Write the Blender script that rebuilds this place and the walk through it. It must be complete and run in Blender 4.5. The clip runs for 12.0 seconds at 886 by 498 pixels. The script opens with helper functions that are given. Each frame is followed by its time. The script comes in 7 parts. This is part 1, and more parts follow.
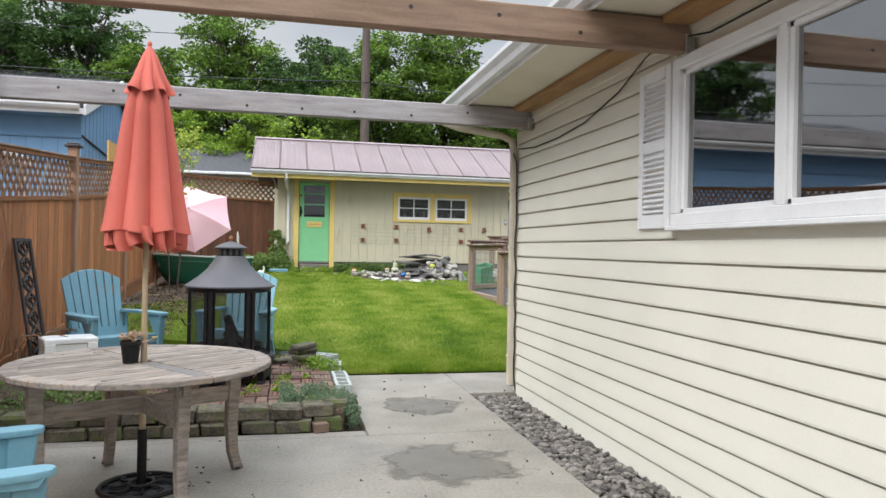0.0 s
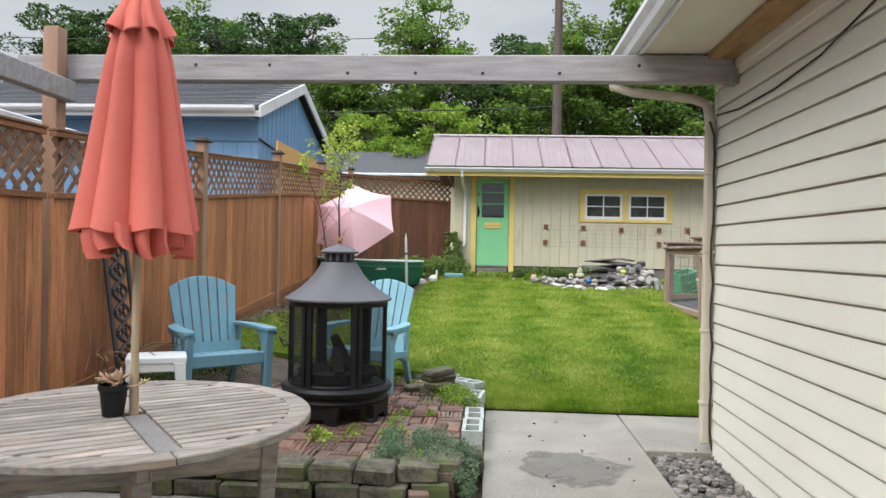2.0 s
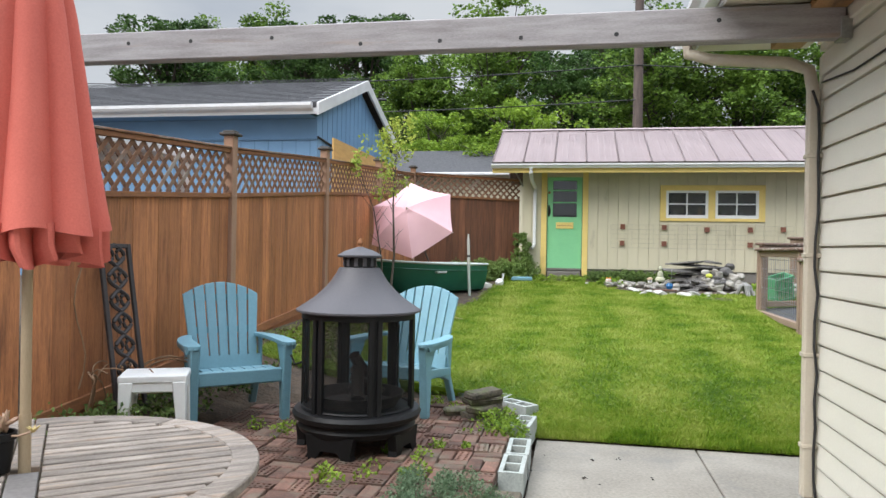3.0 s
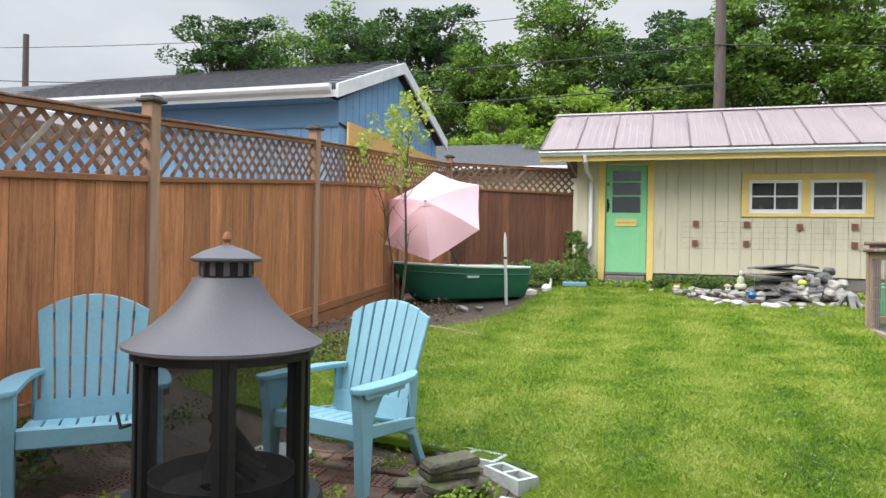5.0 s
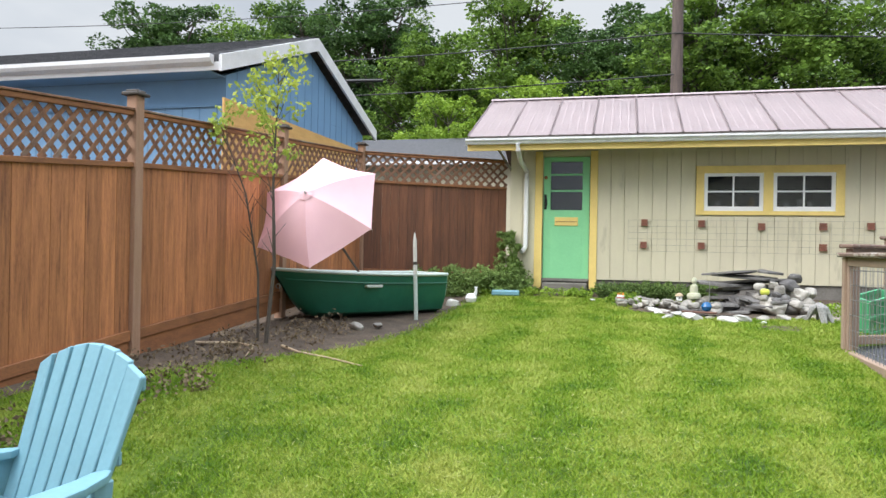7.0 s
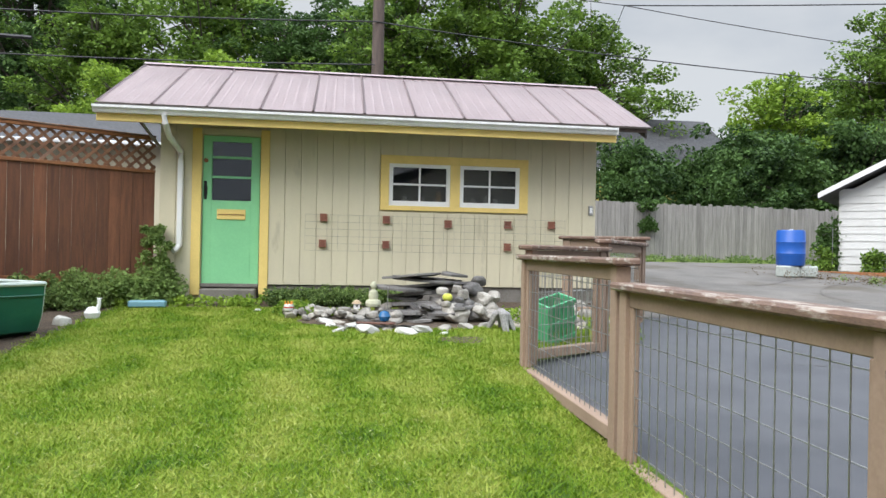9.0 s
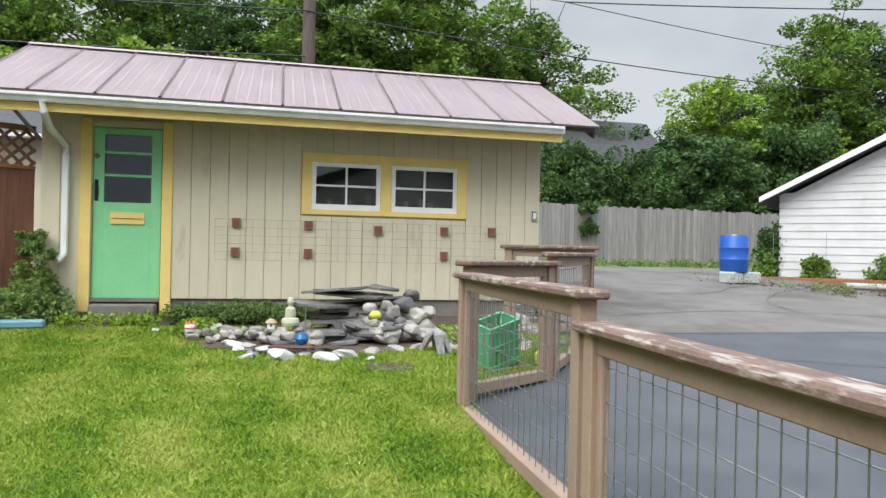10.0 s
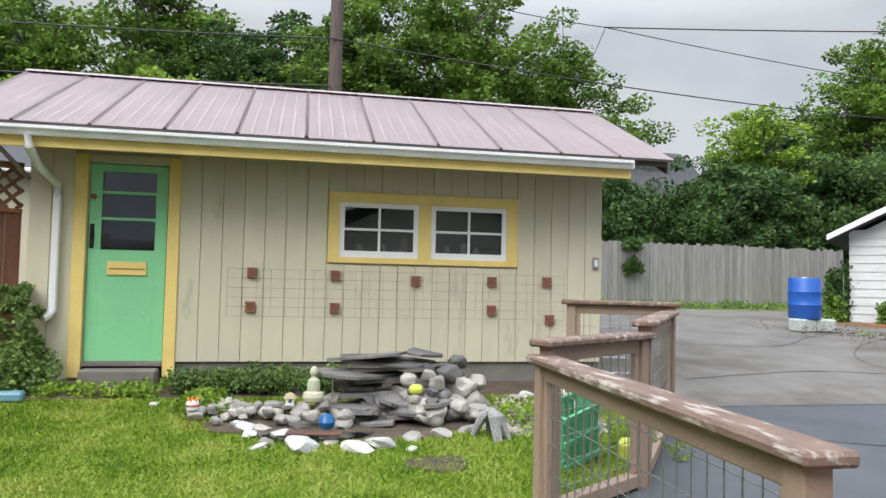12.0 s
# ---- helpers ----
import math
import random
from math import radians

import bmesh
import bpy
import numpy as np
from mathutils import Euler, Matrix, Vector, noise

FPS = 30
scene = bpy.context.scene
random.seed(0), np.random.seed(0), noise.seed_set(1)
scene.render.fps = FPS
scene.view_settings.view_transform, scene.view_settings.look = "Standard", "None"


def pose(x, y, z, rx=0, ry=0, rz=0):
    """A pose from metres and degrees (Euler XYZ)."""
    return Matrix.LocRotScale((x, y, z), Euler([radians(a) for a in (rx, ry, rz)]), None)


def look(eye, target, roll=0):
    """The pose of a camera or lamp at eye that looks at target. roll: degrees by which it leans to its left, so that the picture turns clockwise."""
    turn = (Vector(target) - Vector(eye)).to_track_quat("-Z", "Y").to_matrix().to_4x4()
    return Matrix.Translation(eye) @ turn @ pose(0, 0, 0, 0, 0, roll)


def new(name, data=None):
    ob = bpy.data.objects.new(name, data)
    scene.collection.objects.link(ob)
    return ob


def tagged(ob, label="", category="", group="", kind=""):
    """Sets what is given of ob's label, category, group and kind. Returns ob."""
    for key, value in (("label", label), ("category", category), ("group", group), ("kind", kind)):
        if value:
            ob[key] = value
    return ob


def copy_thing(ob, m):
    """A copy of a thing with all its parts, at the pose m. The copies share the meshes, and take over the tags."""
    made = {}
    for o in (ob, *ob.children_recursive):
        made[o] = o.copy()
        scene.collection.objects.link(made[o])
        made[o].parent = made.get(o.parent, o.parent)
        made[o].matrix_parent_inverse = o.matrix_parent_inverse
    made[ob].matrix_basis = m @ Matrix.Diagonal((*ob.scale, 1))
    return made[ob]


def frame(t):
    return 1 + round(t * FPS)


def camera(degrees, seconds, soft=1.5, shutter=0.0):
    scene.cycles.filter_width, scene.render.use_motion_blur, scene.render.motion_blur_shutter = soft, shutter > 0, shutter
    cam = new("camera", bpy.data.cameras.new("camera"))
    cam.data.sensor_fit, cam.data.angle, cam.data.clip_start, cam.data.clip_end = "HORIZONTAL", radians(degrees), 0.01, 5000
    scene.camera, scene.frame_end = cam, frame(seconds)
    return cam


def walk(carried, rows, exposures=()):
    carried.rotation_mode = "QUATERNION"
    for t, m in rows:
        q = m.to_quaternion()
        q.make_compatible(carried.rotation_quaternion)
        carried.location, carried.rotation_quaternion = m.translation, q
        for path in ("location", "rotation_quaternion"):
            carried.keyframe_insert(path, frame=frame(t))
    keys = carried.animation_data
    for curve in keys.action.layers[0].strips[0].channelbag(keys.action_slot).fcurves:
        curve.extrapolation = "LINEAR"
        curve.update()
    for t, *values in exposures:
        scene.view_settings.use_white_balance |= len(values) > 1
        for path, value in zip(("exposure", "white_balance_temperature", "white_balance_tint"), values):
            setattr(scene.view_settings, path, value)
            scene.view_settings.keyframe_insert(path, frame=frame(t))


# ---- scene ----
cam = camera(64.2, 12.0)
METRES, EYE, TILT, LEAN, TURN = 11.1, 1.47, 0.0, 0.0, -12.6
ROWS = [
    (0.0, 0.0, 0.0, 0.0, -0.0, 0.09, -1.06),
    (0.5, 0.0102, 0.0343, 0.0007, 4.69, 0.07, -1.12),
    (1.0, 0.0203, 0.0719, 0.0016, 9.17, 0.03, -1.1),
    (1.5, 0.0284, 0.1135, 0.0025, 13.16, -0.02, -1.11),
    (2.0, 0.0295, 0.1557, 0.0025, 16.51, -0.03, -1.13),
    (2.5, 0.0323, 0.1978, 0.0045, 19.22, -0.09, -1.08),
    (3.0, 0.033, 0.2403, 0.0041, 23.13, -0.05, -1.02),
    (3.5, 0.0334, 0.2851, 0.0043, 25.89, -0.06, -1.0),
    (5.5, 0.0237, 0.469, 0.0046, 29.81, -0.06, -1.04),
    (6.0, 0.0215, 0.5159, 0.0061, 29.87, -0.05, -1.01),
    (6.5, 0.0173, 0.5624, 0.0073, 29.5, -0.04, -1.06),
    (7.0, 0.0149, 0.6078, 0.0086, 26.85, 0.05, -1.06),
    (7.5, 0.0147, 0.6536, 0.0105, 21.08, 0.04, -1.15),
    (9.5, 0.0341, 0.8292, 0.0188, 1.16, 0.12, -1.17),
    (10.0, 0.0336, 0.8729, 0.027, -0.53, 0.13, -1.25),
    (10.5, 0.0288, 0.9102, 0.0385, -1.24, 0.35, -1.27),
    (11.0, 0.0256, 0.9432, 0.0456, -1.34, 1.65, -1.27),
    (11.5, 0.0188, 0.9693, 0.0477, -0.42, 2.37, -1.3),
    (12.0, 0.0095, 0.9868, 0.0502, 1.35, 2.52, -1.32),
]
walk(cam, [(t, pose(0, 0, EYE, TILT, LEAN, TURN) @ pose(METRES * x, METRES * y, METRES * z, 90 + pitch, roll, yaw)) for t, x, y, z, yaw, pitch, roll in ROWS],
     exposures=((0.0, 0.37), (2.0, 0.38), (3.5, 0.45), (5.5, 0.65), (6.5, 0.66), (7.5, 0.56), (9.5, 0.44), (12.0, 0.38)))

# ---- world and light: a bright overcast day ----
world = bpy.data.worlds.new("sky")
scene.world = world
world.use_nodes = True
wn, wl = world.node_tree.nodes, world.node_tree.links
bg = wn["Background"]
sky = wn.new("ShaderNodeTexSky")
sky.sky_type = "NISHITA"
sky.sun_disc = False
sky.sun_elevation, sky.sun_rotation = radians(46), radians(228)
sky.dust_density = 4.0
hs = wn.new("ShaderNodeHueSaturation")
hs.inputs["Saturation"].default_value = 0.12
wl.new(sky.outputs[0], hs.inputs["Color"])
wtc = wn.new("ShaderNodeTexCoord")
wmap = wn.new("ShaderNodeMapping")
wmap.inputs["Scale"].default_value = (1.0, 1.0, 2.6)
wl.new(wtc.outputs["Generated"], wmap.inputs[0])
cloud = wn.new("ShaderNodeTexNoise")
cloud.inputs["Scale"].default_value = 1.7
cloud.inputs["Detail"].default_value = 6
wl.new(wmap.outputs[0], cloud.inputs["Vector"])
cr = wn.new("ShaderNodeValToRGB")
cr.color_ramp.elements[0].position, cr.color_ramp.elements[0].color = 0.33, (3.7, 4.55, 5.95, 1)
cr.color_ramp.elements[1].position, cr.color_ramp.elements[1].color = 0.62, (8.3, 8.8, 9.4, 1)
wl.new(cloud.outputs[0], cr.inputs[0])
wmix = wn.new("ShaderNodeMixRGB")
wmix.inputs[0].default_value = 0.8
wl.new(hs.outputs[0], wmix.inputs[1])
wl.new(cr.outputs[0], wmix.inputs[2])
wl.new(wmix.outputs[0], bg.inputs[0])
# an overcast dome: the zenith about three times the horizon
wsep = wn.new("ShaderNodeSeparateXYZ")
wl.new(wtc.outputs["Generated"], wsep.inputs[0])
wgr = wn.new("ShaderNodeMapRange")
wgr.inputs[1].default_value, wgr.inputs[2].default_value = 0.33, 0.95
wgr.inputs[3].default_value, wgr.inputs[4].default_value = 0.067, 0.40
wl.new(wsep.outputs[2], wgr.inputs[0])
wl.new(wgr.outputs[0], bg.inputs[1])
sun = new("sun", bpy.data.lights.new("sun", "SUN"))
sun.data.energy, sun.data.angle, sun.data.color = 1.8, radians(40), (1.0, 0.98, 0.95)
sun.matrix_world = look((-6, -5.5, 8.5), (0, 0, 0))


# ---- materials ----
def mat(name, c1, c2=None, rough=0.7, scale=6.0, fine=60.0, bump=0.15, metal=0.0, stretch=(1, 1, 1), rand=0.0, stain=None,
        stain_at=(0.55, 0.7), stain_scale=1.5, world_space=False, spec=0.5, bump_d=0.01):
    """A painted, wooden, stony or metal surface: two colours mixed at two scales, stains, fine relief."""
    m = bpy.data.materials.new(name)
    m.use_nodes = True
    n, l = m.node_tree.nodes, m.node_tree.links
    b = n["Principled BSDF"]
    c2 = c2 or tuple(v * 0.8 for v in c1)
    if world_space:
        tc = n.new("ShaderNodeNewGeometry").outputs["Position"]
    else:
        tc = n.new("ShaderNodeTexCoord").outputs["Object"]
    mp = n.new("ShaderNodeMapping")
    mp.inputs["Scale"].default_value = stretch
    l.new(tc, mp.inputs[0])
    vec = mp.outputs[0]
    info = n.new("ShaderNodeObjectInfo")
    if rand:
        add = n.new("ShaderNodeVectorMath")
        add.operation = "ADD"
        sc = n.new("ShaderNodeVectorMath")
        sc.operation = "SCALE"
        sc.inputs[0].default_value = (31, 57, 23)
        l.new(info.outputs["Random"], sc.inputs["Scale"])
        l.new(vec, add.inputs[0])
        l.new(sc.outputs[0], add.inputs[1])
        vec = add.outputs[0]
    big, small = n.new("ShaderNodeTexNoise"), n.new("ShaderNodeTexNoise")
    big.inputs["Scale"].default_value, small.inputs["Scale"].default_value = scale, fine
    big.inputs["Detail"].default_value, small.inputs["Detail"].default_value = 5, 4
    l.new(vec, big.inputs["Vector"]), l.new(vec, small.inputs["Vector"])
    mixv = n.new("ShaderNodeMath")
    mixv.operation = "MULTIPLY_ADD"
    mixv.inputs[1].default_value = 0.45
    l.new(small.outputs[0], mixv.inputs[0])
    half = n.new("ShaderNodeMath")
    half.operation = "MULTIPLY"
    half.inputs[1].default_value = 0.55
    l.new(big.outputs[0], half.inputs[0])
    l.new(half.outputs[0], mixv.inputs[2])
    ramp = n.new("ShaderNodeValToRGB")
    ramp.color_ramp.elements[0].position, ramp.color_ramp.elements[0].color = 0.36, (*c2, 1)
    ramp.color_ramp.elements[1].position, ramp.color_ramp.elements[1].color = 0.62, (*c1, 1)
    l.new(mixv.outputs[0], ramp.inputs[0])
    col = ramp.outputs[0]
    if stain:
        st = n.new("ShaderNodeTexNoise")
        st.inputs["Scale"].default_value, st.inputs["Detail"].default_value = stain_scale, 7
        st.inputs["Roughness"].default_value = 0.62
        l.new(vec, st.inputs["Vector"])
        sr = n.new("ShaderNodeMapRange")
        sr.inputs[1].default_value, sr.inputs[2].default_value = stain_at
        l.new(st.outputs[0], sr.inputs[0])
        mx = n.new("ShaderNodeMixRGB")
        mx.inputs[2].default_value = (*stain, 1)
        l.new(sr.outputs[0], mx.inputs[0])
        l.new(col, mx.inputs[1])
        col = mx.outputs[0]
    if rand:
        hv = n.new("ShaderNodeHueSaturation")
        mr = n.new("ShaderNodeMapRange")
        mr.inputs[3].default_value, mr.inputs[4].default_value = 1 - rand, 1 + rand
        l.new(info.outputs["Random"], mr.inputs[0])
        l.new(mr.outputs[0], hv.inputs["Value"])
        l.new(col, hv.inputs["Color"])
        col = hv.outputs[0]
    l.new(col, b.inputs["Base Color"])
    b.inputs["Roughness"].default_value = rough
    b.inputs["Metallic"].default_value = metal
    b.inputs["Specular IOR Level"].default_value = spec
    if bump:
        bn = n.new("ShaderNodeBump")
        bn.inputs["Strength"].default_value, bn.inputs["Distance"].default_value = bump, bump_d
        l.new(mixv.outputs[0], bn.inputs["Height"])
        l.new(bn.outputs[0], b.inputs["Normal"])
    return m


def leaf_mat(name, c1, c2):
    m = bpy.data.materials.new(name)
    m.use_nodes = True
    n, l = m.node_tree.nodes, m.node_tree.links
    b = n["Principled BSDF"]
    g = n.new("ShaderNodeNewGeometry")
    no = n.new("ShaderNodeTexNoise")
    no.inputs["Scale"].default_value = 0.55
    l.new(g.outputs["Position"], no.inputs["Vector"])
    ad = n.new("ShaderNodeMath")
    ad.operation = "MULTIPLY_ADD"
    ad.inputs[1].default_value = 0.5
    l.new(g.outputs["Random Per Island"], ad.inputs[0])
    l.new(no.outputs[0], ad.inputs[2])
    r = n.new("ShaderNodeValToRGB")
    r.color_ramp.elements[0].position, r.color_ramp.elements[0].color = 0.4, (*c2, 1)
    r.color_ramp.elements[1].position, r.color_ramp.elements[1].color = 1.0, (*c1, 1)
    l.new(ad.outputs[0], r.inputs[0])
    l.new(r.outputs[0], b.inputs["Base Color"])
    b.inputs["Roughness"].default_value = 0.6
    b.inputs["Specular IOR Level"].default_value = 0.2
    tr = n.new("ShaderNodeBsdfTranslucent")
    l.new(r.outputs[0], tr.inputs[0])
    mx = n.new("ShaderNodeMixShader")
    mx.inputs[0].default_value = 0.3
    l.new(b.outputs[0], mx.inputs[1]), l.new(tr.outputs[0], mx.inputs[2])
    l.new(mx.outputs[0], n["Material Output"].inputs[0])
    return m


def glass_mat(name, tint=(0.03, 0.035, 0.04), clear=0.75, ior=2.3):
    m = bpy.data.materials.new(name)
    m.use_nodes = True
    n, l = m.node_tree.nodes, m.node_tree.links
    b = n["Principled BSDF"]
    b.inputs["Base Color"].default_value = (*tint, 1)
    b.inputs["Roughness"].default_value = 0.02
    t = n.new("ShaderNodeBsdfTransparent")
    gl = n.new("ShaderNodeBsdfGlossy")
    gl.inputs["Roughness"].default_value = 0.02
    fr = n.new("ShaderNodeFresnel")
    fr.inputs[0].default_value = ior
    mx = n.new("ShaderNodeMixShader")
    mx.inputs[0].default_value = clear
    l.new(b.outputs[0], mx.inputs[1]), l.new(t.outputs[0], mx.inputs[2])
    m2 = n.new("ShaderNodeMixShader")
    l.new(fr.outputs[0], m2.inputs[0])
    l.new(mx.outputs[0], m2.inputs[1]), l.new(gl.outputs[0], m2.inputs[2])
    l.new(m2.outputs[0], n["Material Output"].inputs[0])
    return m


M_siding = mat("cream vinyl siding", (0.725, 0.70, 0.605), (0.67, 0.645, 0.555), 0.45, 1.5, 90, 0.06, stain=(0.56, 0.52, 0.42), stain_at=(0.6, 0.85), stain_scale=1.2)
M_white = mat("white paint", (0.80, 0.80, 0.80), (0.73, 0.73, 0.73), 0.4, 4, 80, 0.05)
M_gutter = mat("white gutter metal", (0.78, 0.78, 0.79), (0.62, 0.62, 0.62), 0.35, 3, 50, 0.05, stain=(0.45, 0.43, 0.40), stain_at=(0.6, 0.8))
M_soffit = mat("cream soffit board", (0.66, 0.61, 0.50), (0.58, 0.53, 0.42), 0.6, 3, 60, 0.08)
M_rawwood = mat("bare brown rafter wood", (0.43, 0.25, 0.105), (0.24, 0.125, 0.05), 0.65, 3, 50, 0.2, stretch=(6, 1, 6), stain=(0.10, 0.06, 0.035), stain_at=(0.55, 0.72))
M_greywood = mat("weathered grey timber", (0.36, 0.34, 0.34), (0.22, 0.20, 0.20), 0.8, 3, 60, 0.3, stretch=(1, 9, 9), stain=(0.30, 0.20, 0.14), stain_at=(0.57, 0.75), stain_scale=0.8)
M_beam2 = mat("weathered brown timber", (0.29, 0.195, 0.135), (0.17, 0.105, 0.07), 0.8, 3, 60, 0.3, stretch=(1, 9, 9), stain=(0.16, 0.10, 0.06), stain_at=(0.57, 0.75), stain_scale=0.8)
M_tablewood = mat("weathered teak", (0.37, 0.32, 0.275), (0.15, 0.122, 0.10), 0.8, 3, 50, 0.3, stretch=(2, 14, 14), rand=0.25, stain=(0.36, 0.24, 0.15), stain_at=(0.55, 0.75))
M_fence = mat("stained cedar boards", (0.50, 0.20, 0.075), (0.25, 0.093, 0.038), 0.7, 3.5, 30, 0.35, stretch=(9, 9, 0.7), rand=0.26, stain=(0.10, 0.038, 0.018), stain_at=(0.58, 0.74), stain_scale=1.6)
# cedar in a darker brown, for the fence beside the shed
M_fencedark = mat("dark brown cedar", (0.20, 0.078, 0.036), (0.10, 0.04, 0.021), 0.7, 3.5, 40, 0.25, stretch=(9, 9, 0.7), rand=0.22)
M_rail = mat("cedar rails", (0.31, 0.125, 0.045), (0.18, 0.072, 0.03), 0.75, 4, 40, 0.25, stretch=(5, 1, 5), rand=0.12)
M_lattice = mat("cedar lattice", (0.24, 0.115, 0.06), (0.12, 0.06, 0.035), 0.8, 8, 50, 0.2, rand=0.15, stain=(0.27, 0.22, 0.18), stain_at=(0.55, 0.7))
M_post = mat("tan painted posts", (0.36, 0.215, 0.14), (0.27, 0.15, 0.09), 0.7, 3, 60, 0.15, stretch=(5, 5, 0.7))
M_cap = mat("dark post caps", (0.07, 0.055, 0.045), (0.03, 0.025, 0.02), 0.6)
M_shed = mat("taupe siding paint", (0.60, 0.55, 0.40), (0.54, 0.495, 0.36), 0.65, 2, 60, 0.12, stretch=(3, 3, 0.8), stain=(0.27, 0.24, 0.17), stain_at=(0.6, 0.85), rand=0.03)
M_yellow = mat("yellow trim paint", (0.80, 0.60, 0.20), (0.70, 0.52, 0.17), 0.6, 4, 60, 0.12, stain=(0.42, 0.27, 0.10), stain_at=(0.66, 0.76))
M_green = mat("mint green door paint", (0.24, 0.60, 0.30), (0.21, 0.54, 0.27), 0.45, 3, 50, 0.06)
M_roof = mat("dusty mauve metal roof", (0.345, 0.268, 0.268), (0.285, 0.222, 0.222), 0.5, 2, 40, 0.05, stretch=(1, 0.4, 1), stain=(0.27, 0.215, 0.20), stain_at=(0.57, 0.8), spec=0.4)
M_shingle = mat("dark grey shingles", (0.085, 0.085, 0.09), (0.035, 0.035, 0.04), 0.9, 12, 60, 0.5, rand=0.1)
M_blue = mat("blue house paint", (0.165, 0.315, 0.50), (0.14, 0.275, 0.445), 0.6, 2, 60, 0.1)
M_concrete = mat("patio concrete", (0.305, 0.278, 0.236), (0.19, 0.173, 0.146), 0.85, 1.6, 45, 0.25, stain=(0.17, 0.165, 0.155), stain_at=(0.54, 0.72), stain_scale=1.1, world_space=True)
M_block = mat("mossy retaining blocks", (0.15, 0.125, 0.09), (0.035, 0.032, 0.025), 0.9, 9, 50, 0.6, rand=0.2, stain=(0.085, 0.105, 0.03), stain_at=(0.48, 0.62), stain_scale=6)
M_brick = mat("worn patio bricks", (0.20, 0.105, 0.075), (0.10, 0.058, 0.045), 0.9, 9, 60, 0.5, rand=0.35, stain=(0.15, 0.135, 0.10), stain_at=(0.5, 0.7), stain_scale=4)
M_cinder = mat("pale cinder block", (0.44, 0.47, 0.44), (0.30, 0.33, 0.31), 0.9, 12, 70, 0.5, stain=(0.26, 0.40, 0.30), stain_at=(0.6, 0.75))
M_soil = mat("soil", (0.11, 0.078, 0.052), (0.045, 0.033, 0.024), 0.95, 5, 40, 0.9, world_space=True, bump_d=0.03)
M_gravel = mat("river gravel", (0.27, 0.245, 0.22), (0.13, 0.12, 0.11), 0.75, 8, 60, 0.2, rand=0.35)
M_asphalt = mat("driveway asphalt", (0.073, 0.076, 0.086), (0.052, 0.055, 0.062), 0.85, 2, 120, 0.3, stain=(0.085, 0.087, 0.094), stain_at=(0.5, 0.75), stain_scale=0.5, world_space=True)
M_oldasphalt = mat("worn pale asphalt", (0.165, 0.15, 0.135), (0.095, 0.088, 0.08), 0.85, 1.5, 90, 0.3, stain=(0.085, 0.072, 0.055), stain_at=(0.5, 0.66), stain_scale=0.8, world_space=True)
M_black = mat("black painted steel", (0.010, 0.010, 0.011), (0.006, 0.006, 0.006), 0.5, 5, 60, 0.1, spec=0.28)
M_hood = mat("charcoal painted hood", (0.088, 0.083, 0.092), (0.068, 0.065, 0.072), 0.55, 3, 120, 0.1, stain=(0.12, 0.112, 0.115), stain_at=(0.6, 0.8))
M_chair = mat("dusty blue plastic", (0.16, 0.32, 0.385), (0.135, 0.28, 0.335), 0.45, 3, 50, 0.05, stain=(0.24, 0.40, 0.43), stain_at=(0.6, 0.8))
M_chair2 = mat("light blue plastic", (0.185, 0.365, 0.435), (0.16, 0.325, 0.39), 0.45, 3, 50, 0.05)
M_coral = mat("coral canvas", (0.62, 0.15, 0.11), (0.53, 0.115, 0.085), 0.85, 3, 160, 0.15)
M_pink = mat("faded pink canvas", (0.78, 0.49, 0.52), (0.72, 0.43, 0.47), 0.85, 3, 160, 0.1)
M_pole = mat("pale wooden pole", (0.44, 0.34, 0.22), (0.34, 0.25, 0.15), 0.6, 4, 60, 0.15, stretch=(9, 9, 1))
M_boat = mat("green boat hull", (0.012, 0.125, 0.075), (0.010, 0.10, 0.06), 0.4, 3, 60, 0.05, stain=(0.03, 0.15, 0.095), stain_at=(0.6, 0.8))
M_boatin = mat("pale boat rim", (0.52, 0.58, 0.53), (0.42, 0.48, 0.44), 0.5)
M_bark = mat("tree bark", (0.10, 0.082, 0.065), (0.05, 0.042, 0.034), 0.9, 6, 40, 0.6, stretch=(3, 3, 0.8))
M_slate = mat("dark slate slabs", (0.20, 0.19, 0.18), (0.085, 0.08, 0.078), 0.7, 5, 50, 0.4, rand=0.3, stain=(0.20, 0.18, 0.16), stain_at=(0.6, 0.75))
M_rock = mat("pale river rocks", (0.40, 0.375, 0.33), (0.19, 0.178, 0.158), 0.8, 5, 50, 0.3, rand=0.3)
M_rust = mat("rusty brown metal", (0.135, 0.06, 0.04), (0.075, 0.036, 0.028), 0.8, 9, 60, 0.3)
M_wire = mat("galvanised wire", (0.42, 0.42, 0.42), (0.30, 0.30, 0.30), 0.38, 9, 60, 0.0, metal=0.9)
M_taupewood = mat("taupe painted fence wood", (0.325, 0.23, 0.17), (0.26, 0.18, 0.13), 0.75, 3, 50, 0.15, rand=0.06)
M_capwood = mat("peeling brown rail caps", (0.20, 0.125, 0.09), (0.11, 0.07, 0.055), 0.8, 4, 50, 0.3, stretch=(4, 1, 4), stain=(0.36, 0.315, 0.27), stain_at=(0.52, 0.62), stain_scale=5.0)
M_greyfence = mat("silver weathered cedar", (0.33, 0.31, 0.295), (0.20, 0.185, 0.175), 0.85, 3, 40, 0.3, stretch=(7, 7, 0.6), rand=0.18)
M_barrel = mat("blue plastic drum", (0.015, 0.10, 0.42), (0.012, 0.085, 0.36), 0.4, 3, 40, 0.05)
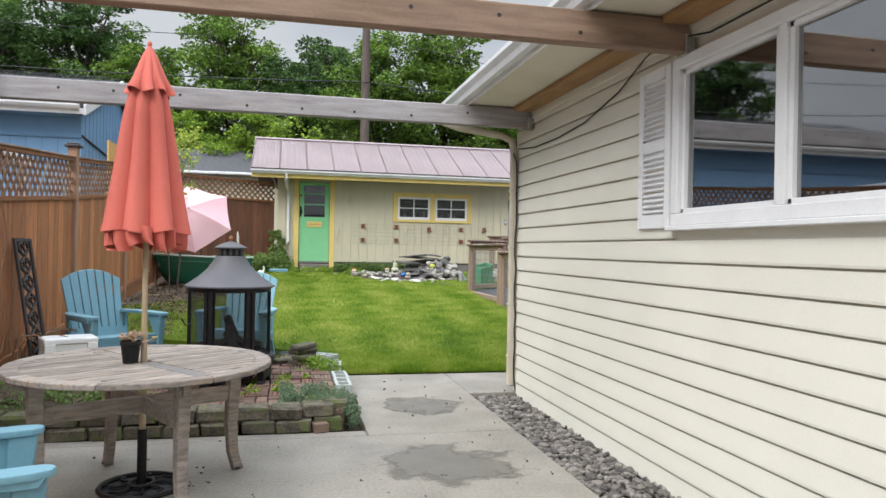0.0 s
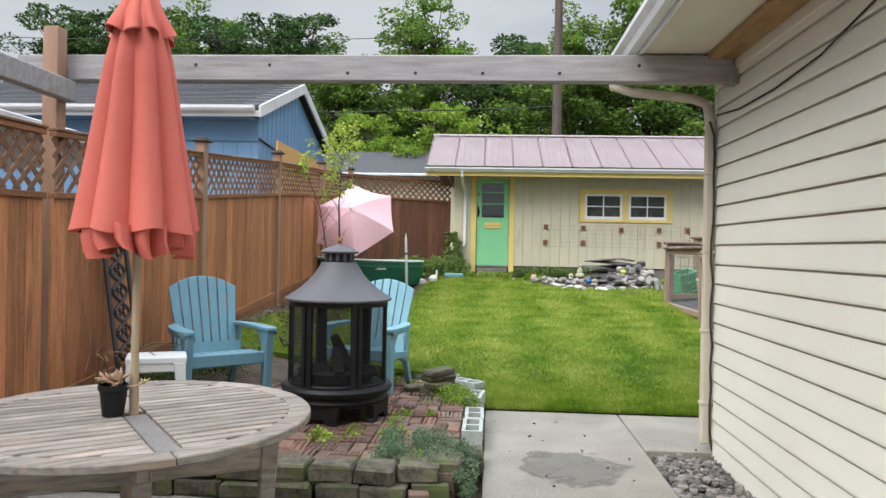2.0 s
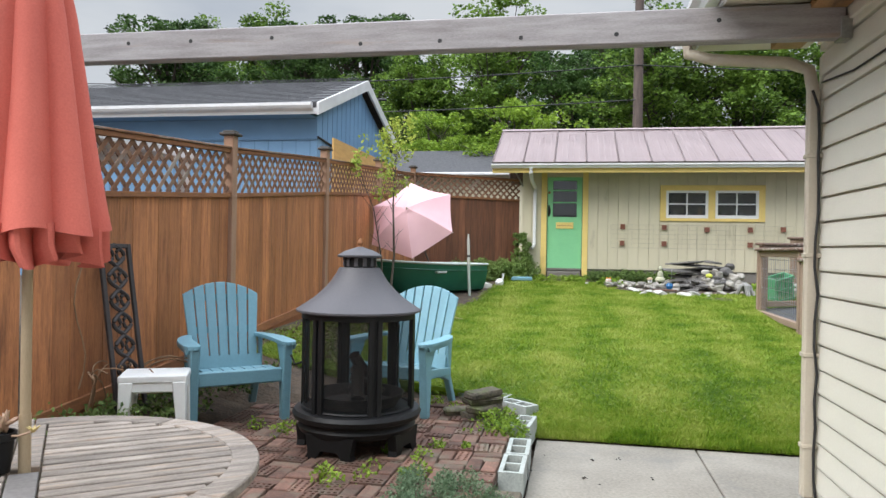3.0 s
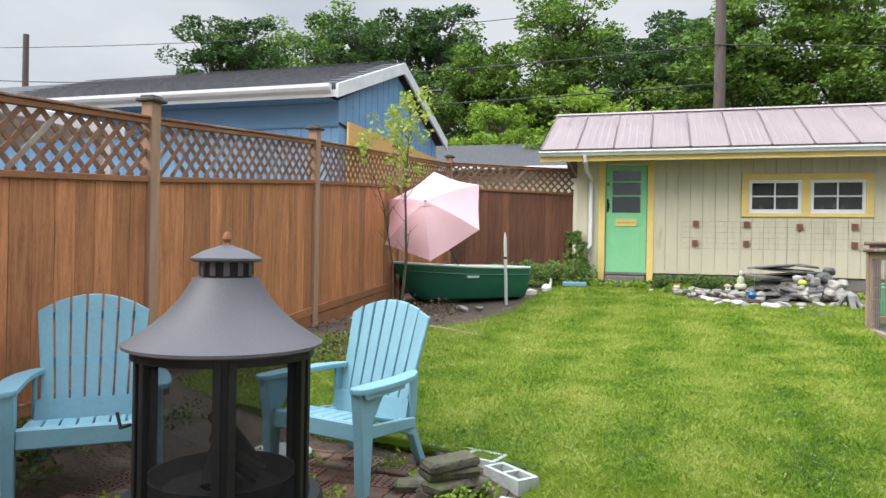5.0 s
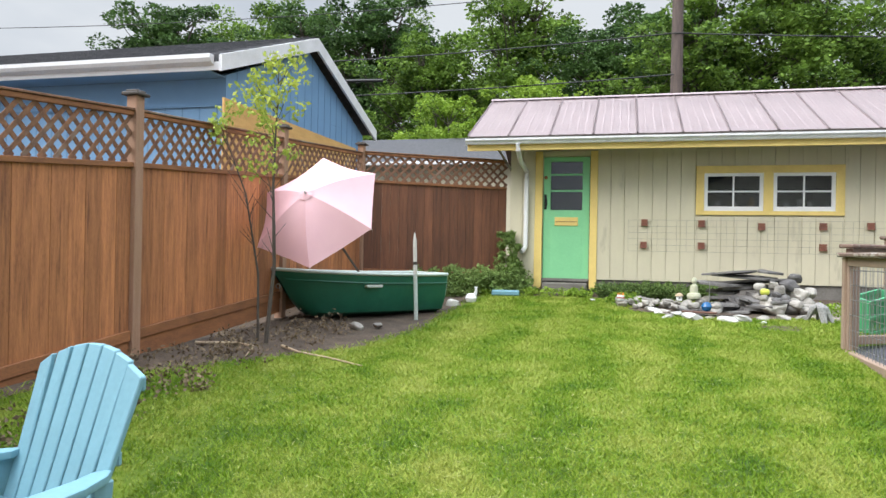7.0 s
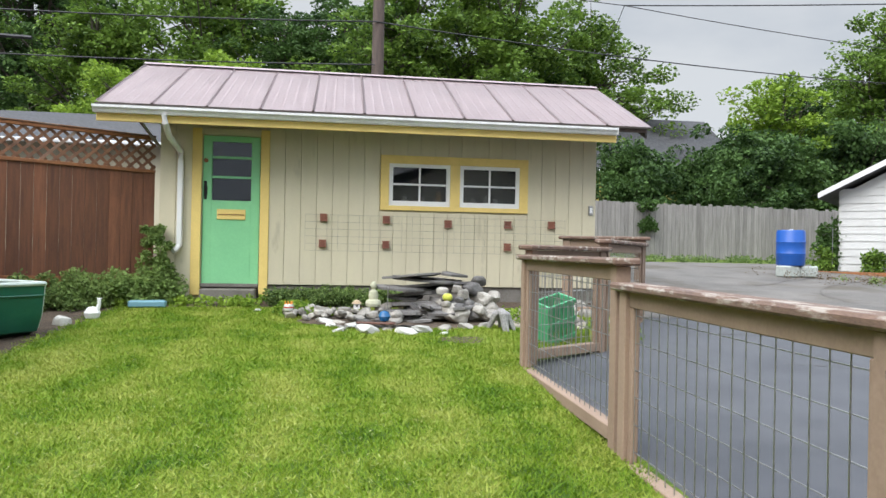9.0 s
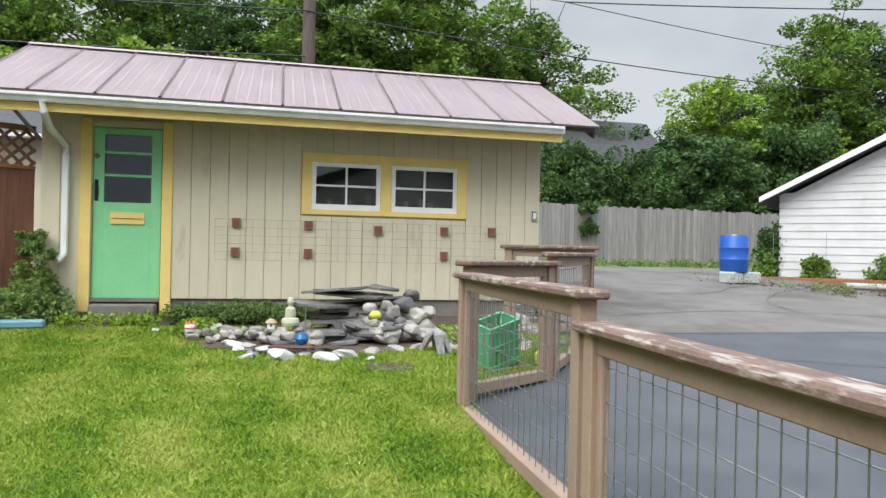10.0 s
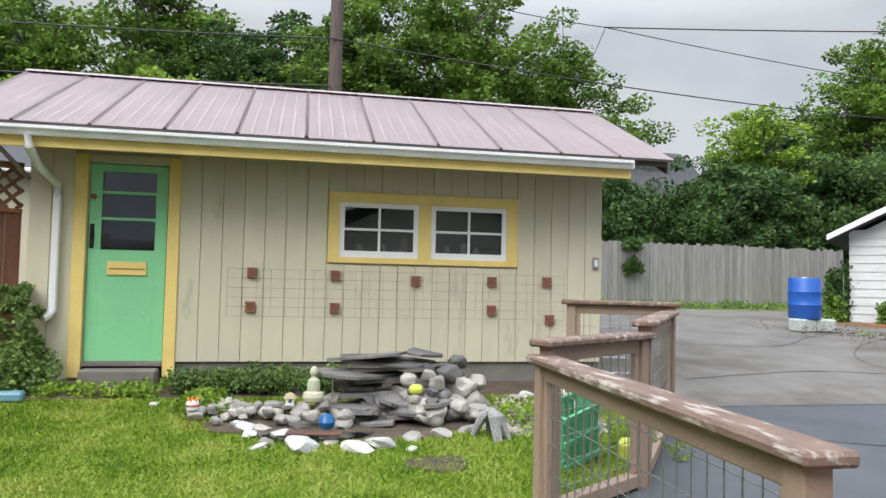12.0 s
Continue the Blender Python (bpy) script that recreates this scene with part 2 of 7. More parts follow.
# near-black that carries the shade inside the buildings
M_inshade = mat("interior shade", (0.03, 0.03, 0.033), (0.02, 0.02, 0.022), 0.8)
M_plastic_white = mat("white moulded plastic", (0.82, 0.82, 0.80), (0.76, 0.76, 0.74), 0.35, 3, 40, 0.03)
M_terracotta = mat("terracotta squares", (0.27, 0.105, 0.065), (0.17, 0.07, 0.05), 0.8, 9, 60, 0.2)
M_greenplastic = mat("green plastic", (0.10, 0.42, 0.22), (0.08, 0.36, 0.18), 0.4)
M_ply = mat("raw plywood", (0.64, 0.39, 0.13), (0.52, 0.31, 0.10), 0.7, 3, 40, 0.1, stretch=(1, 1, 6))
M_polewood = mat("utility pole wood", (0.135, 0.10, 0.085), (0.08, 0.062, 0.055), 0.9, 4, 40, 0.3, stretch=(4, 4, 0.5))
M_cable = mat("black cable", (0.02, 0.02, 0.02), (0.015, 0.015, 0.015), 0.6, bump=0)
M_tan = mat("tan downspout", (0.56, 0.50, 0.40), (0.50, 0.44, 0.35), 0.45)
M_cream = mat("cream cloth", (0.62, 0.60, 0.55))
M_foundation = mat("shed concrete footing", (0.20, 0.185, 0.165), (0.13, 0.12, 0.105), 0.9, 5, 50, 0.4)
M_screen = mat("fine black mesh wire", (0.03, 0.03, 0.03), (0.02, 0.02, 0.02), 0.6, bump=0)
M_ember = mat("charred logs", (0.045, 0.035, 0.03), (0.02, 0.018, 0.016), 0.9, 8, 50, 0.5)
M_leaf = leaf_mat("maple leaves", (0.21, 0.335, 0.055), (0.026, 0.062, 0.014))
M_leaf2 = leaf_mat("dark leaves", (0.095, 0.175, 0.045), (0.014, 0.036, 0.012))
M_leaf3 = leaf_mat("yellow green leaves", (0.30, 0.43, 0.055), (0.11, 0.20, 0.025))
M_ivy = leaf_mat("ivy leaves", (0.24, 0.34, 0.10), (0.045, 0.09, 0.028))
M_sedum = leaf_mat("grey green ground cover", (0.20, 0.285, 0.17), (0.08, 0.14, 0.07))
M_succ = mat("pinkish succulent", (0.42, 0.25, 0.18), (0.27, 0.20, 0.11), 0.6)
M_pane = glass_mat("window glass", (0.012, 0.013, 0.015), 0.7, 4.2)
M_shedpane = glass_mat("shed window glass", (0.012, 0.014, 0.016), 0.5, 1.65)
M_pitglass = glass_mat("smoked glass", (0.02, 0.02, 0.02), 0.62)


# ---- mesh helpers ----
def bm_box(bm, lo, hi, m=None):
    """A box between two corners, added to bm."""
    c = [(lo[i] + hi[i]) / 2 for i in range(3)]
    s = [abs(hi[i] - lo[i]) for i in range(3)]
    mm = Matrix.Translation(c) @ Matrix.Diagonal((*s, 1))
    if m is not None:
        mm = m @ mm
    return bmesh.ops.create_cube(bm, size=1, matrix=mm)["verts"]


def bevel_all(bm, w=0.004, seg=1):
    bmesh.ops.bevel(bm, geom=list(bm.edges), offset=w, segments=seg, affect="EDGES", profile=0.7)
    return bm


def box(lo, hi, bev=0.0, m=None):
    bm = bmesh.new()
    bm_box(bm, lo, hi, m)
    if bev:
        bevel_all(bm, bev)
    return bm


def bm_tube(bm, pts, radii, sides=8, close=True):
    """A tube along points with a radius at each."""
    rings = []
    pts = [Vector(p) for p in pts]
    if not hasattr(radii, "__len__"):
        radii = [radii] * len(pts)
    for i, p in enumerate(pts):
        d = (pts[min(i + 1, len(pts) - 1)] - pts[max(i - 1, 0)]).normalized()
        ref = Vector((0, 0, 1)) if abs(d.z) < 0.9 else Vector((1, 0, 0))
        u = d.cross(ref).normalized()
        v = d.cross(u)
        rings.append([bm.verts.new(p + radii[i] * (u * math.cos(a) + v * math.sin(a))) for a in [2 * math.pi * k / sides for k in range(sides)]])
    for a, b in zip(rings, rings[1:]):
        for k in range(sides):
            bm.faces.new((a[k], a[(k + 1) % sides], b[(k + 1) % sides], b[k]))
    if close and sides > 2:
        bm.faces.new(rings[0][::-1])
        bm.faces.new(rings[-1])
    return bm


def tube(pts, radii, sides=8):
    bm = bm_tube(bmesh.new(), pts, radii, sides)
    bmesh.ops.recalc_face_normals(bm, faces=bm.faces)
    return bm


def lathe(profile, seg=32, closed=True):
    """A turned body from (radius, height) pairs."""
    bm = bmesh.new()
    rings = [[bm.verts.new((r * math.cos(2 * math.pi * k / seg), r * math.sin(2 * math.pi * k / seg), z)) for k in range(seg)] for r, z in profile]
    for a, b in zip(rings, rings[1:]):
        for k in range(seg):
            bm.faces.new((a[k], a[(k + 1) % seg], b[(k + 1) % seg], b[k]))
    if closed:
        bm.faces.new(rings[0][::-1])
        bm.faces.new(rings[-1])
    bmesh.ops.recalc_face_normals(bm, faces=bm.faces)
    return bm


def prism(outline, lo, hi, axis="y"):
    """A flat outline of (a, b) pairs pushed from lo to hi along an axis: a, b are x, z for y; y, z for x; x, y for z."""
    bm = bmesh.new()
    put = {"y": lambda a, b, c: (a, c, b), "x": lambda a, b, c: (c, a, b), "z": lambda a, b, c: (a, b, c)}[axis]
    v0 = [bm.verts.new(put(a, b, lo)) for a, b in outline]
    v1 = [bm.verts.new(put(a, b, hi)) for a, b in outline]
    k = len(outline)
    bm.faces.new(v0[::-1]), bm.faces.new(v1)
    for i in range(k):
        bm.faces.new((v0[i], v0[(i + 1) % k], v1[(i + 1) % k], v1[i]))
    bmesh.ops.recalc_face_normals(bm, faces=bm.faces)
    return bm


def meshed(name, bm, material, smooth=False):
    me = bpy.data.meshes.new(name)
    bm.to_mesh(me)
    bm.free()
    me.materials.append(material)
    if smooth:
        me.shade_smooth()
        me.set_sharp_from_angle(angle=radians(38))
    return me


def part(name, bm, material, parent=None, label="", smooth=False):
    ob = new(name, meshed(name, bm, material, smooth))
    ob.parent = parent
    return tagged(ob, label)


def piece(name, me, parent, m):
    """One more object on a shared mesh."""
    ob = new(name, me)
    ob.parent = parent
    ob.matrix_basis = m
    return ob


def empty(name, m=None, label="", category="", group="", kind=""):
    ob = new(name)
    ob.empty_display_size = 0.1
    if m is not None:
        ob.matrix_basis = m
    return tagged(ob, label, category, group, kind)


def soup(name, verts, faces, material):
    me = bpy.data.meshes.new(name)
    me.from_pydata(verts, [], faces)
    me.materials.append(material)
    return me


def ground_z(y, x=0.0):
    """Height of the sloping yard, which also rises towards the cedar fence."""
    side = min(1.0, max(0.0, (-0.9 - x) / 1.4)) if x > -3.2 else 1.0
    return side * float(np.interp(y, [5.5, 6.2, 9, 11.8, 14, 18, 25], [0, 0.42, 0.30, 0.15, 0.08, 0.03, 0])) + float(np.interp(y, [8.2, 8.45, 8.9, 9.9, 11, 12.4, 13.3, 15.4, 16.5, 18.4, 24.5, 40], [0.0, 0.07, 0.15, 0.30, 0.40, 0.48, 0.53, 0.66, 0.74, 0.90, 1.36, 1.9]))


def leaves(n, centres, spread, size, rng, flat=0.0, droop=0.0, layer=1.0):
    """Leaf faces strewn round centres with a radius each: diamonds. A layer under 1 squashes each clump and lays its leaves flat."""
    cs = np.array(centres)
    idx = rng.integers(0, len(cs), n)
    d = rng.normal(size=(n, 3))
    d /= np.linalg.norm(d, axis=1)[:, None]
    r = np.asarray(spread)[idx] * rng.uniform(0.35, 1.0, n) ** 0.5
    p = cs[idx] + d * r[:, None] * np.array([1, 1, layer])
    a = rng.normal(size=(n, 3))
    a[:, 2] = a[:, 2] * (1 - flat) - droop
    a /= np.linalg.norm(a, axis=1)[:, None]
    b = np.cross(a, rng.normal(size=(n, 3)) * np.array([layer, layer, 1]))
    b /= np.linalg.norm(b, axis=1)[:, None]
    s = size * rng.uniform(0.6, 1.3, n)[:, None]
    q = np.stack([p, p + a * s * 0.5 + b * s * 0.32, p + a * s, p + a * s * 0.5 - b * s * 0.32], 1).reshape(-1, 3)
    f = np.arange(4 * n).reshape(n, 4)
    return q, f


def leaf_mesh(name, n, centres, spread, size, rng, material, flat=0.0, droop=0.0, layer=1.0):
    q, f = leaves(n, centres, spread, size, rng, flat, droop, layer)
    return soup(name, q.tolist(), f.tolist(), material)

# ---- ground ----
def ground_sheet():
    bm = bmesh.new()
    xs = [-400, -60, -20, -8, -4, -3, -2.3, -2, -1.6, -1.2, -0.9, 0, 1, 2, 3, 4, 6, 8, 12, 20, 60, 400]
    ys = [-400, -40, -8, 0, 4, 5.5, 6.2, 7, 8.2, 8.45, 8.9, 9.9, 11, 12.4, 13.3, 15.4, 16.5, 18.4, 21, 24.5, 40, 100, 600]
    vs = [[bm.verts.new((x, y, ground_z(y, x) - (0.09 if y < 8.3 else 0.0))) for x in xs] for y in ys]
    for i in range(len(ys) - 1):
        for j in range(len(xs) - 1):
            bm.faces.new((vs[i][j], vs[i][j + 1], vs[i + 1][j + 1], vs[i + 1][j]))
    return tagged(part("ground", bm, M_soil, None, "bare brown soil under the yard and beyond"), "", "ground", "", "structure")


ground_sheet()


def sheet(name, x0, x1, y0, y1, lift, material, label, cat, thick=0.0, skew=0.0, nx=8, ny=24):
    """A patch that lies on the sloping yard."""
    bm = bmesh.new()
    vs = []
    for i in range(ny + 1):
        y = y0 + (y1 - y0) * i / ny
        vs.append([bm.verts.new((x0 + (x1 - x0) * j / nx + skew * (y - y0), y, ground_z(y) + lift)) for j in range(nx + 1)])
    for i in range(ny):
        for j in range(nx):
            bm.faces.new((vs[i][j], vs[i][j + 1], vs[i + 1][j + 1], vs[i + 1][j]))
    return tagged(part(name, bm, material, None, label), "", cat, "", "structure")


# patio slabs with joints between them
patio = empty("patio", None, "grey concrete patio slabs with damp stains", "patio", "", "structure")
for x0, x1, y0, y1 in [(-2.6, 1.88, 0.2, 5.545), (0.67, 1.88, 5.56, 8.22), (-2.6, 0.66, 5.555, 5.70), (-2.6, 1.88, -3.5, 0.19), (1.89, 2.95, 7.06, 8.22)]:
    part("slab", box((x0, y0, -0.1), (x1, y1, 0.0), 0.006), M_concrete, patio)


def damp_mat():
    """Damp concrete that fades out at a ragged edge, by the distance from the patch's own middle."""
    m = mat("damp concrete", (0.185, 0.168, 0.142), (0.135, 0.122, 0.103), 0.5, 3, 50, 0.1)
    n, l = m.node_tree.nodes, m.node_tree.links
    tc = n.new("ShaderNodeTexCoord")
    ln = n.new("ShaderNodeVectorMath")
    ln.operation = "LENGTH"
    l.new(tc.outputs["Object"], ln.inputs[0])
    no = n.new("ShaderNodeTexNoise")
    no.inputs["Scale"].default_value, no.inputs["Detail"].default_value = 2.6, 7
    no.inputs["Roughness"].default_value = 0.62
    geo = n.new("ShaderNodeNewGeometry")
    l.new(geo.outputs["Position"], no.inputs["Vector"])
    ad = n.new("ShaderNodeMath")
    ad.operation = "MULTIPLY_ADD"
    ad.inputs[1].default_value = 1.5
    l.new(no.outputs[0], ad.inputs[0]), l.new(ln.outputs["Value"], ad.inputs[2])
    mr = n.new("ShaderNodeMapRange")
    mr.inputs[1].default_value, mr.inputs[2].default_value = 1.20, 1.42
    mr.inputs[3].default_value, mr.inputs[4].default_value = 0.9, 0.0
    l.new(ad.outputs[0], mr.inputs[0])
    tr = n.new("ShaderNodeBsdfTransparent")
    mx = n.new("ShaderNodeMixShader")
    l.new(mr.outputs[0], mx.inputs[0])
    l.new(tr.outputs[0], mx.inputs[1]), l.new(n["Principled BSDF"].outputs[0], mx.inputs[2])
    l.new(mx.outputs[0], n["Material Output"].inputs[0])
    return m


M_damp = damp_mat()


def puddle(cx, cy, rx, ry):
    bm = bmesh.new()
    bm.faces.new([bm.verts.new((math.cos(2 * math.pi * k / 48), math.sin(2 * math.pi * k / 48), 0)) for k in range(48)])
    ob = part("damp_patch", bm, M_damp, None, "dark damp patch drying on the concrete patio")
    ob.matrix_basis = Matrix.Translation((cx, cy, 0.004)) @ Matrix.Diagonal((rx, ry, 1, 1))
    tagged(ob, "", "wet patch", "damp patches", "structure")


puddle(1.12, 4.75, 0.75, 0.70)
puddle(1.30, 6.55, 0.56, 0.60)
puddle(-0.2, 3.3, 0.9, 0.5)


def gravel_strip():
    rng = np.random.default_rng(5)
    tagged(part("gravel_bed", box((1.90, -3.5, -0.12), (2.56, 7.06, -0.075)), M_soil, None, "dark gravel bed along the house wall"), "", "gravel bed", "", "structure")
    base = bmesh.new()
    bmesh.ops.create_icosphere(base, subdivisions=1, radius=1)
    bv = np.array([v.co[:] for v in base.verts])
    bf = np.array([[v.index for v in f.verts] for f in base.faces])
    base.free()
    n = 4200
    p = np.column_stack([rng.uniform(1.91, 2.53, n), rng.uniform(0.5, 7.05, n), rng.uniform(-0.075, -0.03, n)])
    s = rng.uniform(0.012, 0.034, n)[:, None] * rng.uniform(0.7, 1.4, (n, 3)) * np.array([1.15, 1.15, 0.7])
    V = bv[None] * s[:, None] * rng.uniform(0.85, 1.15, (n, len(bv), 1))
    a = rng.uniform(0, 6.28, n)
    V = np.stack([V[..., 0] * np.cos(a)[:, None] - V[..., 1] * np.sin(a)[:, None], V[..., 0] * np.sin(a)[:, None] + V[..., 1] * np.cos(a)[:, None], V[..., 2]], -1) + p[:, None]
    F = (bf[None] + (np.arange(n) * len(bv))[:, None, None]).reshape(-1, 3)
    me = soup("gravel", V.reshape(-1, 3).tolist(), F.tolist(), M_stones)
    tagged(new("gravel", me), "small grey river pebbles against the house wall", "gravel", "", "stuff")


def island_mat(name, c1, c2):
    m = bpy.data.materials.new(name)
    m.use_nodes = True
    n, l = m.node_tree.nodes, m.node_tree.links
    g = n.new("ShaderNodeNewGeometry")
    r = n.new("ShaderNodeValToRGB")
    r.color_ramp.elements[0].color, r.color_ramp.elements[1].color = (*c2, 1), (*c1, 1)
    l.new(g.outputs["Random Per Island"], r.inputs[0])
    no = n.new("ShaderNodeTexNoise")
    no.inputs["Scale"].default_value = 60
    l.new(g.outputs["Position"], no.inputs["Vector"])
    mx = n.new("ShaderNodeMixRGB")
    mx.blend_type = "MULTIPLY"
    mx.inputs[0].default_value = 0.5
    l.new(r.outputs[0], mx.inputs[1]), l.new(no.outputs[0], mx.inputs[2])
    b = n["Principled BSDF"]
    l.new(mx.outputs[0], b.inputs["Base Color"])
    b.inputs["Roughness"].default_value = 0.7
    return m


M_stones = island_mat("pebbles", (0.34, 0.305, 0.27), (0.07, 0.065, 0.06))
gravel_strip()


# ---- lawn ----
def lawn_mat(name, dark, mid, pale, island):
    """Grass: patches at three sizes, faint mower stripes along the yard, each blade its own tone."""
    m = bpy.data.materials.new(name)
    m.use_nodes = True
    n, l = m.node_tree.nodes, m.node_tree.links
    g = n.new("ShaderNodeNewGeometry")
    sep = n.new("ShaderNodeSeparateXYZ")
    l.new(g.outputs["Position"], sep.inputs[0])

    def patch(scale, detail, amount, onto):
        no = n.new("ShaderNodeTexNoise")
        no.inputs["Scale"].default_value, no.inputs["Detail"].default_value = scale, detail
        no.inputs["Roughness"].default_value = 0.6
        l.new(g.outputs["Position"], no.inputs["Vector"])
        ma = n.new("ShaderNodeMath")
        ma.operation = "MULTIPLY_ADD"
        ma.inputs[1].default_value = amount
        l.new(no.outputs[0], ma.inputs[0])
        if onto is None:
            ma.inputs[2].default_value = 0.0
        else:
            l.new(onto, ma.inputs[2])
        return ma.outputs[0]
    big = patch(0.8, 2, 0.24, None)
    tone = patch(2.4, 6, 0.78, big)
    tone = patch(19, 4, 0.34, tone)
    wob = patch(0.6, 2, 0.7, sep.outputs[0])
    fq = n.new("ShaderNodeMath")
    fq.operation = "MULTIPLY"
    fq.inputs[1].default_value = 6.6
    l.new(wob, fq.inputs[0])
    sn = n.new("ShaderNodeMath")
    sn.operation = "SINE"
    l.new(fq.outputs[0], sn.inputs[0])
    st = n.new("ShaderNodeMath")
    st.operation = "MULTIPLY_ADD"
    st.inputs[1].default_value = 0.06
    l.new(sn.outputs[0], st.inputs[0]), l.new(tone, st.inputs[2])
    isl = n.new("ShaderNodeMath")
    isl.operation = "MULTIPLY_ADD"
    isl.inputs[1].default_value = island
    l.new(g.outputs["Random Per Island"], isl.inputs[0]), l.new(st.outputs[0], isl.inputs[2])
    r = n.new("ShaderNodeValToRGB")
    e = r.color_ramp.elements
    e[0].position, e[0].color = 0.50, (*dark, 1)
    e[1].position, e[1].color = 1.0, (*pale, 1)
    k = e.new(0.72)
    k.color = (*mid, 1)
    l.new(isl.outputs[0], r.inputs[0])
    b = n["Principled BSDF"]
    l.new(r.outputs[0], b.inputs["Base Color"])
    b.inputs["Roughness"].default_value = 0.6
    b.inputs["Specular IOR Level"].default_value = 0.25
    tr = n.new("ShaderNodeBsdfTranslucent")
    l.new(r.outputs[0], tr.inputs[0])
    mx = n.new("ShaderNodeMixShader")
    mx.inputs[0].default_value = 0.25
    l.new(b.outputs[0], mx.inputs[1]), l.new(tr.outputs[0], mx.inputs[2])
    l.new(mx.outputs[0], n["Material Output"].inputs[0])
    return m


M_grass = lawn_mat("mown grass", (0.060, 0.150, 0.010), (0.175, 0.285, 0.016), (0.36, 0.40, 0.085), 0.24)
# grass colours darkened, so the sheet itself carries shade between the blades
M_underblade = lawn_mat("thatch darkened between blades", (0.040, 0.085, 0.008), (0.12, 0.185, 0.014), (0.25, 0.27, 0.05), 0.0)


M_straw = mat("dry straw", (0.40, 0.41, 0.17), (0.28, 0.31, 0.09), 0.8, world_space=True)


def lawn_right(y):
    return float(np.interp(y, [8, 14.7, 15.2, 16.8, 18.4], [3.90, 3.90, 4.75, 5.9, 6.0]))


def lawn_left(y):
    """The lawn's ragged left border: brick patio, then the bed along the fence."""
    return float(np.interp(y, [8.2, 8.9, 9.05, 9.8, 11.0, 12.3, 13.4, 14.6, 16.0, 17.2, 18.4], [0.66, 0.60, -2.1, -2.2, -2.1, -1.5, -0.9, -0.6, -0.6, -0.5, -0.3]))


def make_lawn():
    bm = bmesh.new()
    rows = []
    for i in range(61):
        y = 8.24 + (17.75 - 8.24) * i / 60
        a, b = lawn_left(y) - 0.05, lawn_right(y) + 0.03
        rows.append([bm.verts.new((a + (b - a) * j / 20, y, ground_z(y, a + (b - a) * j / 20) + 0.012)) for j in range(21)])
    for r0, r1 in zip(rows, rows[1:]):
        for j in range(20):
            bm.faces.new((r0[j], r0[j + 1], r1[j + 1], r1[j]))
    tagged(part("lawn", bm, M_underblade, None, "green mown lawn with pale mower stripes"), "", "lawn", "", "structure")
    rng = np.random.default_rng(11)
    n = 420000
    y = 8.22 + (17.7 - 8.22) * rng.uniform(0, 1, n) ** 1.25
    lo = np.array([lawn_left(v) for v in np.linspace(8.2, 17.8, 200)])
    left = np.interp(y, np.linspace(8.2, 17.8, 200), lo) + rng.normal(0, 0.10, n)
    right = np.interp(y, [8, 14.7, 15.2, 16.8, 18.4], [3.88, 3.88, 4.7, 5.85, 5.9])
    x = left + (right - left) * rng.uniform(0, 1, n)
    gz = np.interp(y, np.linspace(8.2, 17.8, 400), [ground_z(v) for v in np.linspace(8.2, 17.8, 400)])
    gz += np.clip((-0.9 - x) / 1.4, 0, 1) * np.interp(y, [5.5, 6.2, 9, 11.8, 14, 18], [0, 0.42, 0.30, 0.15, 0.08, 0.03])
    keep = ~((x < 0.62) & (y < 8.85))
    keep &= rng.uniform(0, 1, n) > 0.5 * ((np.abs(x - 3.5) < 0.32) & (np.abs(y - 15.75) < 0.25))
    keep &= ((x - 2.95) / 1.22) ** 2 + ((y - 16.80) / 0.47) ** 2 > 1
    x, y, gz = x[keep], y[keep], gz[keep]
    n = len(x)
    h = rng.uniform(0.014, 0.042, n) * (1 + 0.5 * (y < 8.4))
    a = rng.uniform(0, 6.28, n)
    w = rng.uniform(0.003, 0.006, n) * (1 + (y - 8.2) * 0.10)
    lean = rng.normal(0, 0.028, (n, 2))
    p = np.column_stack([x, y, gz + 0.005])
    d = np.column_stack([np.cos(a) * w, np.sin(a) * w, np.zeros(n)])
    V = np.stack([p - d, p + d, p + np.column_stack([lean, h])], 1).reshape(-1, 3)
    me = soup("grass_blades", V.tolist(), np.arange(3 * n).reshape(n, 3).tolist(), M_grass)
    tagged(new("grass_blades", me), "short mown green grass blades covering the lawn", "grass", "", "stuff")
    # dry clippings lying on the lawn
    n = 2600
    y = 8.6 + 8.8 * rng.uniform(0, 1, n) ** 1.2
    x = np.interp(y, np.linspace(8.2, 17.8, 200), lo) + 0.3 + rng.uniform(0, 1, n) * 4.4
    keep = (x < 3.7) & (((x - 2.95) / 1.3) ** 2 + ((y - 16.75) / 0.7) ** 2 > 1)
    x, y = x[keep], y[keep]
    n = len(x)
    gz = np.array([ground_z(v, u) for u, v in zip(x, y)]) + rng.uniform(0.03, 0.045, n)
    a = rng.uniform(0, 6.28, n)
    ln = rng.uniform(0.010, 0.028, n)
    p = np.column_stack([x, y, gz])
    u = np.column_stack([np.cos(a), np.sin(a), rng.normal(0, 0.12, n)]) * ln[:, None]
    w = np.column_stack([-np.sin(a), np.cos(a), np.zeros(n)]) * 0.0016
    V = np.stack([p - u - w, p + u - w, p + u + w, p - u + w], 1).reshape(-1, 3)
    me = soup("grass_clippings", V.tolist(), np.arange(4 * n).reshape(n, 4).tolist(), M_straw)
    tagged(new("grass_clippings", me), "pale dry grass clippings strewn over the lawn", "clippings", "", "stuff")


make_lawn()

